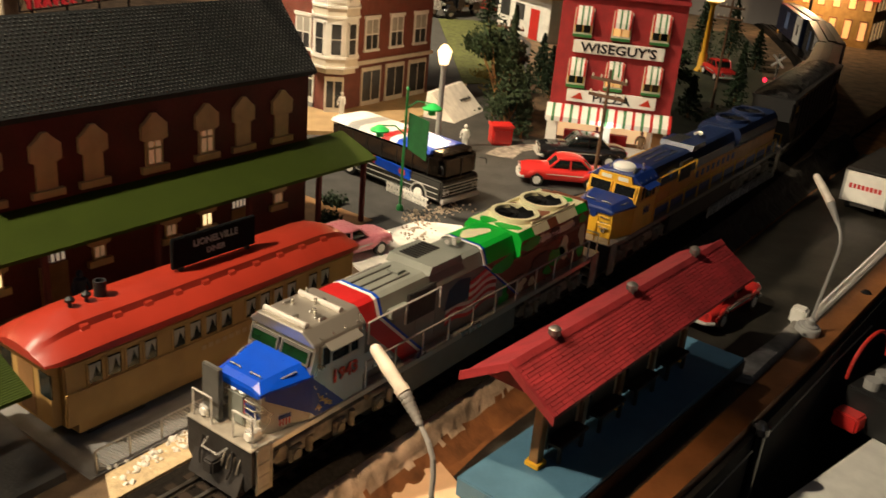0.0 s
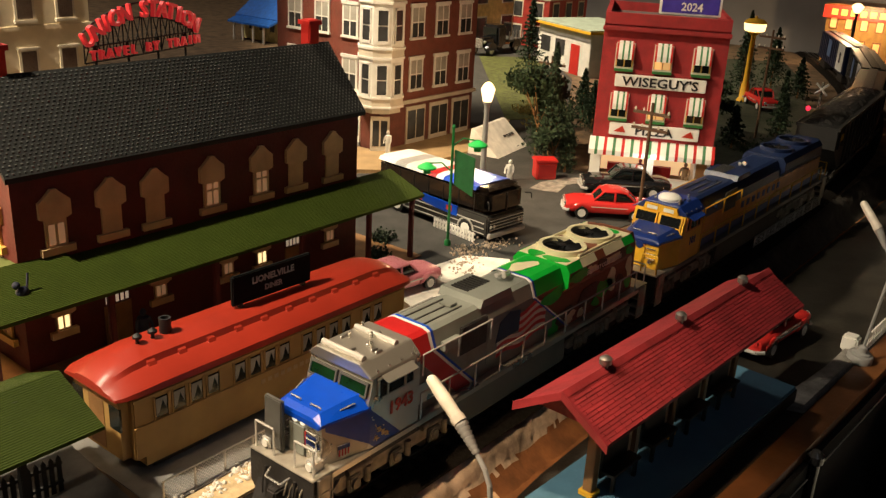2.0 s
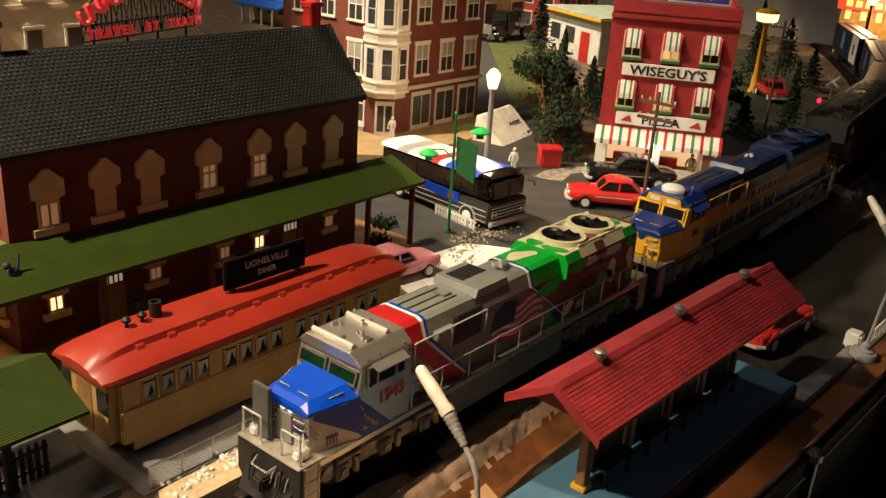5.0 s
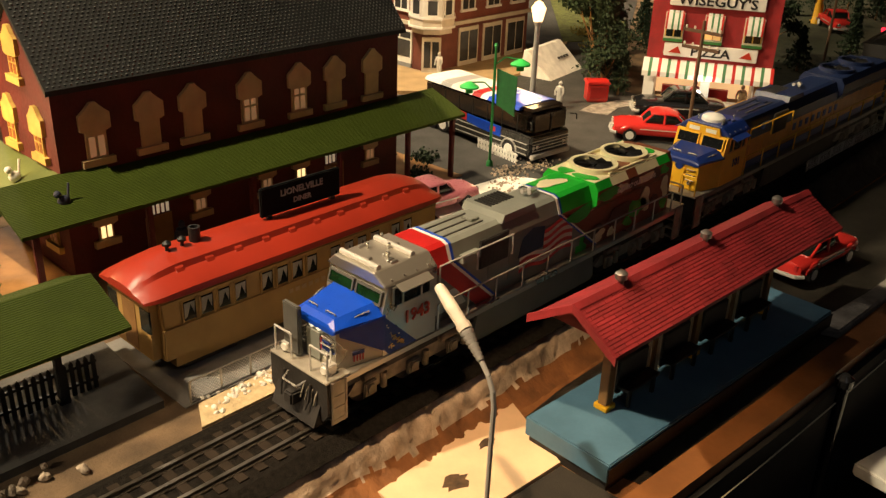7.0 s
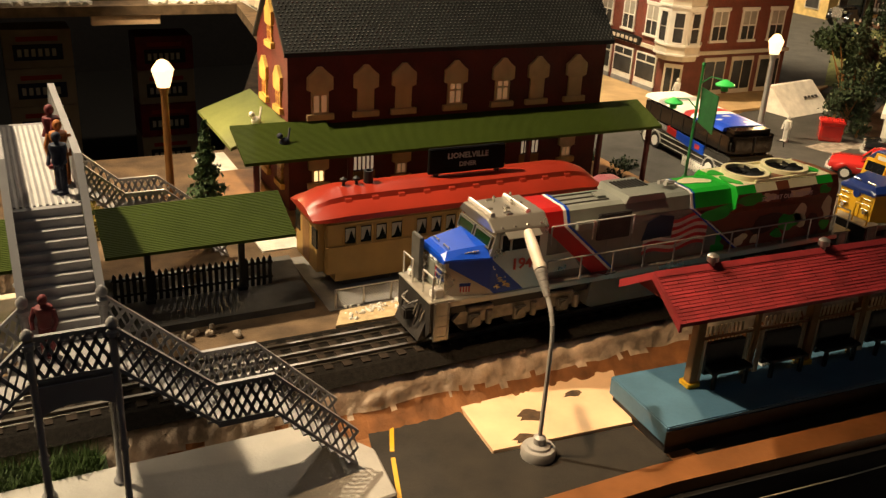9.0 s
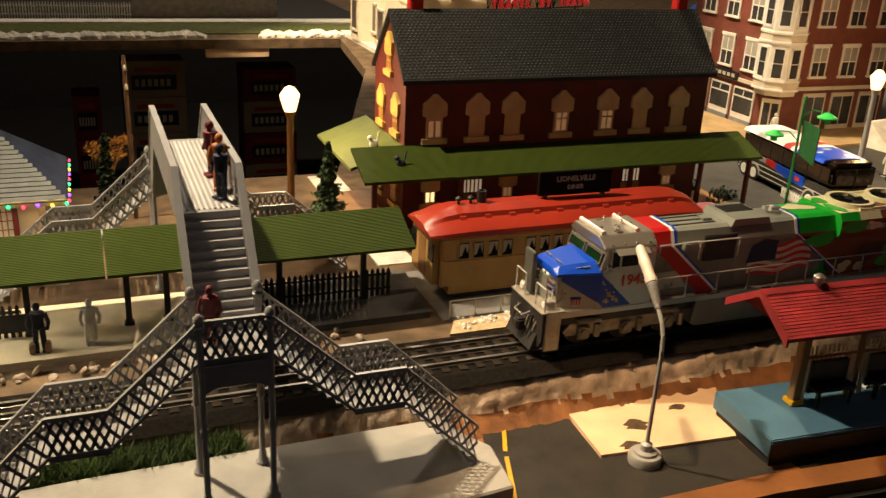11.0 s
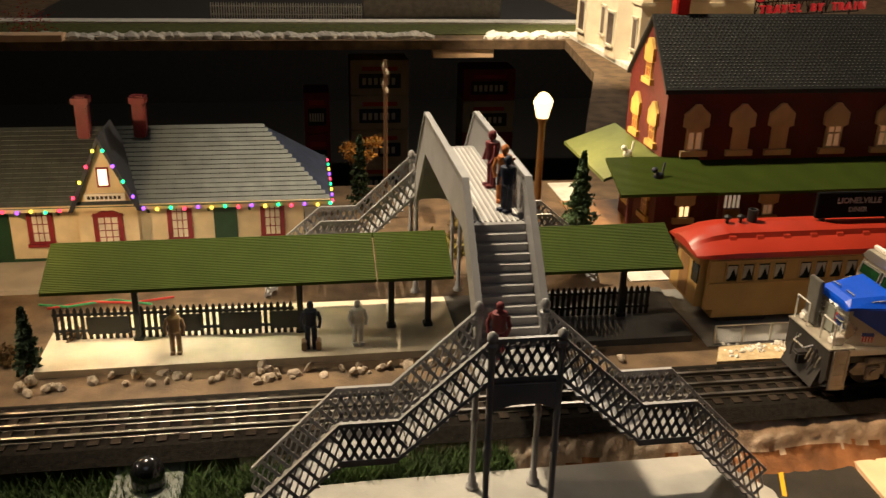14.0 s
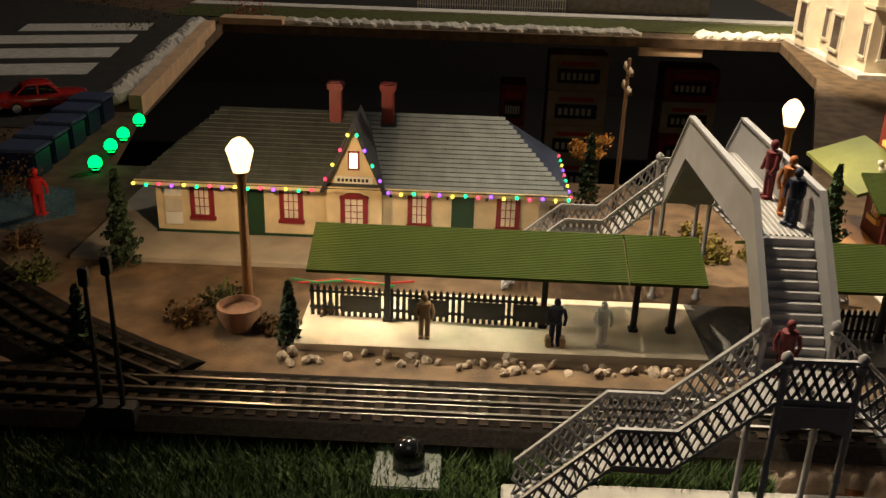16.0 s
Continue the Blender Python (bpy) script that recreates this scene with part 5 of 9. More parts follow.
    # red, white and blue stripe: over the roof and down both sides
    for m, dx, w, zo in (("railred", 0.0, 0.4, 0.0), ("white", 0.4, 0.07, 0.001), ("blue", 0.47, 0.06, 0.002)):
        x0, x1 = 1.99 + dx, 1.99 + dx + w
        prof = [(-0.52, 1.86), (-0.42, 2.13), (-0.32, 2.175), (0.32, 2.175), (0.42, 2.13), (0.52, 1.86)]
        bm = bmesh.new()
        prism(bm, prof, "x", x0, x1)
        bm.transform(Matrix.Translation((0, 0, 0.012 + zo)))
        part("roof_stripe", bm, m, root)
        side_panel("side_stripe", [(x0, 1.87), (x1, 1.87), (x1 + 1.12, 0.85), (x0 + 1.12, 0.85)], 0.512 + zo, m, root)
    side_panel("cab_panel", [(2.0, 1.0), (2.85, 1.0), (2.6, 1.35), (2.0, 1.35)], 0.509, "silver", root)
    # waving flag on both hood sides
    for s in (-1, 1):
        for k in range(9):
            z0 = 1.02 + k * 0.075
            n = 16
            xs = [4.25 + 1.55 * j / n for j in range(n + 1)]
            wave = lambda xx: 0.05 * math.sin((xx - 4.2) * 6.0) + 0.04 * (xx - 4.2)
            up = [(xx, z0 + 0.07 + wave(xx)) for xx in xs]
            dn = [(xx, z0 + wave(xx)) for xx in xs]
            start = 7 if k > 3 else 0
            pts = dn[start:] + up[start:][::-1]
            bm = bmesh.new()
            prism(bm, pts, "y", *sorted((s * 0.511, s * 0.52)))
            part("flag_stripe", bm, "flagred" if k % 2 == 0 else "flagpale", root)
        bm = bmesh.new()
        prism(bm, [(4.2, 1.34), (4.9, 1.36), (4.92, 1.76), (4.6, 1.82), (4.3, 1.7)], "y", *sorted((s * 0.511, s * 0.522)))
        part("flag_canton", bm, "navyroof", root)
    # white and blue line that parts grey from camouflage
    for m, o in (("white", 0.0), ("blue", -0.04)):
        side_panel("line", [(5.32 + o, 1.87), (5.37 + o, 1.87), (6.72 + o, 0.85), (6.66 + o, 0.85)], 0.514, m, root)
    # camouflage patches
    side_panel("camo_patch", [(5.4, 1.87), (6.02, 1.87), (6.36, 1.87), (6.36, 1.15), (6.72, 0.87)], 0.508, "camobrown", root)
    for sd, (cx2, cz, rx, rz), m in ((1, (6.02, 1.68, 0.34, 0.17), "camogreen"), (2, (6.75, 1.02, 0.17, 0.12), "camocream"), (3, (7.15, 0.98, 0.09, 0.12), "camocream"), (4, (8.05, 1.25, 0.28, 0.22), "camogreen"), (5, (8.35, 1.35, 0.2, 0.24), "camocream")):
        side_panel("camo_patch", blob(cx2, cz, rx, rz, sd), 0.515, m, root)
    for sd, (cx2, rx), m in ((6, (6.68, 0.36), "camogreen"), (7, (7.2, 0.16), "camocream"), (8, (8.02, 0.4), "camocream"), (9, (8.75, 0.15), "camogreen")):
        side_panel("camo_patch", blob(cx2, 1.93, rx, 0.1, sd), 0.641, m, root)
    for sd, (cx2, cz, rx, rz), m in ((31, (6.52, 1.12, 0.3, 0.16), "camobrowndark"), (32, (7.45, 1.3, 0.42, 0.22), "camobrowndark"), (33, (8.75, 1.1, 0.26, 0.22), "camobrowndark"), (34, (7.75, 1.02, 0.16, 0.1), "camogreen"), (35, (9.1, 1.45, 0.14, 0.24), "camocream"), (36, (9.12, 1.05, 0.12, 0.14), "camogreen")):
        side_panel("camo_patch", blob(cx2, cz, rx, rz, sd), 0.511 + 0.001 * (sd % 3), m, root)
    for sd, (cx2, rx), m in ((37, (7.62, 0.2), "camobrowndark"), (38, (8.45, 0.16), "camobrowndark"), (39, (6.9, 0.16), "camogreen")):
        side_panel("camo_patch", blob(cx2, 1.93, rx, 0.105, sd), 0.6425, m, root)
    for m, xa in (("white", 5.3), ("blue", 5.36), ("camogreen", 5.4)):
        xb = 6.37 if m == "camogreen" else xa + 0.06
        for s in (-1, 1):
            bm = bmesh.new()
            prism(bm, [(s * 0.525, 1.86), (s * 0.42, 2.135), (s * 0.32, 2.178), (0, 2.178), (0, 2.185), (s * 0.325, 2.185), (s * 0.428, 2.14), (s * 0.533, 1.86)], "x", xa, xb)
            part("camo_patch", bm, m, root)
    top_panel("camo_patch", blob(5.78, 0.06, 0.34, 0.17, 11), 2.185, "camocream", root)
    # green front and shoulders of the fan block
    bm = bmesh.new()
    prism(bm, [(-0.645, 1.78), (-0.645, 2.065), (-0.545, 2.206), (0.545, 2.206), (0.645, 2.065), (0.645, 1.78), (0.5, 1.66), (-0.5, 1.66)], "x", 6.335, 6.36)
    part("camo_patch", bm, "camogreen", root)
    for s in (-1, 1):
        part("fan_skirt", bx(6.9, 8.6, *sorted((s * 0.5, s * 0.46)), 2.2, 2.26), "camocream", root)
    top_panel("camo_patch", [(6.36, -0.53), (8.94, -0.53), (8.94, 0.53), (6.36, 0.53)], 2.2, "camocream", root)
    for sd, (cx2, cy2, rx, ry), m in ((12, (6.48, -0.22, 0.13, 0.26), "camogreen"), (13, (6.5, 0.25, 0.13, 0.2), "camogreen"), (18, (7.62, 0.02, 0.1, 0.2), "camogreen"), (14, (7.62, -0.3, 0.22, 0.16), "camobrown"), (15, (7.6, 0.32, 0.12, 0.14), "camobrown"), (16, (8.68, -0.1, 0.16, 0.3), "camogreen"), (17, (8.9, 0.3, 0.1, 0.16), "camobrown")):
        top_panel("camo_patch", blob(cx2, cy2, rx, ry, sd), 2.213, m, root)
    for s in (-1, 1):
        for xa, xb, m in ((6.36, 6.82, "camogreen"), (6.82, 7.38, "camocream"), (7.38, 7.72, "camobrown"), (7.72, 8.5, "camocream"), (8.5, 8.94, "camogreen")):
            bm = bmesh.new()
            prism(bm, [(s * 0.543, 2.204), (s * 0.643, 2.064), (s * 0.65, 2.068), (s * 0.55, 2.208)], "x", xa, xb)
            part("camo_patch", bm, m, root)
    for s in (-1, 1):
        bm = text_bm("SUPPORT OUR TROOPS", 0.13, 0.004)
        bm.transform(Matrix.Translation((7.7, s * 0.655, 1.9)) @ (Matrix.Rotation(radians(180), 4, "Z") if s > 0 else Matrix.Identity(4)) @ Matrix.Rotation(radians(90), 4, "X"))
        part("lettering", bm, "flagpale", root)


M["goldink"] = mat("gold_ink", (0.7, 0.55, 0.25), 0.35, 0.3, 0.1, 60, 0.0)
M["numred"] = mat("number_red", (0.6, 0.07, 0.04), 0.45)
M["stripeblue"] = mat("stripe_blue", (0.006, 0.045, 0.36), 0.4, 0, 0.15, 60, 0.03)
M["camobrowndark"] = mat("camo_dark_brown", (0.06, 0.022, 0.012), 0.45, 0, 0.15, 60, 0.03)
M["navyroof"] = mat("dark_navy", (0.006, 0.014, 0.05), 0.4, 0, 0.15, 60, 0.04)
LOCO_X = 7.88
diesel(LOCO_X, "flag")





def lengthen(root, k):
    """The orange engine is the longer model: draw its hood and frame out behind the cab, keeping small parts in shape."""
    def shift(x):
        return x if x < 2 * U else 2 * U + (x - 2 * U) * k
    parts = list(root.children_recursive)
    span = {ob: (min(v.co.x for v in ob.data.vertices), max(v.co.x for v in ob.data.vertices)) for ob in parts}
    for ob in parts:
        ref = ob if ob.parent is root or ob.parent.name.split(".")[0] in ("hood", "cab", "nose", "side_frame") else ob.parent
        lo, hi = span[ref]
        move = shift((lo + hi) / 2) - (lo + hi) / 2
        for v in ob.data.vertices:
            v.co.x = v.co.x + move if hi - lo < 1.0 * U else shift(v.co.x)


lengthen(diesel(LOCO_X + 10.6, "yellow"), 1.3)


def hopper(at, rot):
    """Open coal hopper: ribbed sides, sloping ends, heaped load."""
    root = thing("coal_hopper", (*at, RAIL), "black open hopper car heaped with coal, small yellow lettering", "freight car", "freight cars", rot=rot)
    L, w, top = 4.9, 0.66, 2.25
    bm = bmesh.new()
    prism(bm, [(-L, top), (-L, 1.5), (-L + 1.1, 0.6), (L - 1.1, 0.6), (L, 1.5), (L, top)], "y", -w, w)
    body = part("body", bm, "blackmat", root)
    for s in (-1, 1):
        y0, y1 = sorted((s * w, s * (w + 0.06)))
        for k in range(14):
            x = -L + 0.3 + k * (2 * L - 0.6) / 13
            part("rib", bx(x - 0.04, x + 0.04, y0, y1, 0.7 if abs(x) < L - 1.1 else 1.5, top - 0.1), "blackmat", body)
        part("top_chord", bx(-L, L, y0, y1, top - 0.1, top + 0.02), "blackmat", body)
        part("sill", bx(-L, L, y0, y1, 0.55, 0.68), "dark", body)
        for k in range(2):
            part("lettering_bar", bx(-L + 0.42 + k * 0.24, -L + 0.58 + k * 0.24, *sorted((s * (w + 0.06), s * (w + 0.072))), 1.75, 1.98), "yellow", root)
    n, m2 = 60, 9
    verts, faces = [], []
    for i in range(n + 1):
        for j in range(m2 + 1):
            x, y = -L + 0.06 + (2 * L - 0.12) * i / n, -w + 0.04 + (2 * w - 0.08) * j / m2
            crown = 0.22 * (1 - (y / w) ** 2) * min(1, (L - abs(x)) * 1.6)
            verts.append((x * U, y * U, (top - 0.06 + crown + 0.07 * noise.noise(Vector((x * 5, y * 5, 3)))) * U))
    for i in range(n):
        for j in range(m2):
            faces.append((i * (m2 + 1) + j, (i + 1) * (m2 + 1) + j, (i + 1) * (m2 + 1) + j + 1, i * (m2 + 1) + j + 1))
    me = bpy.data.meshes.new("coal_load")
    me.from_pydata(verts, [], faces)
    me.materials.append(mat("coal", (0.02, 0.02, 0.02), 0.4, 0, 0.5, 200, 0.9, 700))
    load = new("coal_load", me)
    load.parent = root
    for x in (-3.4, 3.4):
        for dx in (-0.5, 0.5):
            bm = bmesh.new()
            rod(bm, (x + dx, -0.45, 0.3), (x + dx, 0.45, 0.3), 0.3, 16)
            part("wheelset", bm, "dark", root)
        for s in (-1, 1):
            part("side_frame", bxr(0.03, x - 0.85, x + 0.85, *sorted((s * 0.46, s * 0.54)), 0.2, 0.48), "dark", root)


hopper((36.4, 9.1), 5.2)


def freight_car(at, rot, m, label, white):
    root = thing("freight_car", (*at, RAIL), label, "freight car", "freight cars", rot=rot)
    body = part("body", bxr(0.03, -4.2, 4.2, -0.62, 0.62, 0.55, 2.2), m, root)
    for k in range(15):
        for s in (-1, 1):
            y0, y1 = sorted((s * 0.62, s * 0.65))
            part("rib", bx(-4.1 + k * 0.58, -4.04 + k * 0.58, y0, y1, 0.6, 2.15), m, body)
    part("roof_walk", bx(-4.2, 4.2, -0.2, 0.2, 2.2, 2.26), "dark", root)
    if white:
        for s in (-1, 1):
            y0, y1 = sorted((s * 0.655, s * 0.665))
            part("poster", bx(-3.9, -2.0, y0, y1, 0.65, 2.15), "white", root, "white panel with a dark emblem")
            part("emblem", bx(-3.1, -2.7, *sorted((s * 0.665, s * 0.675)), 1.1, 1.7), "dark", root)
            part("poster", bx(0.2, 1.2, y0, y1, 1.0, 2.0), "bluepale", root)
    for x in (-3, 3):
        part("bogie", bxr(0.05, x - 0.8, x + 0.8, -0.5, 0.5, 0.0, 0.5), "dark", root)
    return root


M["bluepale"] = mat("pale_blue_panel", (0.12, 0.2, 0.4), 0.5)
freight_car((43.6, 10.15), 12, "blackmat", "black boxcar on the curve", False)
freight_car((52.2, 12.4), 19, "darkgrey", "dark boxcar with white and blue panels", True)
freight_car((60.2, 15.9), 26, "navyroof", "dark blue boxcar with white panels", True)


# ---- town: buildings ----
def brick_mat(name, col, mortar, scale=170.0):
    m = mat(name, col, 0.75, 0, 0.3, 60, 0)
    nt = m.node_tree
    n, ln = nt.nodes, nt.links
    b = n["Principled BSDF"]
    tex = n.new("ShaderNodeTexBrick")
    tex.inputs["Scale"].default_value = scale
    tex.inputs["Mortar Size"].default_value = 0.03
    geo = n.new("ShaderNodeTexCoord")
    sep = n.new("ShaderNodeSeparateXYZ")
    add = n.new("ShaderNodeMath")
    com = n.new("ShaderNodeCombineXYZ")
    ln.new(geo.outputs["Object"], sep.inputs[0])
    ln.new(sep.outputs["X"], add.inputs[0]), ln.new(sep.outputs["Y"], add.inputs[1])
    ln.new(add.outputs[0], com.inputs["X"]), ln.new(sep.outputs["Z"], com.inputs["Y"])
    ln.new(com.outputs[0], tex.inputs["Vector"])
    mix = n.new("ShaderNodeMix")
    mix.data_type = "RGBA"
    ln.new(tex.outputs["Fac"], mix.inputs["Factor"])
    ln.new(b.inputs["Base Color"].links[0].from_socket, mix.inputs["A"])
    mix.inputs["B"].default_value = (*mortar, 1)
    ln.new(mix.outputs["Result"], b.inputs["Base Color"])
    bp = n.new("ShaderNodeBump")
    bp.inputs["Strength"].default_value, bp.inputs["Distance"].default_value = 0.5, 0.0006
    bp.invert = True
    ln.new(tex.outputs["Fac"], bp.inputs["Height"])
    ln.new(bp.outputs["Normal"], b.inputs["Normal"])
    return m


M["pizzabrick"] = brick_mat("crimson_brick", (0.34, 0.014, 0.016), (0.22, 0.02, 0.02))
M["oldbrick"] = brick_mat("russet_brick", (0.2, 0.042, 0.024), (0.2, 0.09, 0.06))
M["wgreen"] = mat("stripe_green", (0.03, 0.14, 0.03), 0.6)
M["palegreen"] = mat("pale_green_cornice", (0.35, 0.42, 0.34), 0.6)
M["stone"] = mat("pale_stone_trim", (0.62, 0.56, 0.45), 0.6, 0, 0.12, 60, 0.08)
M["shopglass"] = mat("shop_window_glass", (0.05, 0.05, 0.05), 0.12, 0, 0.4, 30, 0)
M["bakeglow"] = glow("shop_interior_light", (1.0, 0.62, 0.28), 0.7)


def to_west(x, y, z):
    """Front drawn as x across, y out, z up: turned to face -x at a place (local y across becomes -y)."""
    return Matrix.Translation((x, y, z)) @ Matrix.Rotation(radians(-90), 4, "Z")


def striped_awning(parent, w, h, out, n, turn, name="awning", stripes=("white", "white", "railred", "white", "white", "wgreen")):
    """Sloping canvas in red, white and green stripes with a short valance, front towards -y."""
    aw = None
    for k in range(n):
        x0, x1 = -w / 2 + w * k / n, -w / 2 + w * (k + 1) / n
        bm = bmesh.new()
        prism(bm, [(0, h), (-out, h * 0.3), (-out, 0), (-out + 0.03, 0), (-out + 0.03, h * 0.27), (0, h - 0.05)], "x", x0, x1)
        m = stripes[k % len(stripes)]
        p = part(name + "_stripe" if aw else name, bm, m, aw or parent, "", False, turn)
        aw = aw or p
    return aw


M["windim2"] = glow("warm_lit_window", (1.0, 0.55, 0.2), 0.45)


M["awngreen"] = mat("awning_green", (0.06, 0.2, 0.08), 0.6)


def pizza_shop():
    X, Y0, Y1, top = 28.1, 10.98, 14.98, 6.18
    cy = (Y0 + Y1) / 2
    root = thing("pizza_shop", (X + 0.1, cy, GROUND), "three-storey crimson brick pizza shop with striped awnings", "shop", rot=27)
    root.scale[2] = 1.05
    hw, H, D = (Y1 - Y0) / 2, top - GROUND, 4.6
    T = to_west(0, 0, 0)

    def pt(name, bm, m, parent, label=""):
        return part(name, bm, m, parent, label, False, T.copy())

    bm = bx(-hw, hw, 0, D, 1.3, H - 0.35)
    body = pt("wall", bm, "pizzabrick", root)
    pt("roof", bx(-hw + 0.15, hw - 0.15, 0.15, D - 0.15, H - 0.35, H - 0.3), mat("grey_roof_felt", (0.12, 0.115, 0.11), 0.85), root)
    for a in ((-hw, hw, -0.06, 0.15), (-hw, hw, D - 0.15, D), (-hw, -hw + 0.15, 0.15, D - 0.15), (hw - 0.15, hw, 0.15, D - 0.15)):
        pt("parapet", bx(*a, H - 0.35, H), "pizzabrick", root)
    pt("cornice", bxr(0.02, -hw - 0.04, hw + 0.04, -0.12, 0.02, H - 0.55, H - 0.4), "pizzabrick", root)
    # shop front
    for a in ((-hw, -hw + 0.35, 0, D, 0, 1.3), (hw - 0.5, hw, 0, D, 0, 1.3), (-0.15, 0.15, 0, 0.3, 0, 1.3), (-hw + 0.35, hw - 0.5, D - 0.3, D, 0, 1.3), (-hw + 0.35, hw - 0.5, 0.0, 0.3, 0, 0.3), (-hw + 0.35, hw - 0.5, 0, 0.3, 1.15, 1.3)):
        pt("shop_front", bx(*a), "white", root)
    pt("interior", bx(-hw + 0.36, hw - 0.51, 1.6, 1.66, 0.1, 1.2), "bakeglow", root, "warm lit shop interior")
    pt("counter", bx(-hw + 0.6, hw - 1.2, 0.9, 1.1, 0.1, 0.5), "railred", root)
    pt("door", bx(hw - 0.45, hw - 0.1, -0.02, 0.0, 0.0, 1.05), "wood", root)
    striped_awning(root, 2 * hw + 0.15, 0.52, 0.34, 42, T @ Matrix.Translation((0, 0, 1.03)), "awning", ("white", "white", "awngreen", "white", "white", "red"))
    for r, z in enumerate((2.62, 4.2)):
        for k in (-1, 0, 1):
            x = k * 1.24
            turn = T @ Matrix.Translation((x, 0, z))
            w = part("window", bx(-0.31, 0.31, -0.03, 0.02, -0.42, 0.38), "stone", body, "", False, turn.copy())
            part("pane", bx(-0.26, 0.26, -0.04, -0.02, -0.36, 0.3), "glassdark" if k else "windim2", w, "", False, turn.copy())
            for xx in (-0.26, 0.0, 0.26):
                part("bar", bx(xx - 0.02, xx + 0.02, -0.05, -0.03, -0.36, 0.3), "yellowtrim", w, "", False, turn.copy())
            striped_awning(w, 0.56, 0.56, 0.16, 9, turn @ Matrix.Translation((0, 0, -0.12)), "curtain", ("red", "white", "white", "awngreen", "white", "white", "awngreen", "white", "red"))
            part("flower_box", bx(-0.31, 0.31, -0.13, -0.02, -0.5, -0.42), "wgreen", w, "", False, turn.copy())
    for words, z, size, wid in (("WISEGUY'S", 3.42 - 0.0, 0.39, 2.95), ("PIZZA", 1.87, 0.36, 2.95)):
        turn = T @ Matrix.Translation((0, -0.09, z))
        s = part("sign", bxr(0.02, -wid / 2, wid / 2, -0.02, 0.08, -0.2, 0.2), "white", root, "white sign board with black letters", False, turn.copy())
        bm = text_bm(words, size * 1.02, 0.006)
        bm.transform(turn @ Matrix.Translation((0, -0.03, -0.02)) @ Matrix.Rotation(radians(90), 4, "X") @ Matrix.Diagonal((1.25, 1, 1, 1)))
        part("lettering", bm, "blackmat", s)
        if words == "PIZZA":
            for k in (-1.12, 1.12):
                bm = bmesh.new()
                prism(bm, [(k - 0.2, -0.08), (k + 0.2, -0.1), (k + 0.08, 0.12)], "y", -0.035, -0.02)
                part("slice_picture", bm, "dinerred", s, "", False, turn.copy())
    # roof billboard
    turn = T @ Matrix.Translation((0.65, 0.4, H + 0.02))
    bb = part("billboard", bxr(0.02, -0.98, 0.98, -0.05, 0.05, 0.0, 0.95), "white", root, "white-edged blue and purple rooftop billboard", False, turn.copy())
    part("billboard_face", bx(-0.9, 0.9, -0.06, -0.048, 0.06, 0.88), mat("billboard_purple", (0.06, 0.04, 0.35), 0.5), bb, "", False, turn.copy())
    part("lettering_bar", bx(-0.55, 0.6, -0.07, -0.06, 0.55, 0.74), "flagpale", bb, "", False, turn.copy())
    bm = text_bm("2024", 0.34, 0.005)
    bm.transform(turn @ Matrix.Translation((0.05, -0.065, 0.24)) @ Matrix.Rotation(radians(90), 4, "X"))
    part("lettering", bm, "white", bb)


pizza_shop()
# Unseen lamp added under the awning to brighten the white shop front.
lamp_point("shop_bulb", (27.55, 12.75, GROUND + 1.0), 0.06, (1.0, 0.86, 0.66), 0.004)


M["blindpane"] = mat("pale_blind_behind_glass", (0.42, 0.4, 0.35), 0.25, 0, 0.2, 40, 0)


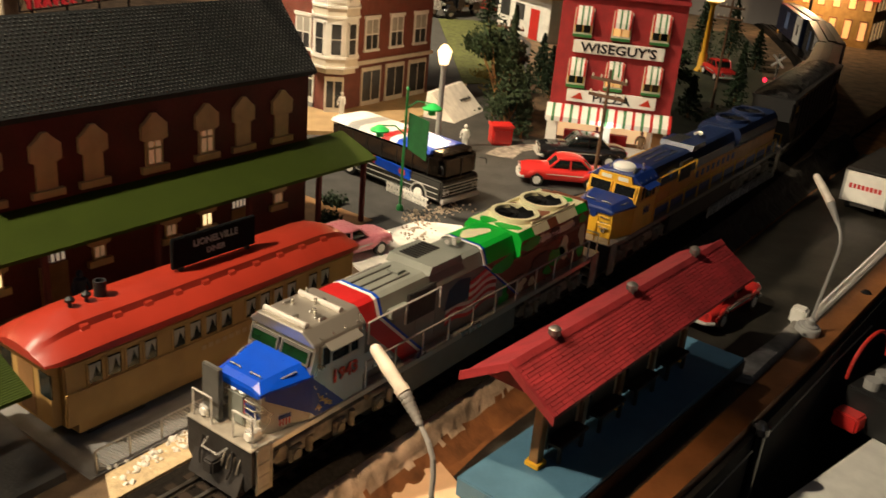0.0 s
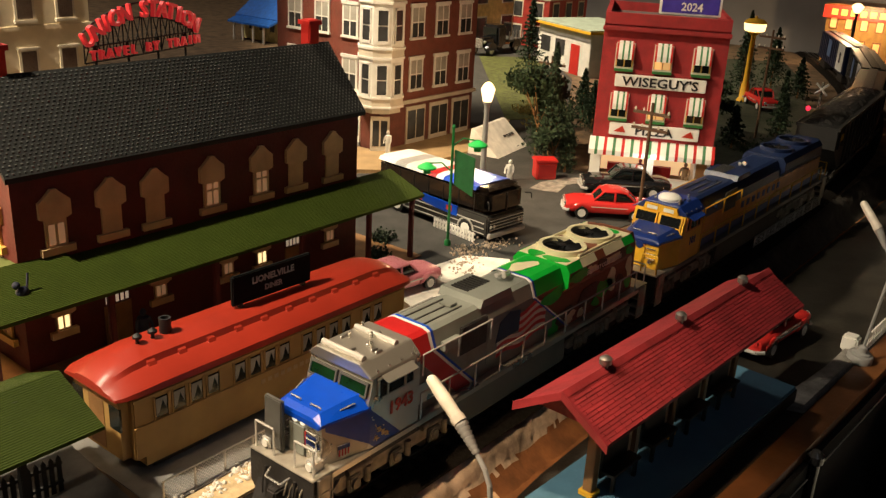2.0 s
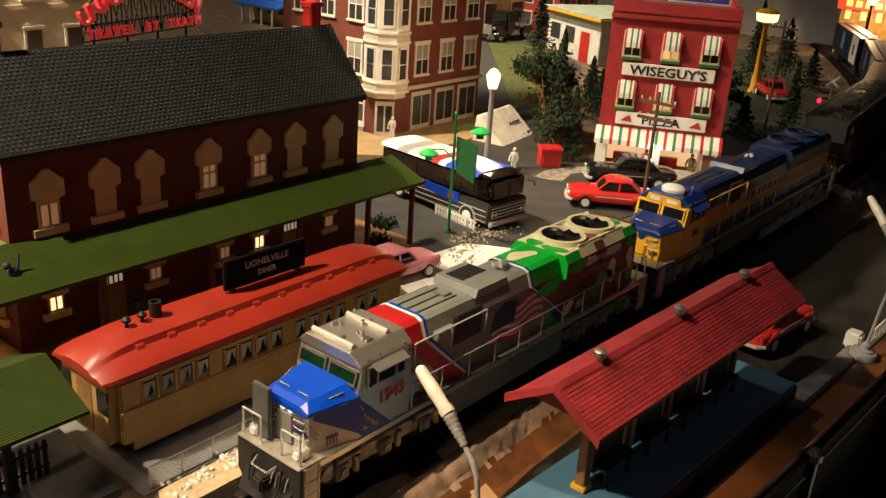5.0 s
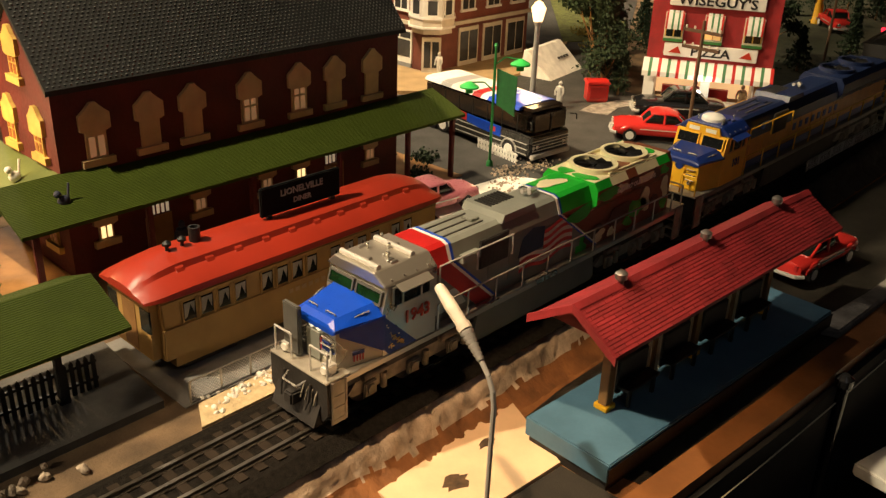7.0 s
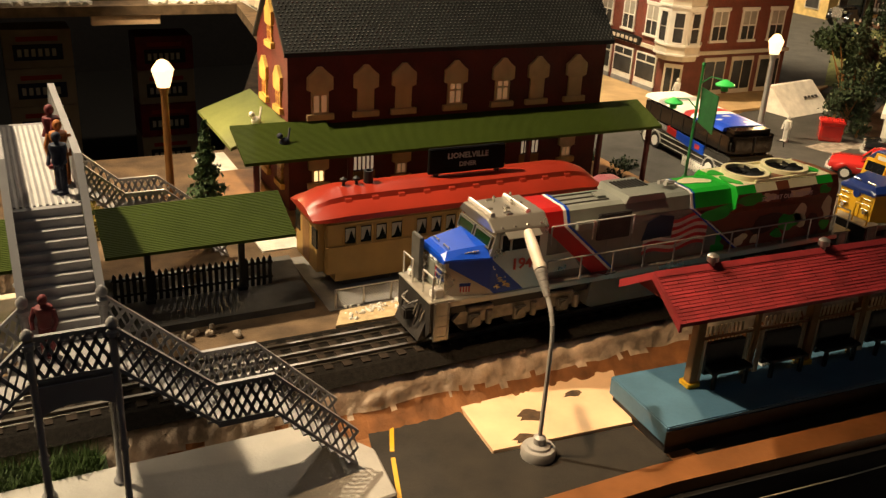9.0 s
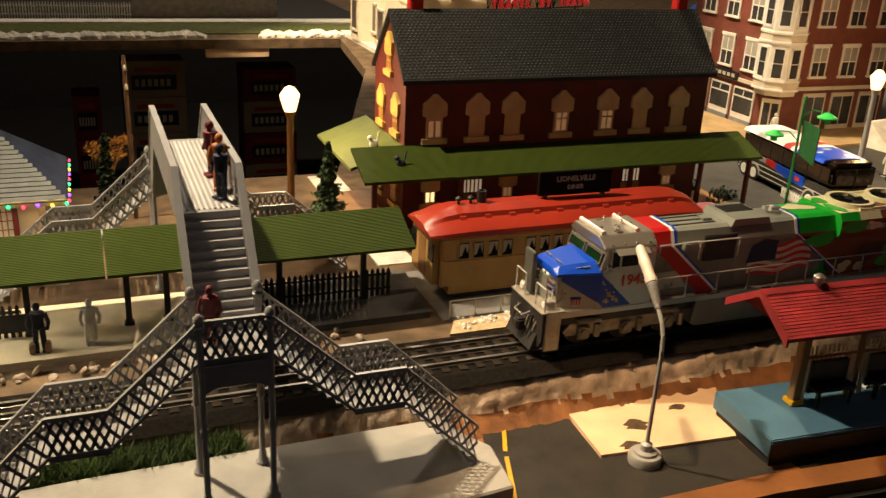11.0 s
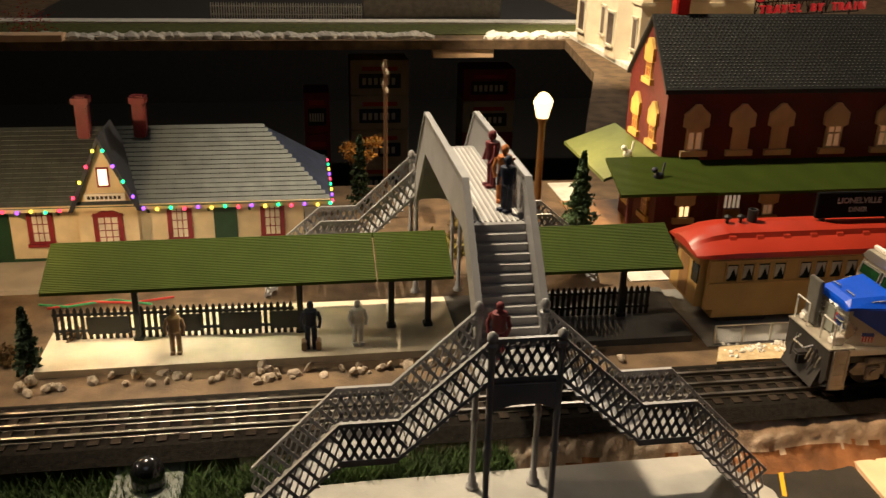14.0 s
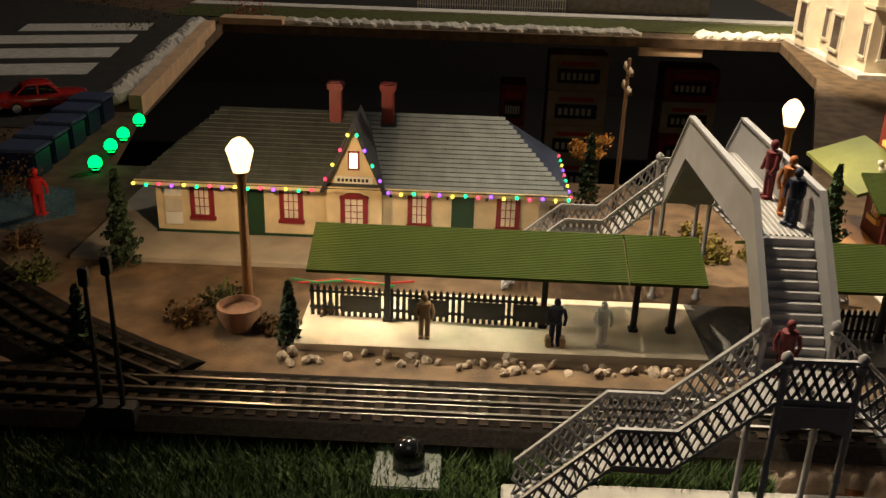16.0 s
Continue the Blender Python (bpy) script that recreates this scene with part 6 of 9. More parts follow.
def corner_building():
    x0, y0 = 24.5, 22.0
    root = thing("corner_building", (x0, y0, GROUND), "russet brick corner building with white bay windows and shop fronts", "building")
    H = 6.3
    part("wall", bx(0, 5.6, 0, 5.5, 1.75, H), "oldbrick", root)
    bm = bx(0.02, 5.6, 0.02, 5.5, 0, 1.75)
    part("shop_floor", bm, mat("dark_shop_wall", (0.16, 0.05, 0.035), 0.6), root)
    part("string_course", bx(-0.08, 5.7, -0.08, 5.6, 1.68, 1.82), "stone", root)
    part("roof", bx(0.1, 5.5, 0.1, 5.4, H, H + 0.05), "asphalt", root)
    bm = bx(-0.25, 5.85, -0.25, 5.75, H - 0.05, H + 0.1)
    box(bm, -0.15, 5.75, -0.15, 5.65, H - 0.3, H - 0.05)
    part("cornice", bm, "palegreen", root, "pale green moulded cornice")

    def sash(turn, w=0.62, h=1.05):
        f = part("window", bx(-w / 2 - 0.08, w / 2 + 0.08, -0.05, 0.02, -h / 2 - 0.06, h / 2 + 0.14), "white", root, "", False, turn.copy())
        part("lintel", bx(-w / 2 - 0.12, w / 2 + 0.12, -0.08, 0.0, h / 2 + 0.04, h / 2 + 0.16), "white", f, "", False, turn.copy())
        part("sill", bx(-w / 2 - 0.12, w / 2 + 0.12, -0.1, 0.0, -h / 2 - 0.1, -h / 2 - 0.02), "white", f, "", False, turn.copy())
        for a in ((-w / 2, -0.03), (0.03, w / 2)):
            for b in ((-h / 2, -0.02), (0.03, h / 2)):
                part("pane", bx(*a, -0.06, -0.04, *b), "blindpane" if b[0] > 0 else "shopglass", f, "", False, turn.copy())

    W = to_west(0, 0, 0)
    for z in (2.75, 4.65):
        for k in range(3):
            sash(W @ Matrix.Translation((-1.55 - k * 1.45, 0, z)))
        for k in range(3):
            sash(Matrix.Translation((1.9 + k * 1.45, 0, z)))
    # ground floor: shop windows between piers
    for k in range(3):
        t = W @ Matrix.Translation((-1.6 - k * 1.45, 0, 0.85))
        f = part("shop_window", bx(-0.62, 0.62, -0.04, 0.02, -0.6, 0.62), "white", root, "", False, t.copy())
        part("pane", bx(-0.55, 0.55, -0.055, -0.035, -0.38, 0.25), "shopglass", f, "", False, t.copy())
        part("transom_pane", bx(-0.55, -0.03, -0.055, -0.035, 0.32, 0.56), "shopglass", f, "", False, t.copy())
        part("transom_pane", bx(0.03, 0.55, -0.055, -0.035, 0.32, 0.56), "shopglass", f, "", False, t.copy())
        part("kickboard", bx(-0.62, 0.62, -0.07, 0.0, -0.82, -0.6), mat("grey_kickboard", (0.3, 0.3, 0.3), 0.6), f, "", False, t.copy())
    t = W @ Matrix.Translation((-3.3, -0.09, 1.86))
    sg = part("sign", bxr(0.02, -1.5, 1.3, -0.06, 0.04, -0.16, 0.16), "blackmat", root, "black fascia sign with pale lettering", False, t.copy())
    for k in range(9):
        part("lettering_bar", bx(-1.3 + k * 0.28, -1.12 + k * 0.28, -0.07, -0.06, -0.07, 0.07), "stone", sg, "", False, t.copy())
    for k in range(3):
        t = Matrix.Translation((2.0 + k * 1.4, 0, 0.8))
        f = part("shop_window", bx(-0.55, 0.55, -0.04, 0.02, -0.7, 0.75), "stone", root, "", False, t.copy())
        part("pane", bx(-0.48, -0.03, -0.055, -0.035, -0.5, 0.6), "shopglass", f, "", False, t.copy())
        part("pane", bx(0.03, 0.48, -0.055, -0.035, -0.5, 0.6), "shopglass", f, "", False, t.copy())
    # corner bay: a half octagon through two storeys
    r = 0.86
    oct_pts = [(r * math.cos(radians(a)) + 0.3, r * math.sin(radians(a)) + 0.3) for a in range(22, 382, 45)]

    def ring(k, z0, z1, m, name, label=""):
        bm = bmesh.new()
        prism(bm, [((x - 0.3) * k + 0.3, (y - 0.3) * k + 0.3) for x, y in oct_pts], "z", z0, z1)
        return part(name, bm, m, root, label)

    bay = ring(1.0, 1.75, H, "white", "bay", "white octagonal corner bay")
    for z in (1.75, 3.5, 5.42):
        ring(1.07, z, z + 0.08, "white", "bay_moulding")
        ring(1.07, z + 0.34, z + 0.42, "white", "bay_moulding")
        ring(1.02, z + 0.08, z + 0.34, "stone", "bay_band")
    ring(0.92, 1.55, 1.75, "stone", "bay_corbel")
    for a in (180, 225, 270):
        for z in (2.75, 4.65):
            t = Matrix.Translation((0.3, 0.3, z)) @ Matrix.Rotation(radians(a + 90), 4, "Z") @ Matrix.Translation((0, -r * 0.924, 0))
            w = 0.17
            part("pane", bx(-w, w, -0.02, 0.01, -0.5, 0.0), "shopglass", bay, "", False, t.copy())
            part("pane", bx(-w, w, -0.02, 0.01, 0.04, 0.55), "shopglass", bay, "", False, t.copy())
            for b in ((-w - 0.05, -w, -0.55, 0.6), (w, w + 0.05, -0.55, 0.6), (-w - 0.05, w + 0.05, 0.55, 0.62), (-w - 0.05, w + 0.05, -0.6, -0.5)):
                part("sash_frame", bx(b[0], b[1], -0.04, 0.0, b[2], b[3]), "white", bay, "", False, t.copy())
    t = Matrix.Translation((0.3, 0.3, 0)) @ Matrix.Rotation(radians(315), 4, "Z")
    d = part("corner_door", bx(-0.35, 0.35, -0.5, -0.44, 0.05, 1.4), "stone", root, "", False, t.copy())
    part("pane", bx(-0.27, -0.03, -0.515, -0.495, 0.3, 1.25), "shopglass", d, "", False, t.copy())
    part("pane", bx(0.03, 0.27, -0.515, -0.495, 0.3, 1.25), "shopglass", d, "", False, t.copy())


corner_building()


def block_building(name, at, size, m, label, rows, cols, trim="stone", winm="shopglass"):
    """A plain town house: walls, cornice, windows with frames on the two sides that show."""
    root = thing(name, (at[0], at[1], GROUND), label, "building")
    w, d, h = size
    wall = part("wall", bx(0, w, 0, d, 0, h), m, root)
    part("roof", bx(-0.12, w + 0.12, -0.12, d + 0.12, h, h + 0.14), trim, root)
    for face, span in (("x", d), ("y", w)):
        for r in range(rows):
            for k in range(cols):
                c2 = (k + 0.5) * span / cols
                z = (r + 0.55) * h / rows
                t = (to_west(0, c2, z) if face == "x" else Matrix.Translation((c2, 0, z)))
                ww, hh = span / cols * 0.2, h / rows * 0.3
                f = part("window", bx(-ww - 0.07, ww + 0.07, -0.04, 0.02, -hh - 0.07, hh + 0.1), trim, wall, "", False, t.copy())
                part("pane", bx(-ww, ww, -0.055, -0.035, -hh, hh), winm, f, "", False, t.copy())
    return root


M["palecream"] = mat("pale_cream_wall", (0.72, 0.62, 0.45), 0.7, 0, 0.12, 30, 0.1)


def cream_building():
    root = thing("cream_building", (15.2, 37.5, GROUND), "tall pale cream stone building with bays beside the open pit", "building")
    w, d, h = 7.3, 10.2, 9.5
    part("base", bx(-0.5, w + 0.3, -0.6, d + 0.4, 0, 0.22), "plaster", root, "white plaster snow plinth")
    wall = part("wall", bx(0, w, 0, d, 0.2, h), "palecream", root)
    part("cornice", bxr(0.03, -0.25, w + 0.25, -0.25, d + 0.25, h, h + 0.25), "palecream", root)
    for z in (3.0, 5.9):
        part("string_course", bx(-0.09, w + 0.09, -0.09, d + 0.09, z, z + 0.16), "palecream", root)
    def opening(t, ww, hh, holder):
        f = part("window", bx(-ww - 0.1, ww + 0.1, -0.05, 0.02, -hh - 0.06, hh + 0.1), "stone", holder, "", False, t.copy())
        part("pane", bx(-ww, ww, -0.06, -0.04, -hh, hh), "dimpane", f, "", False, t.copy())
        part("sill", bx(-ww - 0.16, ww + 0.16, -0.14, 0.0, -hh - 0.16, -hh - 0.05), "stone", f, "", False, t.copy())
        part("head", bx(-ww - 0.16, ww + 0.16, -0.11, 0.0, hh + 0.06, hh + 0.16), "stone", f, "", False, t.copy())
    for yc in (2.4, 7.2):
        bm = bmesh.new()
        prism(bm, [(0.02, yc - 1.25), (-0.6, yc - 0.75), (-0.6, yc + 0.75), (0.02, yc + 1.25)], "z", 0.2, 8.9)
        bay = part("bay", bm, "palecream", root)
        for z in (1.6, 4.4, 7.2):
            opening(to_west(-0.6, yc, z), 0.42, 0.72, bay)
    for y in (0.6, 4.2, 5.4, 9.2):
        for z in (1.6, 4.4, 7.2):
            opening(to_west(0, y, z), 0.24, 0.66, wall)
    for x in (0.9, 2.6, 4.4, 6.2):
        for z in (1.5, 4.4, 7.4):
            opening(Matrix.Translation((x, 0, z)), 0.33, 0.62 if z < 2 else 0.95, wall)
    part("roof", bx(0.1, w - 0.1, 0.1, d - 0.1, h + 0.25, h + 0.3), "asphalt", root)


M["dimpane"] = mat("dull_brown_pane", (0.09, 0.06, 0.045), 0.3)
cream_building()
block_building("tan_building", (48.7, 36.4), (6, 5, 7), mat("tan_wall", (0.72, 0.52, 0.2), 0.7), "tan building at the far end of the street", 3, 2)
block_building("red_building", (54, 33.5), (5, 5, 3.2), mat("dull_red_wall", (0.3, 0.03, 0.02), 0.6), "low red building with pale trim", 2, 3)




def restaurant():
    root = block_building("restaurant", (66.5, 13.0), (6, 6, 3.9), mat("ochre_wall", (0.4, 0.22, 0.05), 0.6), "ochre restaurant with red neon fascia and lit windows", 2, 6, "woodtrim", "windim2")
    part("fascia", bx(-0.3, 0.0, -0.2, 6.2, 3.1, 3.9), glow("red_neon_fascia", (1.0, 0.05, 0.02), 0.3), root, "glowing red fascia sign")
    for k in range(9):
        part("lettering_bar", bx(-0.34, -0.3, 0.3 + k * 0.62, 0.7 + k * 0.62, 3.3, 3.7), glow("yellow_neon_letters", (1.0, 0.5, 0.1), 0.9) if k == 0 else bpy.data.materials["yellow_neon_letters"], root)


restaurant()
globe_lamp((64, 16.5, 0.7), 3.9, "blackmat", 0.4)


def cottage():
    root = thing("cottage", (39.9, 44.6, GROUND), "pale yellow cottage with bright blue roof", "cottage")
    root.scale = (0.72, 0.72, 0.82)
    ym = mat("pale_yellow_wall", (0.8, 0.72, 0.32), 0.6)
    bm = bmesh.new()
    prism(bm, [(0, 0), (5, 0), (5, 2.0), (2.5, 3.5), (0, 2.0)], "y", 0, 5)
    part("wall", bm, ym, root)
    for s in (0, 1):
        bm = bmesh.new()
        pts = [(2.5, 3.65), (-0.5, 1.85), (-0.5, 1.7), (2.5, 3.5)] if s == 0 else [(2.5, 3.65), (5.5, 1.85), (5.5, 1.7), (2.5, 3.5)]
        prism(bm, pts, "y", -0.4, 5.4)
        part("roof", bm, "blueroof", root)
    bm = bmesh.new()
    prism(bm, [(-1.6, 1.45), (0, 1.95), (0, 1.8), (-1.6, 1.3)], "y", -0.3, 5.2)
    part("porch_roof", bm, "blueroof", root)
    for y in (0.6, 2.0, 3.4, 4.6):
        part("post", bx(-1.45, -1.3, y - 0.07, y + 0.07, 0, 1.35), "white", root)
    for k in range(3):
        t = to_west(0, 1.0 + k * 1.4, 1.2)
        part("window", bx(-0.3, 0.3, -0.04, 0.0, -0.4, 0.4), "shopglass", root, "", False, t.copy())
        t = Matrix.Translation((1.0 + k * 1.5, 0, 1.3))
        part("window", bx(-0.3, 0.3, -0.04, 0.0, -0.5, 0.5), "shopglass", root, "", False, t.copy())


M["blueroof"] = mat("blue_roof", (0.02, 0.12, 0.5), 0.5)
cottage()


def gas_station():
    root = thing("gas_station", (46, 25.6, GROUND), "white boarded service station with yellow eaves and red doors", "gas station", rot=-26)
    wall = part("wall", bx(0, 4.2, 0, 5.6, 0, 2.6), "white", root)
    for k in range(12):
        part("board", bx(-0.03, 0.0, 0, 5.6, 0.1 + k * 0.21, 0.26 + k * 0.21), "white", wall)
        part("board", bx(0, 4.2, -0.03, 0.0, 0.1 + k * 0.21, 0.26 + k * 0.21), "white", wall)
    part("roof", bx(-0.3, 4.5, -0.3, 5.9, 2.6, 2.7), "palegreen", root)
    part("eave_board", bx(-0.36, 4.56, -0.36, 5.96, 2.48, 2.62), "yellow", root)
    part("door", bx(-0.06, -0.02, 1.0, 1.9, 0, 1.7), "red", root)
    for y in (2.6, 4.2):
        part("window", bx(-0.06, -0.02, y, y + 1.0, 0.9, 1.8), "shopglass", root)


gas_station()


def arch_sign():
    """Red channel letters on an arched lattice, standing behind the station roof."""
    root = thing("arch_sign", (12.38, 18.3, GROUND), "red lettered arch sign reading UNION STATION on black lattice", "sign", rot=16)
    zc = 6.2 - GROUND
    R, drop = 3.65, -3.02
    frame_bm = bmesh.new()
    arc = [(R * math.sin(radians(a)), zc + drop + R * math.cos(radians(a))) for a in range(-30, 31, 5)]
    for o in (-0.16, 0.16):
        for (xa, za), (xb, zb) in zip(arc, arc[1:]):
            rod(frame_bm, (xa, 0.06, za + o), (xb, 0.06, zb + o), 0.022, 6)
    for k, (xa, za) in enumerate(arc):
        rod(frame_bm, (xa, 0.06, za + 0.16), (xa, 0.06, zc - 0.35), 0.018, 6)
        if k + 1 < len(arc):
            rod(frame_bm, (xa, 0.06, za), (arc[k + 1][0], 0.06, zc - 0.35), 0.014, 6)
            rod(frame_bm, (arc[k + 1][0], 0.06, arc[k + 1][1]), (xa, 0.06, zc - 0.35), 0.014, 6)
    for z in (zc - 0.35, zc - 0.02):
        rod(frame_bm, (-1.8, 0.06, z), (1.8, 0.06, z), 0.02, 6)
    part("lattice", frame_bm, "blackmat", root)
    for x in (-1.5, -0.5, 0.5, 1.5):
        bm = bmesh.new()
        rod(bm, (x, 0.06, 0), (x, 0.06, zc), 0.03, 6)
        part("post", bm, "blackmat", root)
    words = "UNION STATION"
    for k, ch in enumerate(words):
        if ch == " ":
            continue
        a = radians(-29 + 58 * k / (len(words) - 1))
        bm = text_bm(ch, 0.5, 0.05)
        bm.transform(Matrix.Translation((R * math.sin(a), -0.03, zc + drop + R * math.cos(a))) @ Matrix.Rotation(-(-a), 4, "Y") @ Matrix.Rotation(radians(90), 4, "X"))
        part("letter", bm, "signred", root, "red channel letter")
    words = "TRAVEL BY TRAIN"
    for k, ch in enumerate(words):
        if ch == " ":
            continue
        bm = text_bm(ch, 0.28, 0.04)
        bm.transform(Matrix.Translation((-1.66 + 3.5 * k / (len(words) - 1), -0.03, zc - 0.2)) @ Matrix.Rotation(radians(90), 4, "X"))
        part("letter", bm, "signred", root, "small red letter")


# Red letters with a faint glow added to keep them bright.
M["signred"] = mat("glowing_sign_red", (0.7, 0.03, 0.03), 0.4, 0, 0.05, 60, 0, 400, 0.35)
arch_sign()


# ---- vehicles ----
def wheel(parent, x, y, r, w, m="blackmat"):
    bm = bmesh.new()
    rod(bm, (x, y - w / 2, r), (x, y + w / 2, r), r, 16)
    t = part("tyre", bm, m, parent)
    bm = bmesh.new()
    rod(bm, (x, y - w / 2 - 0.012, r), (x, y + w / 2 + 0.012, r), r * 0.62, 14)
    part("hubcap", bm, "white", t)


def loft(bm, rings, n=20, power=2.6):
    """A closed skin through rounded cross-sections: (x, half width, low z, high z)."""
    out = []
    for x, hw, z0, z1 in rings:
        row = []
        for k in range(n):
            a = math.tau * k / n
            c, d = math.cos(a), math.sin(a)
            c, d = math.copysign(abs(c) ** (2 / power), c), math.copysign(abs(d) ** (2 / power), d)
            row.append(bm.verts.new((x, hw * c, (z0 + z1) / 2 + (z1 - z0) / 2 * d)))
        out.append(row)
    for r0, r1 in zip(out, out[1:]):
        for k in range(n):
            bm.faces.new((r0[k], r0[(k + 1) % n], r1[(k + 1) % n], r1[k]))
    bm.faces.new(out[0][::-1]), bm.faces.new(out[-1])


def car(at, rot, m, label, top=None, length=2.3):
    """A rounded fifties saloon: body with swelling wings, domed cabin, chrome and whitewall wheels. It faces -x."""
    root = thing("car", at, label, "car", "model cars", rot=rot)
    L, w = length / 2, length * 0.19
    g = length / 2.3
    bm = bmesh.new()
    loft(bm, [(-L, w * 0.72, 0.2 * g, 0.36 * g), (-L * 0.97, w * 0.92, 0.15 * g, 0.44 * g), (-L * 0.8, w, 0.12 * g, 0.49 * g), (-L * 0.4, w, 0.12 * g, 0.51 * g), (0, w * 0.98, 0.12 * g, 0.5 * g), (L * 0.45, w, 0.12 * g, 0.5 * g), (L * 0.8, w, 0.13 * g, 0.5 * g), (L * 0.96, w * 0.9, 0.17 * g, 0.46 * g), (L, w * 0.7, 0.22 * g, 0.38 * g)], 24, 3.4)
    part("body", bm, m, root, "", True)
    bm = bmesh.new()
    loft(bm, [(-L * 0.36, w * 0.6, 0.42 * g, 0.5 * g), (-L * 0.24, w * 0.78, 0.42 * g, 0.66 * g), (-L * 0.1, w * 0.8, 0.42 * g, 0.75 * g), (L * 0.25, w * 0.8, 0.42 * g, 0.75 * g), (L * 0.42, w * 0.76, 0.42 * g, 0.66 * g), (L * 0.6, w * 0.6, 0.42 * g, 0.5 * g)], 20, 3.0)
    cab = part("glasshouse", bm, "glassdark", root, "", True)
    bm = bmesh.new()
    loft(bm, [(-L * 0.2, w * 0.6, 0.69 * g, 0.73 * g), (-L * 0.08, w * 0.8, 0.68 * g, 0.785 * g), (L * 0.22, w * 0.8, 0.68 * g, 0.785 * g), (L * 0.4, w * 0.66, 0.66 * g, 0.72 * g)], 20, 3.0)
    part("roof", bm, top or m, root, "", True)
    for s in (-1, 1):
        for (xa, za, wa), (xb, zb, wb) in (((-L * 0.36, 0.48, 0.7), (-L * 0.16, 0.72, 0.74)), ((L * 0.58, 0.48, 0.72), (L * 0.36, 0.7, 0.74)), ((L * 0.1, 0.48, 0.83), (L * 0.1, 0.74, 0.76))):
            bm = bmesh.new()
            rod(bm, (xa, s * w * wa, za * g), (xb, s * w * wb, zb * g), 0.03 * g, 6)
            part("pillar", bm, top or m, cab)
        for x in (-L * 0.62, L * 0.58):
            wheel(root, x, s * w * 0.93, 0.17 * g, 0.12)
            bm = bmesh.new()
            loft(bm, [(x - 0.26 * g, 0.02, 0.2 * g, 0.3 * g), (x - 0.14 * g, 0.05, 0.22 * g, 0.4 * g), (x, 0.06, 0.33 * g, 0.43 * g), (x + 0.16 * g, 0.05, 0.22 * g, 0.4 * g), (x + 0.3 * g, 0.02, 0.2 * g, 0.3 * g)], 10, 2.2)
            bm.transform(Matrix.Translation((0, s * w * 0.98, 0.02)))
            part("wing", bm, m, root, "", True)
        bm = bmesh.new()
        ball(bm, (-L * 0.99, s * w * 0.66, 0.36 * g), 0.07 * g, (0.5, 1, 1), 2)
        part("headlight", bm, "shinysilver", root, "", True)
        part("tail_light", bxr(0.01, L * 0.94, L * 1.0, s * w * 0.68 - 0.04, s * w * 0.68 + 0.04, 0.3 * g, 0.42 * g), "railred", root)
        part("trim_strip", bx(-L * 0.75, L * 0.8, min(s * w * 0.985, s * (w + 0.012)), max(s * w * 0.985, s * (w + 0.012)), 0.33 * g, 0.35 * g), "chrome", root)
    for s in (-1, 1):
        bm = bmesh.new()
        path_rod(bm, [(s * L * 0.9, -w * 1.0, 0.22 * g), (s * (L + 0.03), -w * 0.75, 0.22 * g), (s * (L + 0.06), 0, 0.22 * g), (s * (L + 0.03), w * 0.75, 0.22 * g), (s * L * 0.9, w * 1.0, 0.22 * g)], 0.04 * g, 8)
        part("bumper", bm, "chrome", root, "", True)
    for k in range(4):
        part("grille_bar", bx(-L - 0.025, -L + 0.02, -w * 0.5, w * 0.5, (0.255 + k * 0.03) * g, (0.27 + k * 0.03) * g), "chrome", root)
    return root


M["carred"] = mat("car_red", (0.6, 0.03, 0.025), 0.2, 0, 0.06, 60, 0, 400, coat=0.5)
M["carblack"] = mat("car_black", (0.012, 0.012, 0.013), 0.15, 0, 0.06, 60, 0, 400, coat=0.5)
M["carpink"] = mat("car_pink", (0.62, 0.2, 0.24), 0.3, 0, 0.06, 60, 0, 400, coat=0.3)
GR = GROUND + 0.03
car((24.3, 12.35, GR), -55, "carred", "glossy red fifties saloon parked on the lot", None, 2.7)
car((26.8, 13.1, GR), -52, "carblack", "glossy black saloon parked before the pizza shop", None, 2.9)
car((15.25, 13.05, GROUND + 0.05), 172, "carpink", "pink fifties saloon beside the diner", None, 2.3)
car((20.4, 5.85, 0.12), 174, "carred", "glossy red saloon beyond the platform shelter", None, 2.7)


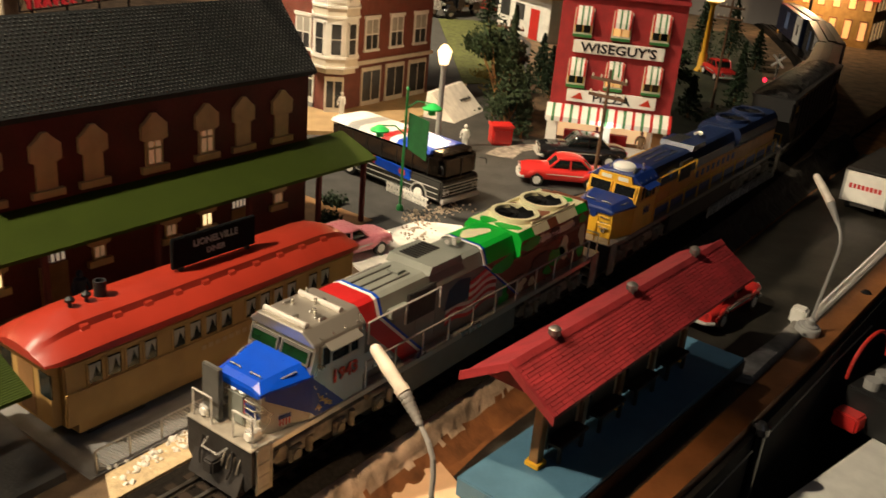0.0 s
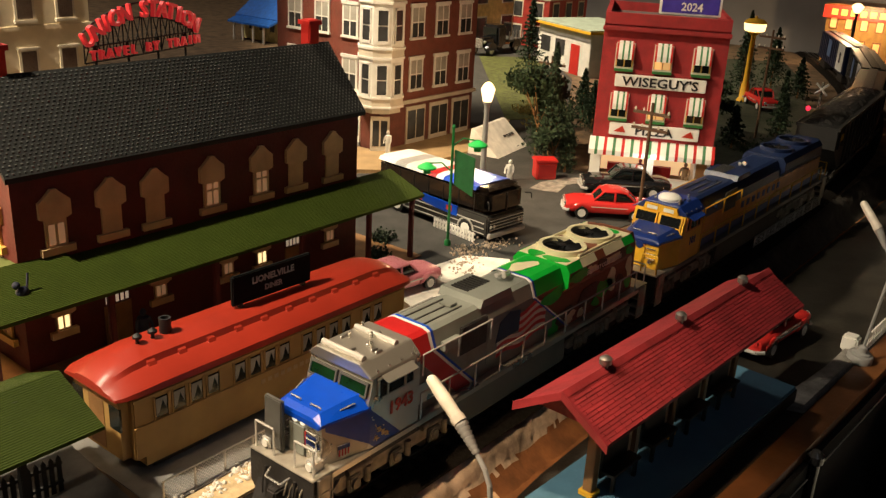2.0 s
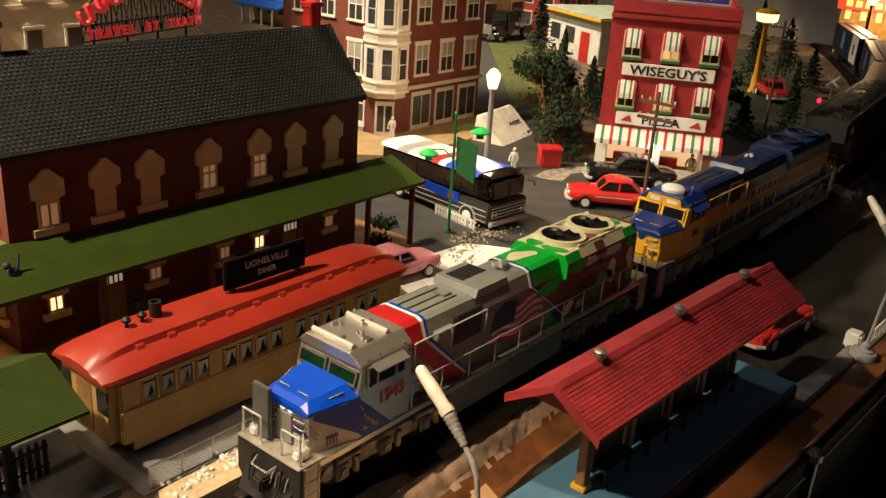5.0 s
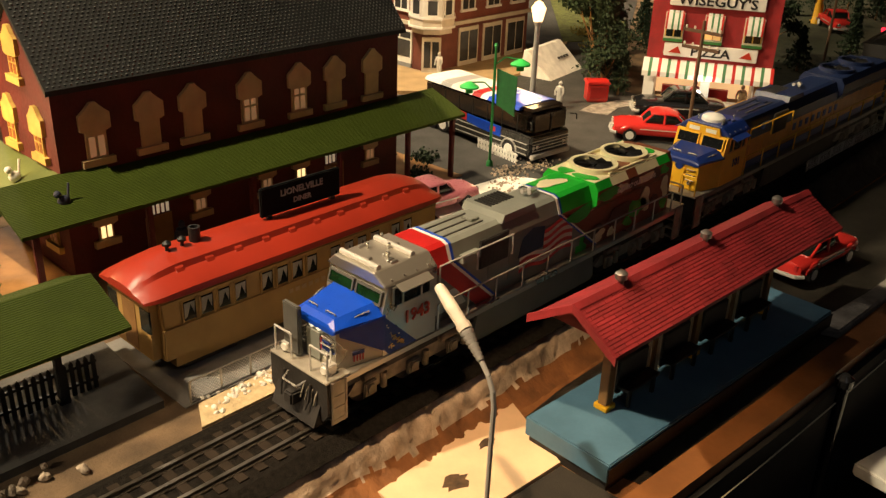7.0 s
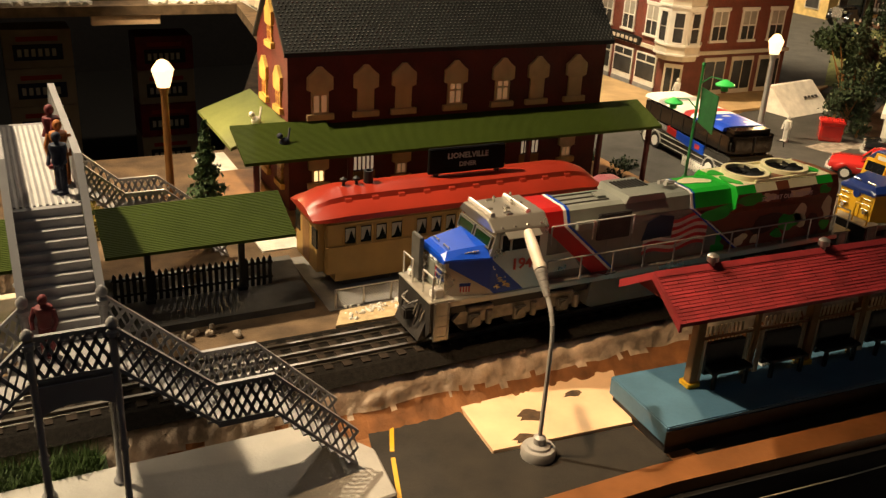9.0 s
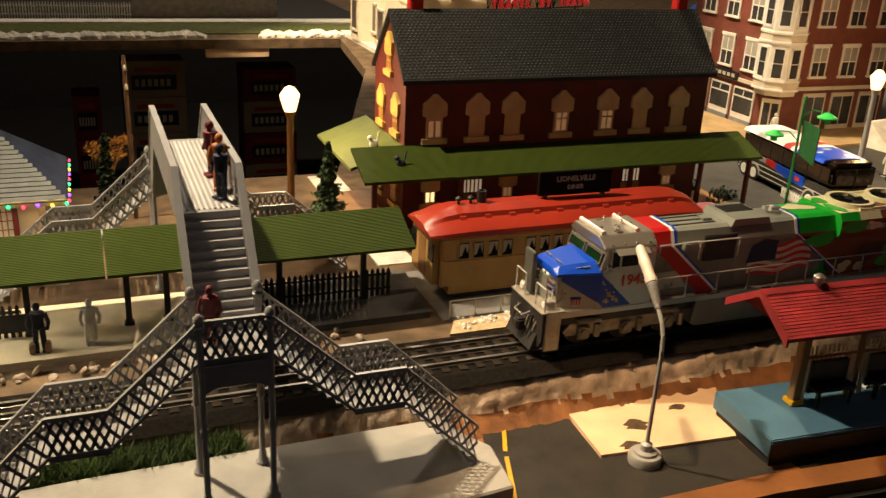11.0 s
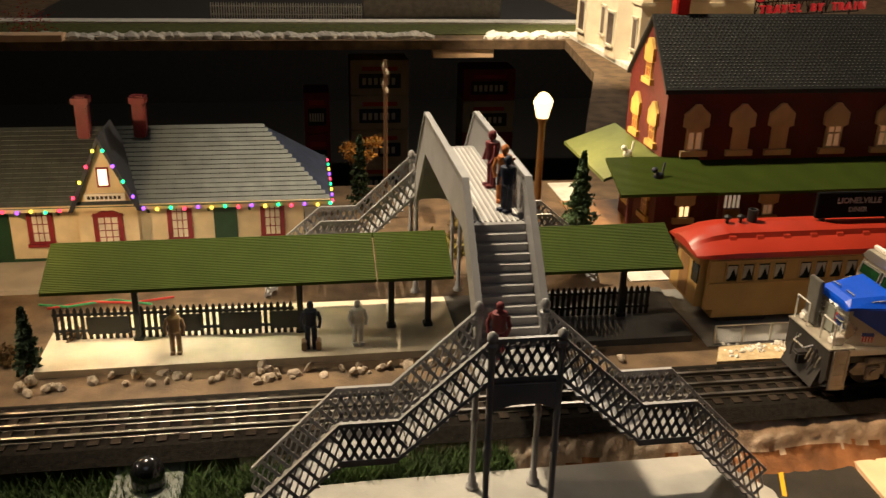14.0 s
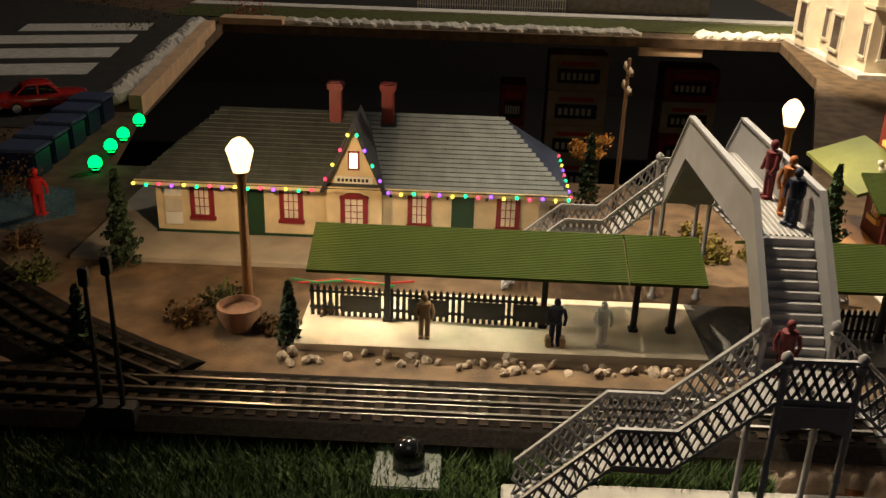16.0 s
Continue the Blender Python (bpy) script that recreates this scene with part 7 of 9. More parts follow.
def vintage_truck(at, rot):
    """An upright thirties truck facing -x: long bonnet, mudguards, cab and stake bed."""
    root = thing("truck", at, "black vintage flatbed truck parked on the far street", "truck", rot=rot)
    bm = bx(-2.1, -0.7, -0.42, 0.42, 0.55, 1.15)
    rounded(bm, 0.12, 2)
    part("bonnet", bm, "carblack", root, "", True)
    part("grille", bxr(0.03, -2.16, -2.08, -0.36, 0.36, 0.5, 1.1), "shinysilver", root)
    bm = bx(-0.7, 0.4, -0.62, 0.62, 0.45, 1.85)
    rounded(bm, 0.14, 2)
    cab = part("cab", bm, "carblack", root, "", True)
    for s in (-1, 1):
        part("side_window", bx(-0.45, 0.2, *sorted((s * 0.62, s * 0.635)), 1.2, 1.65), "glassdark", cab)
        for x in (-1.55, 1.5):
            wheel(root, x, s * 0.62, 0.38, 0.2)
            bm = bmesh.new()
            prism(bm, [(x + 0.55 * math.cos(radians(a)), 0.38 + 0.5 * math.sin(radians(a))) for a in range(0, 181, 20)], "y", *sorted((s * 0.5, s * 0.76)))
            part("mudguard", bm, "carblack", root)
        bm = bmesh.new()
        ball(bm, (-2.1, s * 0.5, 0.9), 0.12, (0.8, 1, 1), 1)
        part("headlamp", bm, "shinysilver", root)
    part("windscreen", bx(-0.72, -0.69, -0.48, 0.48, 1.2, 1.65), "glassdark", cab)
    part("flatbed", bxr(0.03, 0.45, 2.4, -0.72, 0.72, 0.72, 0.86), "darkgrey", root)
    for k in range(5):
        for s in (-1, 1):
            part("stake", bx(0.55 + k * 0.43, 0.62 + k * 0.43, *sorted((s * 0.66, s * 0.72)), 0.86, 1.4), "metal", root)


vintage_truck((49.2, 34.4, GR), 4)


M["coachbody"] = mat("dark_polished_steel", (0.13, 0.125, 0.115), 0.18, 0.7, 0.15, 30, 0.0, 25)


def bus():
    root = thing("bus", (20.5, 15.65, GR), "chrome-sided tour coach with white, red and blue roof", "bus", rot=-6)
    L, w = 2.3, 0.78
    bm = bx(-w, w, -L, L, 0.16, 0.78)
    rounded(bm, 0.05, 2)
    part("lower_body", bm, "coachbody", root, "polished fluted lower body", True)
    for k in range(7):
        for s in (-1, 1):
            part("flute", bx(*sorted((s * w, s * (w + 0.018))), -L + 0.12, L - 0.1, 0.24 + k * 0.05, 0.262 + k * 0.05), "chrome" if k % 3 == 0 else "coachbody", root)
    bm = bx(-w + 0.015, w - 0.015, -L + 0.03, L - 0.03, 0.72, 1.5)
    rounded(bm, 0.16, 4)
    band = part("window_band", bm, "coachglass", root, "dark tinted wraparound windows", True)
    for s in (-1, 1):
        for k in range(7):
            y = -L + 0.55 + k * 0.6
            part("window_post", bx(*sorted((s * (w - 0.014), s * (w - 0.006))), y - 0.012, y + 0.012, 0.82, 1.3), "blackmat", band)
        x0, x1 = sorted((s * (w - 0.02), s * (w + 0.022)))
        for ya, yb, za, zb, m in ((-1.15, -0.2, 0.5, 0.82, "blue"), (-0.2, 0.25, 0.56, 0.84, "blue"), (0.25, 0.75, 0.62, 0.86, "railred"), (0.75, 2.15, 0.68, 0.86, "coachsilver")):
            bm = bmesh.new()
            prism(bm, [(ya, za), (yb, za + 0.05), (yb, zb), (ya, zb - 0.03)], "x", x0, x1)
            part("livery_panel", bm, m, root)
        part("flag_panel", bx(*sorted((s * (w + 0.022), s * (w + 0.028))), -0.95, -0.72, 0.6, 0.74), "flagred", root)
    def roof_piece(y0, y1, m, lift=0.0, half=1.0):
        bm = bmesh.new()
        prism(bm, [(-w * 0.97 * half, 1.4), (-w * 0.88 * half, 1.49 + lift), (-w * 0.6 * half, 1.525 + lift), (w * 0.6 * half, 1.525 + lift), (w * 0.88 * half, 1.49 + lift), (w * 0.97 * half, 1.4)], "y", y0, y1)
        part("roof", bm, m, root)
    roof_piece(-1.75, -0.5, "blue")
    roof_piece(-0.5, -0.22, "white")
    roof_piece(-0.22, 0.12, "railred")
    roof_piece(0.12, 1.05, "white")
    roof_piece(1.05, 1.5, "lampgrey")
    roof_piece(1.5, 2.24, "white")
    for px, py in ((-0.35, -1.05), (0.3, -1.45), (0.1, -0.75)):
        bm = bmesh.new()
        prism(bm, blob(px, py, 0.12, 0.07, int(px * 100) + 200), "z", 1.526, 1.534)
        part("roof_star", bm, "white", root)
    part("windscreen_post", bx(-0.02, 0.02, -L + 0.01, -L + 0.03, 0.84, 1.34), "blackmat", band)
    part("front_panel", bxr(0.02, -w + 0.05, w - 0.05, -L - 0.02, -L + 0.04, 0.3, 0.74), "coachbody", root)
    for k in range(4):
        part("front_strip", bx(-w + 0.08, w - 0.08, -L - 0.035, -L - 0.02, 0.36 + k * 0.09, 0.38 + k * 0.09), "chrome", root)
    for s in (-1, 1):
        for dx in (0.52, 0.66):
            bm = bmesh.new()
            ball(bm, (s * dx, -L - 0.03, 0.46), 0.055, (1, 0.4, 1), 2)
            part("headlight", bm, "chrome", root, "", True)
        for y in (-1.5, 1.3, 1.82):
            bm = bmesh.new()
            rod(bm, (s * (w - 0.15), y, 0.25), (s * (w + 0.025), y, 0.25), 0.25, 20)
            t = part("tyre", bm, "blackmat", root)
            bm = bmesh.new()
            rod(bm, (s * w, y, 0.25), (s * (w + 0.045), y, 0.25), 0.16, 16)
            part("hub", bm, "white", t)
            bm = bmesh.new()
            arch = [(y + 0.31 * math.cos(radians(a)), 0.25 + 0.31 * math.sin(radians(a))) for a in range(0, 181, 15)]
            arch += [(y + 0.27 * math.cos(radians(a)), 0.25 + 0.27 * math.sin(radians(a))) for a in range(180, -1, -15)]
            prism(bm, arch, "x", *sorted((s * (w - 0.01), s * (w + 0.035))))
            part("wheel_arch", bm, "chrome", root)
        bm = bmesh.new()
        path_rod(bm, [(s * w, -L + 0.05, 1.2), (s * (w + 0.12), -L - 0.1, 1.2), (s * (w + 0.12), -L - 0.12, 1.05)], 0.02, 6)
        part("mirror", bm, "blackmat", root)
    part("bumper", bxr(0.03, -w, w, -L - 0.1, -L + 0.02, 0.14, 0.28), "chrome", root)


M["coachglass"] = mat("coach_tinted_glass", (0.012, 0.008, 0.006), 0.06, 0, 0.1, 60, 0, 400, coat=0.3)
M["coachsilver"] = mat("coach_silver", (0.5, 0.5, 0.52), 0.25, 0.6, 0.1, 60, 0)
bus()


# ---- street furniture ----
M["polewood"] = mat("creosoted_wood", (0.1, 0.05, 0.022), 0.75, 0, 0.3, 60, 0.2)


def pole(at, h):
    root = thing("telegraph_pole", at, "brown wooden telegraph pole with crossarms and insulators", "pole", "telegraph poles")
    bm = bmesh.new()
    rod(bm, (0, 0, 0), (0, 0, h), 0.06, 8, 0.045)
    part("pole", bm, "polewood", root)
    for k in range(2):
        z = h - 0.3 - k * 0.45
        part("crossarm", bx(-0.04, 0.04, -0.55, 0.55, z - 0.04, z + 0.04), "polewood", root)
        for y in (-0.5, -0.25, 0.25, 0.5):
            bm = bmesh.new()
            lathe(bm, [(0.025, z + 0.04), (0.035, z + 0.08), (0.02, z + 0.13)], 0, y, 8)
            part("insulator", bm, "stone", root)


pole((28.9, 17.6, GROUND), 3.8)
pole((23.3, 10.85, GROUND), 3.9)
pole((39.0, 13.2, GROUND), 4.6)

M["greenpost"] = mat("green_enamel", (0.02, 0.22, 0.05), 0.4)
M["banner"] = mat("dark_green_banner", (0.01, 0.09, 0.02), 0.7)
root = thing("litter_bin", (26.4, 16.0, GR), "bright red box bin on the pavement corner", "bin", rot=-42)
part("body", bxr(0.04, -0.36, 0.36, -0.28, 0.28, 0, 0.62), "carred", root)
part("lid", bxr(0.03, -0.4, 0.4, -0.32, 0.32, 0.6, 0.7), "carred", root)
part("panel", bx(-0.28, 0.28, -0.295, -0.279, 0.12, 0.52), "railred", root)

root = thing("banner_lamp", (18.65, 14.15, GROUND), "green street lamp post with two green shades and banner", "lamp")
bm = bmesh.new()
lathe(bm, [(0.1, 0), (0.09, 0.15), (0.04, 0.2), (0.035, 3.25), (0.06, 3.3), (0.03, 3.36)], 0, 0, 10)
part("post", bm, "greenpost", root, "", True)
for dx, dy, z in ((0.35, -0.55, 2.9), (-0.35, 0.55, 2.2)):
    bm = bmesh.new()
    path_rod(bm, [(0, 0, z - 0.1), (dx * 0.4, dy * 0.4, z + 0.12), (dx, dy, z + 0.08)], 0.02, 6)
    arm = part("arm", bm, "greenpost", root)
    bm = bmesh.new()
    lathe(bm, [(0.06, z + 0.1), (0.26, z - 0.02), (0.26, z - 0.06), (0.1, z - 0.08), (0.1, z - 0.2)], dx, dy, 14)
    part("shade", bm, mat("bright_green_shade", (0.03, 0.45, 0.08), 0.4), root, "bright green lamp shade", True)
bm = bmesh.new()
prism(bm, [(-0.05, 2.7), (-0.72, 2.6), (-0.7, 1.55), (-0.08, 1.75)], "x", 0.03, 0.06)
part("banner", bm, "banner", root, "dark green cloth banner")


# ---- depot with coloured lights ----
def bulb(name, at, m, parent, r=0.038):
    bm = bmesh.new()
    ball(bm, at, r, (1, 1, 1.15), 2)
    return part(name, bm, m, parent, "", True)


XM = [glow("bulb_" + n, c, 2.6) for n, c in (("yellow", (1.0, 0.75, 0.08)), ("green", (0.03, 0.9, 0.3)), ("red", (1.0, 0.05, 0.12)), ("violet", (0.3, 0.08, 1.0)))]
M["depotroof"] = mat("grey_green_shingles", (0.078, 0.092, 0.088), 0.55, 0, 0.3, 60, 0.2)
# Bluer than the other slopes: bluish light on the end slope is painted in.
M["depotblue"] = mat("blue_grey_tint", (0.05, 0.075, 0.16), 0.7, 0, 0.25, 60, 0.2)
M["redtrim"] = mat("dark_red_trim", (0.22, 0.015, 0.02), 0.5)
M["greendoor"] = mat("dark_green_door", (0.012, 0.05, 0.02), 0.5)


M["gableslate"] = mat("dark_gable_slate", (0.03, 0.034, 0.05), 0.6, 0, 0.3, 60, 0.2)


def depot():
    ox, oy, oz = -5.2, 16.8, GROUND
    root = thing("depot", (ox, oy, oz), "small cream railway depot with hipped shingle roof and coloured lights", "depot")
    hx, y0, y1 = 4.55, 15.5 - oy, 18.1 - oy
    wt = 1.5
    wall = part("wall", bx(-hx, hx - 0.25, y0, y1, 0.0, wt), "cream2", root)
    part("skirting", bx(-hx - 0.03, hx - 0.22, y0 - 0.03, y1 + 0.03, 0, 0.16), "greendoor", root)
    ez, rz = 1.5, 2.8
    e = [(-4.85, -1.75), (4.9, -1.75), (4.9, 1.7), (-4.85, 1.7)]
    r = [(-3.2, 0), (3.4, 0)]
    for nm, pts, m in (("front", [(*e[0], ez), (*e[1], ez), (*r[1], rz), (*r[0], rz)], "depotroof"), ("end", [(*e[1], ez), (*e[2], ez), (*r[1], rz)], "depotblue"),
                       ("back", [(*e[2], ez), (*e[3], ez), (*r[0], rz), (*r[1], rz)], "depotroof"), ("end", [(*e[3], ez), (*e[0], ez), (*r[0], rz)], "depotroof")):
        bm = bmesh.new()
        f = bm.faces.new([bm.verts.new(p) for p in pts])
        bmesh.ops.solidify(bm, geom=[f], thickness=0.07)
        slope = part("roof_slope", bm, m, root)
        if nm == "front":
            rows = 17
            for k in range(rows):
                t = k / rows
                xa = e[0][0] + (r[0][0] - e[0][0]) * t
                xb = e[1][0] + (r[1][0] - e[1][0]) * t
                y = e[0][1] * (1 - t)
                z = ez + (rz - ez) * t
                st = 1.75 / rows
                bm = bmesh.new()
                prism(bm, [(y, z + 0.005), (y, z + 0.03), (y + st, z + (rz - ez) / rows + 0.012), (y + st, z + (rz - ez) / rows)], "x", xa + 0.02, xb - 0.02)
                course = part("shingle_course", bm, m, slope)
                bm = bmesh.new()
                n = int((xb - xa) / 0.19)
                for j in range(n):
                    xx = xa + 0.1 + (j + 0.5 * (k % 2)) * 0.19
                    if xx < xb - 0.1:
                        box(bm, xx - 0.006, xx + 0.006, y - 0.004, y + 0.02, z + 0.008, z + 0.034)
                part("shingle_gap", bm, "dark", slope)["kind"] = "stuff"
    part("fascia", bx(-4.85, 4.9, -1.79, -1.74, ez - 0.1, ez + 0.02), "cream2", root)
    # windows and doors
    def sash(x, w=0.34, h=0.82, z=0.98, y=y0):
        f = part("window", bx(x - w / 2 - 0.1, x + w / 2 + 0.1, y - 0.06, y + 0.01, z - h / 2 - 0.08, z + h / 2 + 0.06), "redtrim", wall)
        bm = bmesh.new()
        prism(bm, [(x - w / 2 - 0.13, z + h / 2 + 0.02), (x + w / 2 + 0.13, z + h / 2 + 0.02), (x + 0.12, z + h / 2 + 0.13), (x - 0.12, z + h / 2 + 0.13)], "y", y - 0.07, y)
        part("cap", bm, "redtrim", f)
        part("sill", bx(x - w / 2 - 0.13, x + w / 2 + 0.13, y - 0.1, y, z - h / 2 - 0.12, z - h / 2 - 0.05), "redtrim", f)
        nx, nz = 3, 4
        for i in range(nx):
            for j in range(nz):
                a, b = x - w / 2 + w * i / nx + 0.012, x - w / 2 + w * (i + 1) / nx - 0.012
                c2, d = z - h / 2 + h * j / nz + 0.012, z - h / 2 + h * (j + 1) / nz - 0.012
                part("pane", bx(a, b, y - 0.07, y - 0.055, c2, d), "depotpane", f)
    for x in (-8.67, -6.6, -3.64, -1.6):
        sash(x - ox)
    for x in (-7.5, -2.64):
        part("door", bxr(0.01, x - 0.26 - ox, x + 0.26 - ox, y0 - 0.05, y0 + 0.01, 0.16, 1.42), "greendoor", root, "dark green panelled door")
    # projecting bay with steep gable
    bxc = -5.1 - ox
    part("bay_wall", bx(bxc - 0.62, bxc + 0.62, y0 - 0.35, y0, 0.0, 1.6), "cream2", root)
    sash(bxc, 0.42, 0.62, 0.92, y0 - 0.35)
    bm = bmesh.new()
    prism(bm, [(bxc - 0.6, 1.58), (bxc + 0.6, 1.58), (bxc, 2.95)], "y", y0 - 0.38, y0 + 0.6)
    part("gable", bm, "cream2", root)
    for s in (-1, 1):
        bm = bmesh.new()
        prism(bm, [(bxc + s * 0.76, 1.4), (bxc, 3.05), (bxc, 2.9), (bxc + s * 0.66, 1.4)], "y", y0 - 0.55, y0 + 1.0)
        part("gable_roof", bm, "gableslate", root, "dark slate gable roof")
    part("gable_window", bx(bxc - 0.09, bxc + 0.09, y0 - 0.42, y0 - 0.38, 1.95, 2.3), "palewinglow", root, "small lit arched gable window")
    part("gable_window_frame", bx(bxc - 0.13, bxc + 0.13, y0 - 0.4, y0 - 0.375, 1.9, 2.34), "redtrim", root)
    nb = part("name_board", bx(bxc - 0.42, bxc + 0.42, y0 - 0.44, y0 - 0.38, 1.6, 1.76), "white", root, "white name board with dark lettering")
    for k in range(8):
        part("lettering_bar", bx(bxc - 0.36 + k * 0.09, bxc - 0.3 + k * 0.09, y0 - 0.45, y0 - 0.435, 1.645, 1.715), "dark", nb)
    for x in (-5.7, -4.48):
        bm = bxr(0.03, x - 0.14 - ox, x + 0.14 - ox, -0.3, -0.02, 2.4, 3.55)
        box(bm, x - 0.18 - ox, x + 0.18 - ox, -0.34, 0.02, 3.38, 3.52)
        part("chimney", bm, "redtrim", root)
    # notice boards on the end of the front wall
    for z, m in ((1.15, "white"), (0.78, "stone"), (0.45, "white")):
        part("notice", bx(-9.55 - ox, -9.15 - ox, y0 - 0.04, y0 - 0.02, z - 0.15, z + 0.15), m, root)
    for x in (-8.0, -6.2, -4.3, -3.0, -2.1):
        bm = bmesh.new()
        prism(bm, [(y0, 1.42), (y0 - 0.3, 1.42), (y0, 1.15)], "x", x - 0.03 - ox, x + 0.03 - ox)
        part("eave_bracket", bm, "greendoor", root)
    # string of bulbs: along the eave, up the gable, along the end eave
    st = thing("light_string", (ox, oy, oz), "string of lit coloured bulbs along the depot eaves", "string lights")
    pts = []
    for k in range(35):
        x = -4.85 + k * 9.75 / 34
        if abs(x - bxc) > 0.75:
            pts.append((x, -1.83, ez - 0.06 - 0.03 * (k % 2)))
    for k in range(1, 5):
        for s in (-1, 1):
            pts.append((bxc + s * (0.78 - 0.17 * k), y0 - 0.6, 1.4 + 0.34 * k))
    for k in range(9):
        pts.append((4.95, -1.7 + k * 0.4, ez - 0.04))
    order = (0, 1, 2, 3, 0, 1, 2, 3)
    for k, p in enumerate(pts):
        bulb("bulb", p, XM[order[k % 8]], st)
    bm = bmesh.new()
    path_rod(bm, [(-4.85, -1.8, ez - 0.01), (4.92, -1.8, ez - 0.01), (4.93, 1.7, ez - 0.01)], 0.01, 5)
    part("wire", bm, "greendoor", st)


# Pale cream colour stands in for panes lit from inside.
M["depotpane"] = mat("cream_pane", (0.72, 0.64, 0.5), 0.4)
M["palewinglow"] = glow("pale_lit_window", (1.0, 0.85, 0.62), 1.6)
depot()
slab("pavement_depot", [(-11.2, 13.9), (-0.4, 13.9), (-0.4, 18.6), (-11.2, 18.6)], GROUND, GROUND + 0.1, "pavement", "grey pavement round the depot")


# ---- plants ----
def leaf_cloud(bm, points, size, rng):
    for p in points:
        d = Vector((rng.gauss(0, 1), rng.gauss(0, 1), rng.gauss(0, 1))).normalized()
        a = d.orthogonal().normalized() * size * rng.uniform(0.6, 1.3)
        b = d.cross(a).normalized() * size * rng.uniform(0.4, 0.9)
        p = Vector(p)
        bm.faces.new([bm.verts.new(q) for q in (p - a, p + b * 0.8, p + a, p - b)])


def conifer(at, h, r, seed, m="leaf", label="dark green bristly conifer tree on the layout"):
    rng = random.Random(seed)
    root = thing("conifer", at, label, "tree", "conifers")
    bm = bmesh.new()
    rod(bm, (0, 0, 0), (0, 0, h * 0.95), 0.05, 7, 0.012)
    part("trunk", bm, "wood", root)
    bm = bmesh.new()
    n = int(2600 * min(1.6, max(0.5, h / 3)))
    pts = []
    tiers = int(h / 0.22)
    for k in range(n):
        t = rng.random() ** 0.75
        lay = (math.floor(t * tiers) + rng.random() ** 2) / tiers
        rad = r * (1 - lay) * (0.78 + 0.3 * math.sin(lay * tiers * 6.28)) + 0.03
        a = rng.uniform(0, 6.283)
        bite = 0.8 + 0.28 * math.sin(3 * a + seed) * math.sin(5 * lay * 6 + seed)
        q = rad * math.sqrt(rng.random()) * bite
        pts.append((q * math.cos(a), q * math.sin(a), h * (0.08 + 0.92 * lay) - 0.12 * q))
    leaf_cloud(bm, pts, 0.07, rng)
    part("crown", bm, m, root)


def broadleaf(at, h, r, seed, m, label, name="tree", n=700, leaf=0.05):
    rng = random.Random(seed)
    root = thing(name, at, label, "tree")
    bm = bmesh.new()
    rod(bm, (0, 0, 0), (0.02, 0, h * 0.5), 0.05, 7, 0.035)
    tips = []
    for k in range(7):
        a = k * 0.9 + rng.uniform(-0.2, 0.2)
        tip = Vector((math.cos(a) * r * rng.uniform(0.5, 0.9), math.sin(a) * r * rng.uniform(0.5, 0.9), h * rng.uniform(0.55, 0.95)))
        rod(bm, (0.02, 0, h * rng.uniform(0.25, 0.5)), tip, 0.025, 6, 0.01)
        tips.append(tip)
    part("trunk", bm, "wood", root)
    bm = bmesh.new()
    pts = []
    for k in range(n):
        t = rng.choice(tips)
        pts.append(t + Vector((rng.gauss(0, 0.3), rng.gauss(0, 0.3), rng.gauss(0, 0.2))) * r * 0.6)
    leaf_cloud(bm, pts, leaf, rng)
    part("crown", bm, m, root)


def shrub(at, r, seed, m, label, n=420):
    rng = random.Random(seed)
    bm = bmesh.new()
    pts = []
    for k in range(n):
        d = Vector((rng.gauss(0, 1), rng.gauss(0, 1), abs(rng.gauss(0, 0.8))))
        d = d.normalized() * r * (rng.random() ** 0.4) * (0.8 + 0.3 * math.sin(4 * math.atan2(d.y, d.x) + seed))
        pts.append((d.x, d.y, d.z))
    leaf_cloud(bm, pts, 0.06, rng)
    ob = solo("shrub", bm, m, label, "shrub", "shrubs")
    ob.location = Vector(at) * U


M["gold"] = mat("golden_leaves", (0.42, 0.2, 0.03), 0.8, 0, 0.35, 120, 0.2)
M["rust"] = mat("dry_brown_foliage", (0.16, 0.09, 0.03), 0.9, 0, 0.4, 120, 0.4)
M["turf"] = mat("turf_clumps", (0.09, 0.1, 0.02), 0.9, 0, 0.5, 100, 0.7, 600)
M["leafbright"] = mat("spruce_green", (0.07, 0.12, 0.045), 0.8, 0, 0.4, 120, 0.4, 800)
conifer((5.45, 14.9, GROUND), 2.5, 0.7, 3, "leafbright")
conifer((-9.9, 13.6, GROUND), 2.2, 0.5, 4)
conifer((0.6, 18.6, GROUND), 2.0, 0.4, 5)
conifer((28.2, 17.0, GROUND), 4.4, 0.95, 6)
conifer((29.6, 18.3, GROUND), 3.6, 0.8, 7)
conifer((27.6, 15.9, GROUND), 2.6, 0.5, 8)
conifer((43.8, 28.2, GROUND), 4.6, 1.1, 9)
conifer((39.4, 12.4, GROUND), 3.0, 0.7, 10)
conifer((37.0, 17.5, GROUND), 3.2, 1.0, 21)
conifer((41.0, 18.5, GROUND), 3.6, 1.2, 22)
conifer((-9.3, 9.9, GROUND), 1.3, 0.32, 11)
conifer((-5.7, 10.5, GROUND), 1.25, 0.3, 12)
conifer((47, 20.5, GROUND), 4.0, 1.2, 23)
broadleaf((28.75, 17.9, GROUND), 3.4, 1.15, 61, "leaf", "tall dark green bushy tree beside the pizza shop", "tree", 4200, 0.085)
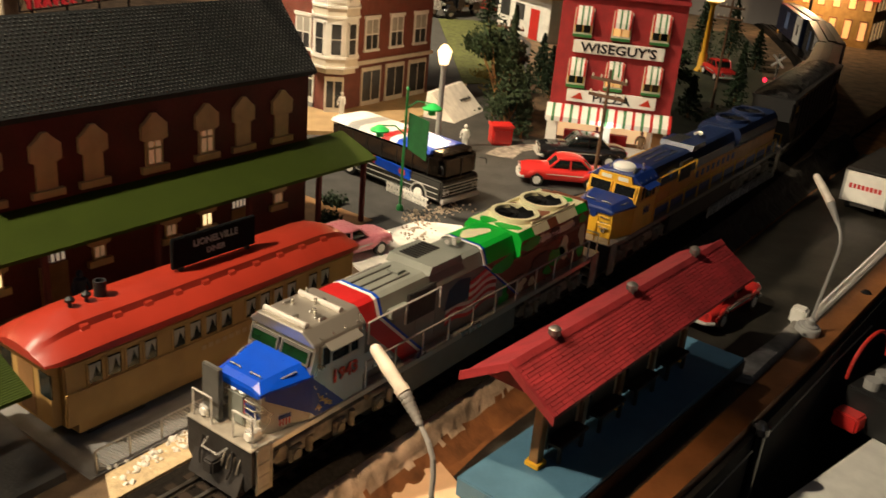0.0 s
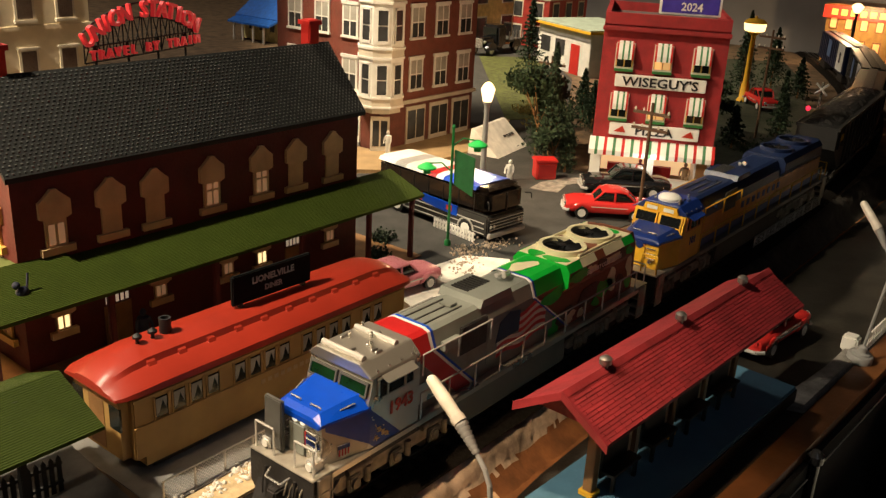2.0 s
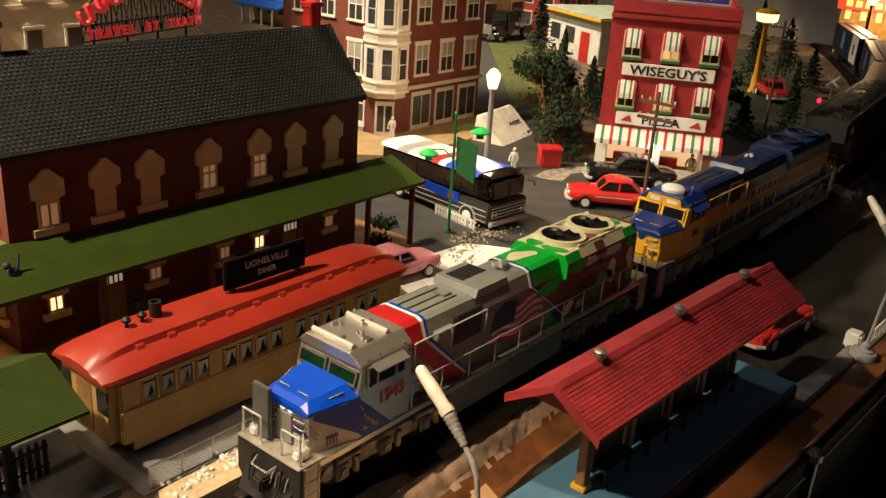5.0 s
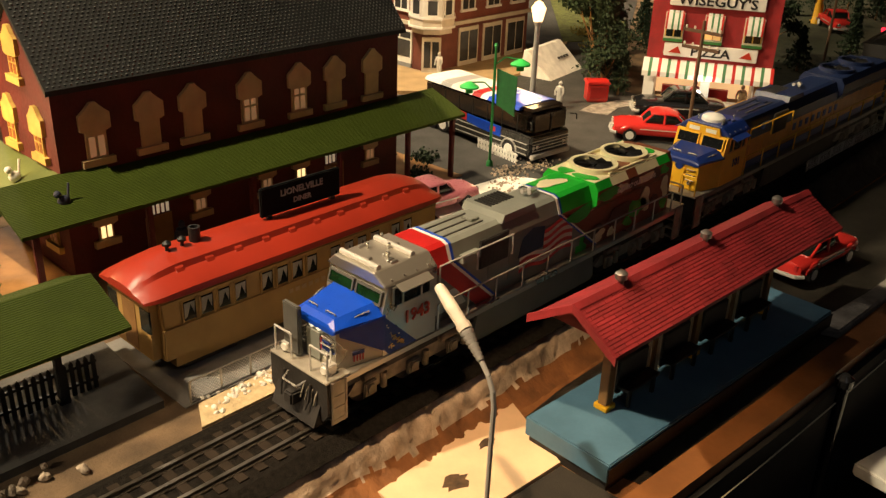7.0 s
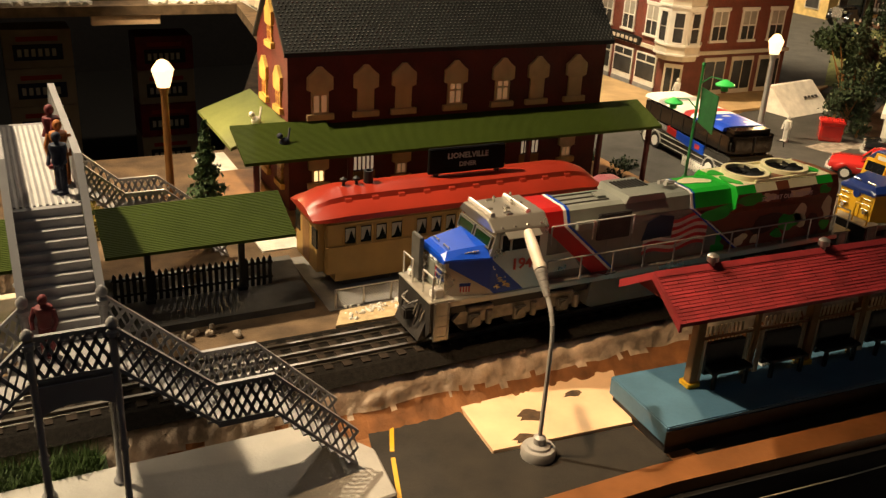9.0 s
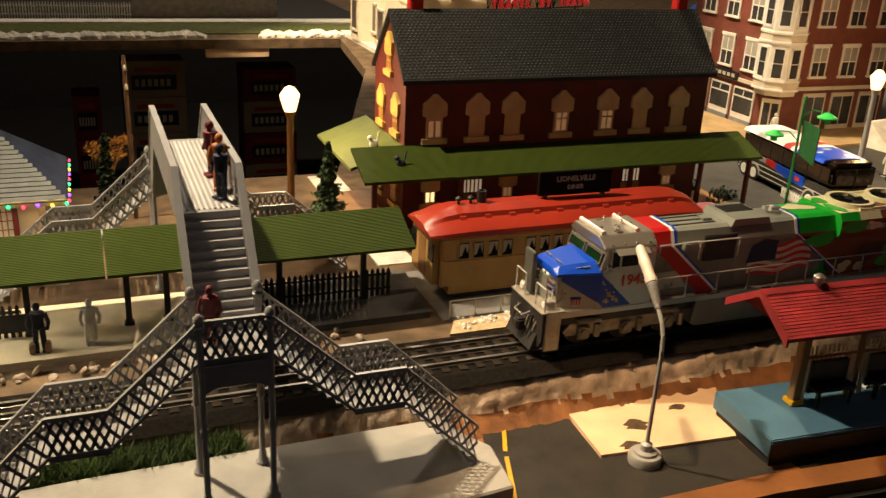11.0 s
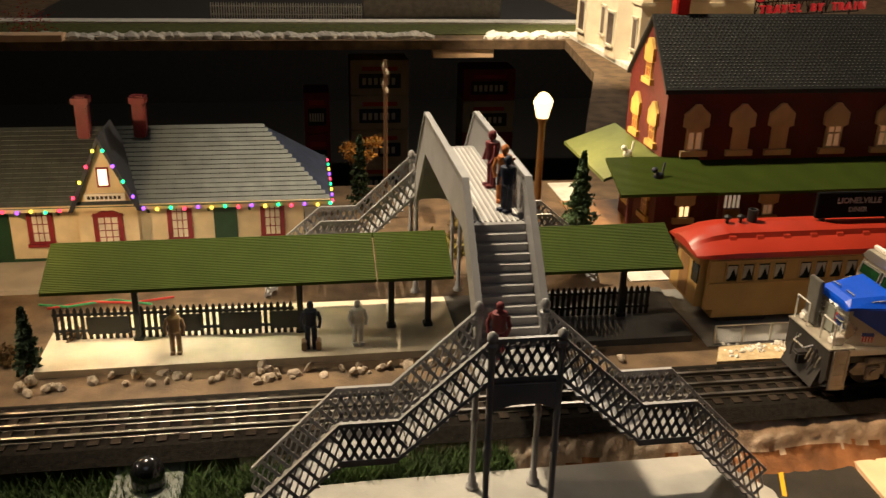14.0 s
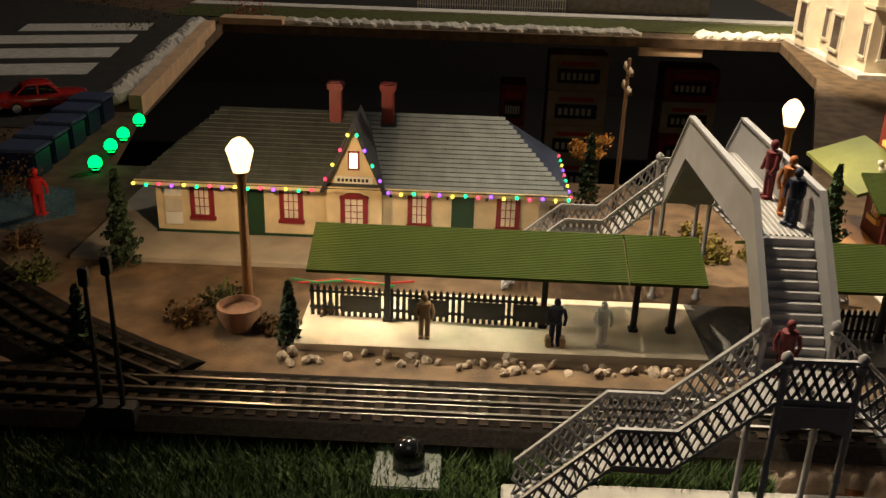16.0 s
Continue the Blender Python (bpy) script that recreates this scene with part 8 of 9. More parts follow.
broadleaf((27.5, 16.4, GROUND), 1.7, 0.7, 62, "leaf", "low dark green bushy tree beside the pizza shop", "tree", 2200, 0.075)
broadleaf((36.6, 14.6, GROUND), 2.6, 1.0, 63, "leaf", "dark green bushy tree behind the track", "tree", 2800, 0.085)
broadleaf((0.7, 19.8, GROUND), 1.7, 0.55, 13, "gold", "small golden autumn tree beside the open pit")
for k, (x, y, r, m) in enumerate(((-6.2, 11.0, 0.3, "rust"), (-7.3, 12.0, 0.5, "turf"), (-7.8, 11.2, 0.45, "rust"), (-5.2, 11.6, 0.3, "rust"), (3.2, 15.3, 0.35, "moss"), (2.4, 15.7, 0.3, "moss"), (1.0, 15.0, 0.3, "moss"), (4.1, 15.6, 0.3, "moss"), (0.0, 15.9, 0.35, "moss"), (16.6, 14.8, 0.35, "leaf"), (17.6, 15.6, 0.4, "leaf"), (17.0, 16.6, 0.4, "leaf"), (33, 20.5, 0.7, "moss"), (35, 22.5, 0.7, "moss"), (-11.5, 12.8, 0.6, "turf"), (-12.5, 14.5, 0.5, "rust"), (-14.5, 18, 1.0, "rust"), (-15.6, 21.5, 1.2, "rust"), (-17.5, 19, 1.2, "leaf"), (-20, 44, 2.5, "rust"), (-15.5, 49.5, 2.2, "railred"), (-25, 52, 2.5, "leaf"), (36, 12.0, 0.7, "leaf"), (34.5, 11.2, 0.5, "leaf"))):
    shrub((x, y, GROUND + 0.02), r, k, m, {"leaf": "dark green scenic bush", "moss": "yellow-green scenic moss clump", "rust": "dry brown scenic bush", "turf": "olive turf clump on the layout", "railred": "deep red autumn bush"}[m])


def grass(name, quads, n, seed, label, z0=0.45):
    """Standing blades over a rectangle list."""
    rng = random.Random(seed)
    verts, faces = [], []
    for k in range(n):
        x0, x1, y0, y1 = rng.choice(quads)
        x, y = rng.uniform(x0, x1), rng.uniform(y0, y1)
        h, a, w = rng.uniform(0.1, 0.3), rng.uniform(0, 6.28), 0.018
        dx, dy = math.cos(a), math.sin(a)
        lean = rng.uniform(0.2, 1.0) * h
        i = len(verts)
        verts += [((x - dy * w) * U, (y + dx * w) * U, z0 * U), ((x + dy * w) * U, (y - dx * w) * U, z0 * U), ((x + dx * lean) * U, (y + dy * lean) * U, (z0 + h) * U)]
        faces.append((i, i + 1, i + 2))
    me = bpy.data.meshes.new(name)
    me.from_pydata(verts, [], faces)
    me.materials.append(M["grassblade"])
    tagged(new(name, me), label, "grass", "", "stuff")


M["grassblade"] = mat("grass_blades", (0.045, 0.085, 0.012), 0.7, 0, 0.5, 60, 0)
slab("ground_grass", [(-30, 4.46), (-1.95, 4.46), (-1.95, 6.95), (2.2, 7.0), (2.2, 7.6), (-30, 7.6)], 0.0, 0.45, "grass", "dark green grass mat along the track")
grass("grass", [(-11, -2.0, 4.5, 7.55), (-11, -2.0, 4.5, 7.55), (-11, -2.0, 4.5, 7.55), (-1.95, 2.1, 6.98, 7.55)], 16000, 2, "standing grass blades on the grass mat")

slab("ground_scrub", [(30.5, 10.2), (38, 10.9), (46, 13.2), (56, 16.6), (64, 20.5), (60, 26), (46, 24.5), (33, 17.2)], GROUND, GROUND + 0.02, mat("dark_scrub", (0.025, 0.03, 0.012), 0.95, 0, 0.6, 50, 0.8, 300), "dark scrubby ground beside the curve")
slab("ground_verge", [(33, 22.2), (36, 20.6), (50, 31.5), (47, 34)], GROUND + 0.03, GROUND + 0.06, "turf", "olive grass verge beside the street")
for k, (x, y, h, r) in enumerate(((34.2, 18.6, 2.2, 1.0), (33.0, 19.6, 1.8, 0.9), (35.4, 19.8, 2.4, 1.0), (49.5, 18.0, 4.4, 1.1), (52.5, 17.4, 3.4, 1.2), (50.5, 15.2, 2.2, 1.0), (36.3, 13.2, 1.8, 0.9))):
    conifer((x, y, GROUND), h, r, 40 + k)

# ---- rocks ----
ROCKS = []
for k in range(5):
    rng = random.Random(k)
    bm = bmesh.new()
    ball(bm, (0, 0, 0), 0.16, (rng.uniform(0.8, 1.5), rng.uniform(0.7, 1.1), rng.uniform(0.6, 0.9)), 2)
    for v in bm.verts:
        v.co *= 1 + 0.35 * noise.noise(v.co * 9 + Vector((k * 7, 0, 0)))
    bm.transform(Matrix.Scale(U, 4))
    me = bpy.data.meshes.new("rock")
    bm.to_mesh(me)
    bm.free()
    ROCKS.append(me)


def rocks(name, label, line, n, m, spread, size, seed):
    rng = random.Random(seed)
    root = thing(name, (line[0][0], line[0][1], line[0][2]), label, "rocks", "", "")
    mats = [me.copy() for me in ROCKS]
    for me in mats:
        me.materials.append(M[m])
    o = Vector(line[0])
    for k in range(n):
        t = rng.random() * (len(line) - 1)
        i = min(int(t), len(line) - 2)
        p = Vector(line[i]).lerp(Vector(line[i + 1]), t - i) + Vector((rng.uniform(-0.2, 0.2), rng.gauss(0, spread[0]), rng.gauss(0, spread[1])))
        ob = new("rock", rng.choice(mats))
        ob.parent = root
        s = rng.uniform(0.6, 1.3) * size
        ob.matrix_basis = Matrix.LocRotScale((p - o) * U, Euler((rng.uniform(0, 6), rng.uniform(0, 6), rng.uniform(0, 6))), (s, s, s))


M["palerock"] = mat("pale_plaster_rock", (0.42, 0.33, 0.24), 0.9, 0, 0.35, 120, 0.6, 500)


def rugged_bank(x0, x1, step=0.055):
    """Torn plaster bank between the low front board and the track bed, lumpy all along."""
    n = int((x1 - x0) / step)
    prof = [(6.95, -0.02), (7.12, 0.07), (7.28, 0.17), (7.36, 0.24), (7.4, 0.34), (7.44, 0.44), (7.5, 0.53), (7.58, 0.6), (7.68, 0.65), (7.78, 0.67), (7.86, 0.68), (7.9, 0.67)]
    verts, faces = [], []
    for i in range(n + 1):
        x = x0 + (x1 - x0) * i / n
        for j, (y, z) in enumerate(prof):
            k = 0.0 if j in (0, len(prof) - 1) else 1.0
            a = noise.noise(Vector((x * 1.6, y * 2, z * 2)))
            c2 = noise.noise(Vector((x * 4.5, y * 8 + 9, z * 8)))
            c3 = noise.noise(Vector((x * 11, y * 13 + 5, z * 13)))
            verts.append(((x + 0.03 * c2 * k) * U, (y + k * (0.07 * a + 0.05 * c2 - 0.035 * c3)) * U, (z + k * (0.06 * a - 0.05 * c2 + 0.03 * c3)) * U))
    m = len(prof)
    for i in range(n):
        for j in range(m - 1):
            faces.append((i * m + j, (i + 1) * m + j, (i + 1) * m + j + 1, i * m + j + 1))
    me = bpy.data.meshes.new("ground_bank")
    me.from_pydata(verts, [], faces)
    me.materials.append(M["bankmix"])
    me.materials.append(M["bankearth"])
    me.materials.append(M["asphalt"])
    for p in me.polygons:
        c = p.center / U
        p.material_index = 2 if c.x > 20 + noise.noise(Vector((c.z * 4, 1.0, 0))) else 1 if c.z + 0.16 * noise.noise(Vector((c.x * 1.3, 4.0, 0))) + 0.05 * noise.noise(Vector((c.x * 7, c.z * 6, 2))) < 0.24 else 0
    me.polygons.foreach_set("use_smooth", [True] * len(me.polygons))
    tagged(new("ground_bank", me), "rugged pale plaster and brown earth bank below the track", "", "", "structure")


M["bankmix"] = mat("plaster_and_earth", (0.54, 0.42, 0.31), 0.95, 0, 0.6, 45, 0.9, 300)
M["bankearth"] = mat("brown_earth_slope", (0.26, 0.105, 0.034), 0.95, 0, 0.5, 40, 0.8, 350)
rugged_bank(-2, 40)
rocks("rock_bank", "row of pale plaster rocks along the track bank", [(2.0, 7.66, 0.5), (6.0, 7.68, 0.52), (12, 7.68, 0.52), (19.5, 7.68, 0.5)], 75, "palerock", (0.06, 0.05), 0.42, 1)
rocks("rubble", "white plaster rubble beside the track", [(6.9, 9.9, 0.74), (8.0, 9.85, 0.74), (9.0, 9.95, 0.74)], 110, "plaster", (0.14, 0.02), 0.26, 2)
rocks("rubble", "white and tan plaster rubble beside the snow patch", [(17.3, 12.6, 0.75), (18.6, 13.5, 0.75), (20.2, 13.2, 0.75)], 240, "palerock", (0.26, 0.015), 0.2, 3)
rocks("rubble", "brown and white rubble beside the platform edge", [(-6, 9.95, 0.74), (0, 9.95, 0.74), (5, 9.95, 0.74)], 80, "palerock", (0.1, 0.03), 0.55, 4)
rocks("rubble", "brown rubble behind the locomotives", [(17, 10.0, 0.72), (24, 10.0, 0.72), (34, 10.3, 0.72)], 160, "palerock", (0.25, 0.03), 0.5, 6)
M["knot"] = mat("dark_oval", (0.09, 0.05, 0.022), 0.8, 0, 0.6, 150, 0.5)
# dark oval marks on the plywood
for x, y, a, b in ((8.92, 6.45, 0.24, 0.16), (8.5, 5.9, 0.22, 0.12), (10.0, 6.75, 0.2, 0.08)):
    bm = bmesh.new()
    prism(bm, [(x + a * (1 + 0.3 * math.sin(k * 2.1 + x)) * math.cos(k * 0.4488), y + b * (1 + 0.3 * math.cos(k * 1.7 + y)) * math.sin(k * 0.4488)) for k in range(14)], "z", 0.085, 0.092)
    tagged(part("floor_patch", bm, "knot"), "dark oval stain on the plywood", "", "", "structure")


# ---- fences ----
def picket_fence(a, b, h, n, m, label, z=GROUND, point=True):
    a, b = Vector(a), Vector(b)
    d = b - a
    root = thing("fence", (a.x, a.y, z), label, "fence", "", "", math.degrees(math.atan2(d.y, d.x)))
    L = d.length
    for zz in (h * 0.25, h * 0.75):
        part("rail", bx(0, L, -0.02, 0.02, zz - 0.025, zz + 0.025), m, root)
    for k in range(n):
        x = (k + 0.5) * L / n
        bm = bmesh.new()
        w = min(0.035, L / n * 0.3)
        prism(bm, [(x - w, 0), (x + w, 0), (x + w, h * 0.9), (x, h), (x - w, h * 0.9)], "y", -0.035, -0.012)
        part("picket", bm, m, root)
    return root


fence_west = picket_fence((-5.5, 11.5), (-1.15, 11.36), 0.66, 37, "blackmat", "black iron picket fence along the platform", GROUND + 0.14)
picket_fence((2.9, 11.5), (5.9, 11.42), 0.62, 26, "blackmat", "black iron picket fence along the platform", GROUND + 0.14)
for x in (-4.9, -3.6, -2.5, -1.6):
    part("panel", bx(x + 5.5, x + 6.25, -0.06, -0.04, 0.11, 0.46), "blackmat", fence_west, "black solid panel fixed to the fence")
picket_fence((19.6, 15.4), (19.35, 13.75), 0.3, 14, "white", "white picket fence beside the bus", GR)
picket_fence((-6.2, 55.2), (3.3, 54.9), 1.0, 60, "white", "long white picket fence on the far board", GROUND)
picket_fence((21.75, 3.95), (28.9, 3.66), 0.5, 40, "white", "white model fence along the layout edge", 0.02)


def mesh_fence(a, b, h, n, label):
    a, b = Vector(a), Vector(b)
    d = b - a
    root = thing("mesh_fence", (a.x, a.y, GROUND), label, "fence", "", "", math.degrees(math.atan2(d.y, d.x)))
    L = d.length
    for k in range(n + 1):
        bm = bmesh.new()
        rod(bm, (L * k / n, 0, 0), (L * k / n, 0, h), 0.022, 6)
        part("post", bm, "metal", root)
    for z in (0.04, h):
        bm = bmesh.new()
        rod(bm, (0, 0, z), (L, 0, z), 0.014, 6)
        part("rail", bm, "metal", root)
    bm = bmesh.new()
    m = int(L / 0.06)
    hh = int(h / 0.06)
    for k in range(-hh, m):
        for s in (0, 1):
            x0, x1 = k * 0.06, k * 0.06 + h
            if s:
                p, q = (x1, 0, 0), (x0, 0, h)
            else:
                p, q = (x0, 0, 0), (x1, 0, h)
            p, q = Vector(p), Vector(q)
            lo, hi = min(p.x, q.x), max(p.x, q.x)
            t0, t1 = max(0, (0 - lo) / (hi - lo)), min(1, (L - lo) / (hi - lo))
            if t1 - t0 < 0.05:
                continue
            if p.x > q.x:
                p, q = q, p
            rod(bm, p.lerp(q, t0), p.lerp(q, t1), 0.004, 3)
    part("wire_mesh", bm, "metal", root)["kind"] = "stuff"


mesh_fence((6.75, 10.15), (9.6, 10.15), 0.42, 5, "silver chain-link fence beside the diner pad")
mesh_fence((24.6, 7.86), (30.6, 7.88), 0.45, 7, "thin wire fence beside the track")


# ---- figures: plain painted statuettes ----
def figure(at, rot, h, top, label):
    bm = bmesh.new()
    s = h / 0.72
    for y in (-0.055, 0.055):
        rod(bm, (0, y, 0.02), (0.0, y * 0.9, 0.38), 0.04, 7, 0.05)
        box(bm, -0.1, 0.03, y - 0.035, y + 0.035, 0, 0.04)
    g = bmesh.new()
    lathe(bm, [(0.06, 0.36), (0.095, 0.4), (0.085, 0.48), (0.11, 0.6), (0.1, 0.64), (0.035, 0.66)], 0, 0, 10)
    ball(bm, (-0.01, 0, 0.73), 0.062, (1, 0.9, 1.15), 2)
    for y in (-1, 1):
        rod(bm, (0, y * 0.11, 0.61), (-0.03, y * 0.15, 0.47), 0.03, 6)
        rod(bm, (-0.03, y * 0.15, 0.47), (-0.08, y * 0.12, 0.36), 0.026, 6)
    g.free()
    bm.transform(Matrix.Scale(s, 4))
    ob = solo("figurine", bm, top, label, "figurine", "figurines", "", True)
    ob.matrix_world = pose(at[0] * U, at[1] * U, at[2] * U, 0, 0, rot)
    return ob


M["figblue"] = mat("dark_blue_coat", (0.02, 0.025, 0.05), 0.7)
M["figtan"] = mat("tan_coat", (0.32, 0.2, 0.1), 0.7)
M["figred"] = mat("maroon_coat", (0.16, 0.02, 0.025), 0.7)
M["figorange"] = mat("orange_coat", (0.5, 0.16, 0.03), 0.7)
M["figwhite"] = mat("white_coat", (0.7, 0.68, 0.62), 0.7)
D = 4.24
PF = GROUND + 0.14
for at, rot, h, m, label in (((2.1, 8.3, D), 30, 0.78, "figblue", "dark blue painted statuette on the footbridge deck"),
                             ((2.15, 8.75, D), 80, 0.82, "figorange", "orange painted statuette on the footbridge deck"),
                             ((2.12, 9.5, D), 10, 0.84, "figred", "maroon and white painted statuette on the footbridge"),
                             ((1.62, 6.35, 2.85), 60, 0.75, "figred", "maroon painted statuette on the bridge landing"),
                             ((-3.25, 10.75, PF), 90, 0.8, "figtan", "tan painted statuette standing on the platform"),
                             ((-0.85, 10.7, PF), 90, 0.84, "figblue", "dark painted statuette with two bags on the platform"),
                             ((0.0, 10.75, PF), 100, 0.8, "figwhite", "pale painted statuette on the platform"),
                             ((24.7, 16.3, GR), 0, 0.8, "figwhite", "white painted statuette on the street corner"),
                             ((9.4, 14.5, GROUND + 0.05), 90, 0.85, "figblue", "blue painted statuette below the station porch"),
                             ((13.4, 5.75, 0.55), 90, 0.8, "figwhite", "white painted statuette inside the shelter"),
                             ((29.0, 12.0, GROUND), 0, 0.85, "figtan", "tan painted statuette at the shop door"),
                             ((28.4, 13.4, GROUND), 0, 0.8, "figred", "maroon painted statuette before the shop window"),
                             ((24.3, 21.4, GROUND + 0.12), 0, 0.8, "figwhite", "white painted statuette at the corner door"),
                             ((-13.0, 16.4, GROUND), -90, 1.1, "carred", "red painted statuette beside the frozen pond")):
    figure(at, rot, h, m, label)
for x in (-0.98, -0.72):
    tagged(part("suitcase", bxr(0.02, x - 0.05, x + 0.05, 10.52, 10.74, PF, PF + 0.18), "figtan"), "small tan suitcase on the platform", "suitcase", "suitcases")
for k, (x, y, z) in enumerate(((6.9, 16.0, 2.72), (7.15, 14.6, 2.58))):
    bm = bmesh.new()
    ball(bm, (0, 0, 0.11), 0.11, (1.1, 0.8, 1), 2)
    ball(bm, (-0.1, 0, 0.26), 0.07, (1, 1, 1), 2)
    rod(bm, (0.08, 0, 0.12), (0.14, 0.03, 0.42), 0.022, 6)
    ob = solo("ornament", bm, "figwhite" if k == 0 else "figblue", "small %s sitting ornament on the porch roof" % ("white" if k == 0 else "dark"), "ornament", "roof ornaments", "", True)
    ob.location = Vector((x, y, z)) * U

# ---- props ----
pole((1.2, 17.8, GROUND), 4.1)
root = thing("switch_motor", (-3.3, 7.2, 0.45), "grey accessory box with black glass dome on the grass", "switch box")
part("box", bxr(0.02, -0.5, 0.5, -0.55, 0.55, 0, 0.12), "hoodgrey", root)
bm = bmesh.new()
lathe(bm, [(0.24, 0.1), (0.25, 0.16), (0.24, 0.36), (0.17, 0.5), (0.05, 0.56)], 0.02, 0.05, 20)
part("dome", bm, "carblack", root, "glossy black dome", True)
for x, h in ((-7.75, 2.6), (-8.1, 2.4)):
    root = thing("signal_mast", (x, 7.75, GROUND), "thin black signal mast beside the track", "signal", "signals")
    bm = bmesh.new()
    rod(bm, (0, 0, 0), (0, 0, h), 0.05, 8, 0.035)
    part("mast", bm, "blackmat", root)
    part("base", bxr(0.02, -0.2, 0.2, -0.15, 0.15, 0, 0.35), "blackmat", root)
    part("head", bxr(0.02, -0.07, 0.07, -0.07, 0.07, h - 0.05, h + 0.25), "blackmat", root)
root = thing("planter", (-6.75, 11.05, GROUND), "round terracotta planter at the lamp foot", "planter")
bm = bmesh.new()
lathe(bm, [(0.28, 0), (0.4, 0.3), (0.42, 0.5), (0.36, 0.52), (0.34, 0.4)], 0, 0, 16)
part("pot", bm, mat("terracotta", (0.3, 0.16, 0.09), 0.8, 0, 0.3, 60, 0.3), root, "", True)
for k, (m, pts) in enumerate((("wiregreen", [(-6.2, 13.2, 0.78), (-5.6, 13.0, 0.8), (-4.8, 13.3, 0.78), (-4.0, 13.0, 0.78)]), ("wirered", [(-6.0, 13.0, 0.78), (-5.2, 13.2, 0.8), (-4.4, 13.1, 0.78), (-3.6, 13.3, 0.78)]))):
    M.setdefault("wiregreen", mat("green_wire", (0.02, 0.25, 0.08), 0.5))
    M.setdefault("wirered", mat("red_wire", (0.5, 0.03, 0.02), 0.5))
    bm = bmesh.new()
    path_rod(bm, pts, 0.025, 6)
    solo("wire", bm, m, "loose %s hook-up wire lying on the ground" % ("green" if k == 0 else "red"), "wire", "wires")

# crossing signal and its red lamps by the far curve
root = thing("crossing_signal", (42.2, 11.7, GROUND), "silver level-crossing signal with two red lamps", "signal")
bm = bmesh.new()
rod(bm, (0, 0, 0), (0, 0, 2.3), 0.06, 8)
part("mast", bm, "shinysilver", root)
for s in (-1, 1):
    bm = bmesh.new()
    rod(bm, (-0.05, -0.26 * s, 1.75), (-0.05, 0.26 * s, 2.25), 0.05, 6)
    part("crossbuck", bm, "white", root)
    bm = bmesh.new()
    rod(bm, (-0.02, 0, 1.1), (-0.02, s * 0.4, 1.1), 0.03, 6)
    part("lamp_arm", bm, "metal", root)
    bulb("red_lamp", (-0.12, s * 0.4, 1.1), glow("red_signal_light", (1.0, 0.02, 0.05), 2.0), root, 0.1)
part("relay_case", bxr(0.02, -0.12, 0.12, -0.16, 0.16, 0.3, 0.8), "carred", root)

# white sloping plaster board with dark scrawl near the street
root = thing("plaster_board", (28.5, 19.35, GROUND + 0.03), "sloping white plaster board with dark scrawled lettering", "board", rot=9)
bm = bmesh.new()
prism(bm, [(-0.6, 0), (0.45, 0.95), (0.6, 0.95), (0.7, 0)], "x", -1.35, 1.25)
part("board", bm, "plaster", root)
for k in range(4):
    bm = bmesh.new()
    bm_pts = (0.1 + k * 0.22, 0.24 + k * 0.22)
    box(bm, *bm_pts, -0.02, 0.0, -0.05, 0.05)
    part("lettering_bar", bm, "dark", root, "", False, Matrix.Translation((0, -0.08, 0.5)) @ Matrix.Rotation(radians(-48), 4, "X"))

# ---- the open pit: boxes under the far board ----
def carton(at, size, m, label, band):
    root = thing("carton", at, label, "box", "stored boxes")
    w, d, h = size
    b = part("box", bxr(0.04, -w / 2, w / 2, -d / 2, d / 2, 0, h), m, root)
    part("label_panel", bx(-w * 0.36, w * 0.36, -d / 2 - 0.02, -d / 2 + 0.0, h * 0.2, h * 0.62), band, b)
    for k in range(6):
        part("lettering_bar", bx(-w * 0.3 + k * w * 0.1, -w * 0.24 + k * w * 0.1, -d / 2 - 0.035, -d / 2 - 0.02, h * 0.3, h * 0.5), "stone", b)
    part("strip", bx(-w * 0.3, w * 0.3, -d / 2 - 0.015, -d / 2, h * 0.7, h * 0.82), "dinerred", b)


M["card"] = mat("pale_cardboard", (0.4, 0.32, 0.22), 0.85, 0, 0.15, 20, 0.1)
for k in range(6):
    carton((4.2, 54, -3.75 - 2.25 * k), (3.7, 2.5, 2.2), "card", "pale cardboard train box stacked under the far board", "navyroof")
for k in range(4):
    carton((0.2, 54, -6.2 - 2.7 * k), (1.6, 2.5, 2.65), "redtrim", "dark red train box stored under the far board", "blackmat")
for k in range(5):
    carton((11.3, 54, -4.2 - 2.1 * k), (3.4, 2.5, 2.05), "redtrim" if k % 2 == 0 else "card", "stored train box in the dark below the board", "blackmat")
tagged(part("shelf", bx(-18, 18, 51.5, 58, -17, -16.5), "wood"), "low wooden shelf below the far board", "", "", "structure")

# ---- far board: snow edge, street, buildings ----
rng = random.Random(9)
bm = bmesh.new()
for k in range(150):
    x = -16 + k * 30.5 / 150
    if 6.5 < x < 10:
        continue
    ball(bm, (x, 47.2 + rng.uniform(-0.3, 0.3), GROUND + 0.05), 0.42, (1.2, 1.0, rng.uniform(0.5, 0.9)), 1)
tagged(part("snow_edge", bm, "plaster"), "rough plaster snow along the pit edge", "snow", "", "stuff")
slab("pavement_far", [(-20, 52.6), (18, 52.2), (18, 53.6), (-20, 54.0)], GROUND, GROUND + 0.15, "plaster", "white kerb strip on the far board")
slab("ground_far", [(-20, 48.2), (18, 48.2), (18, 52.1), (-20, 52.5)], GROUND, GROUND + 0.06, "turf", "mossy strip on the far board")
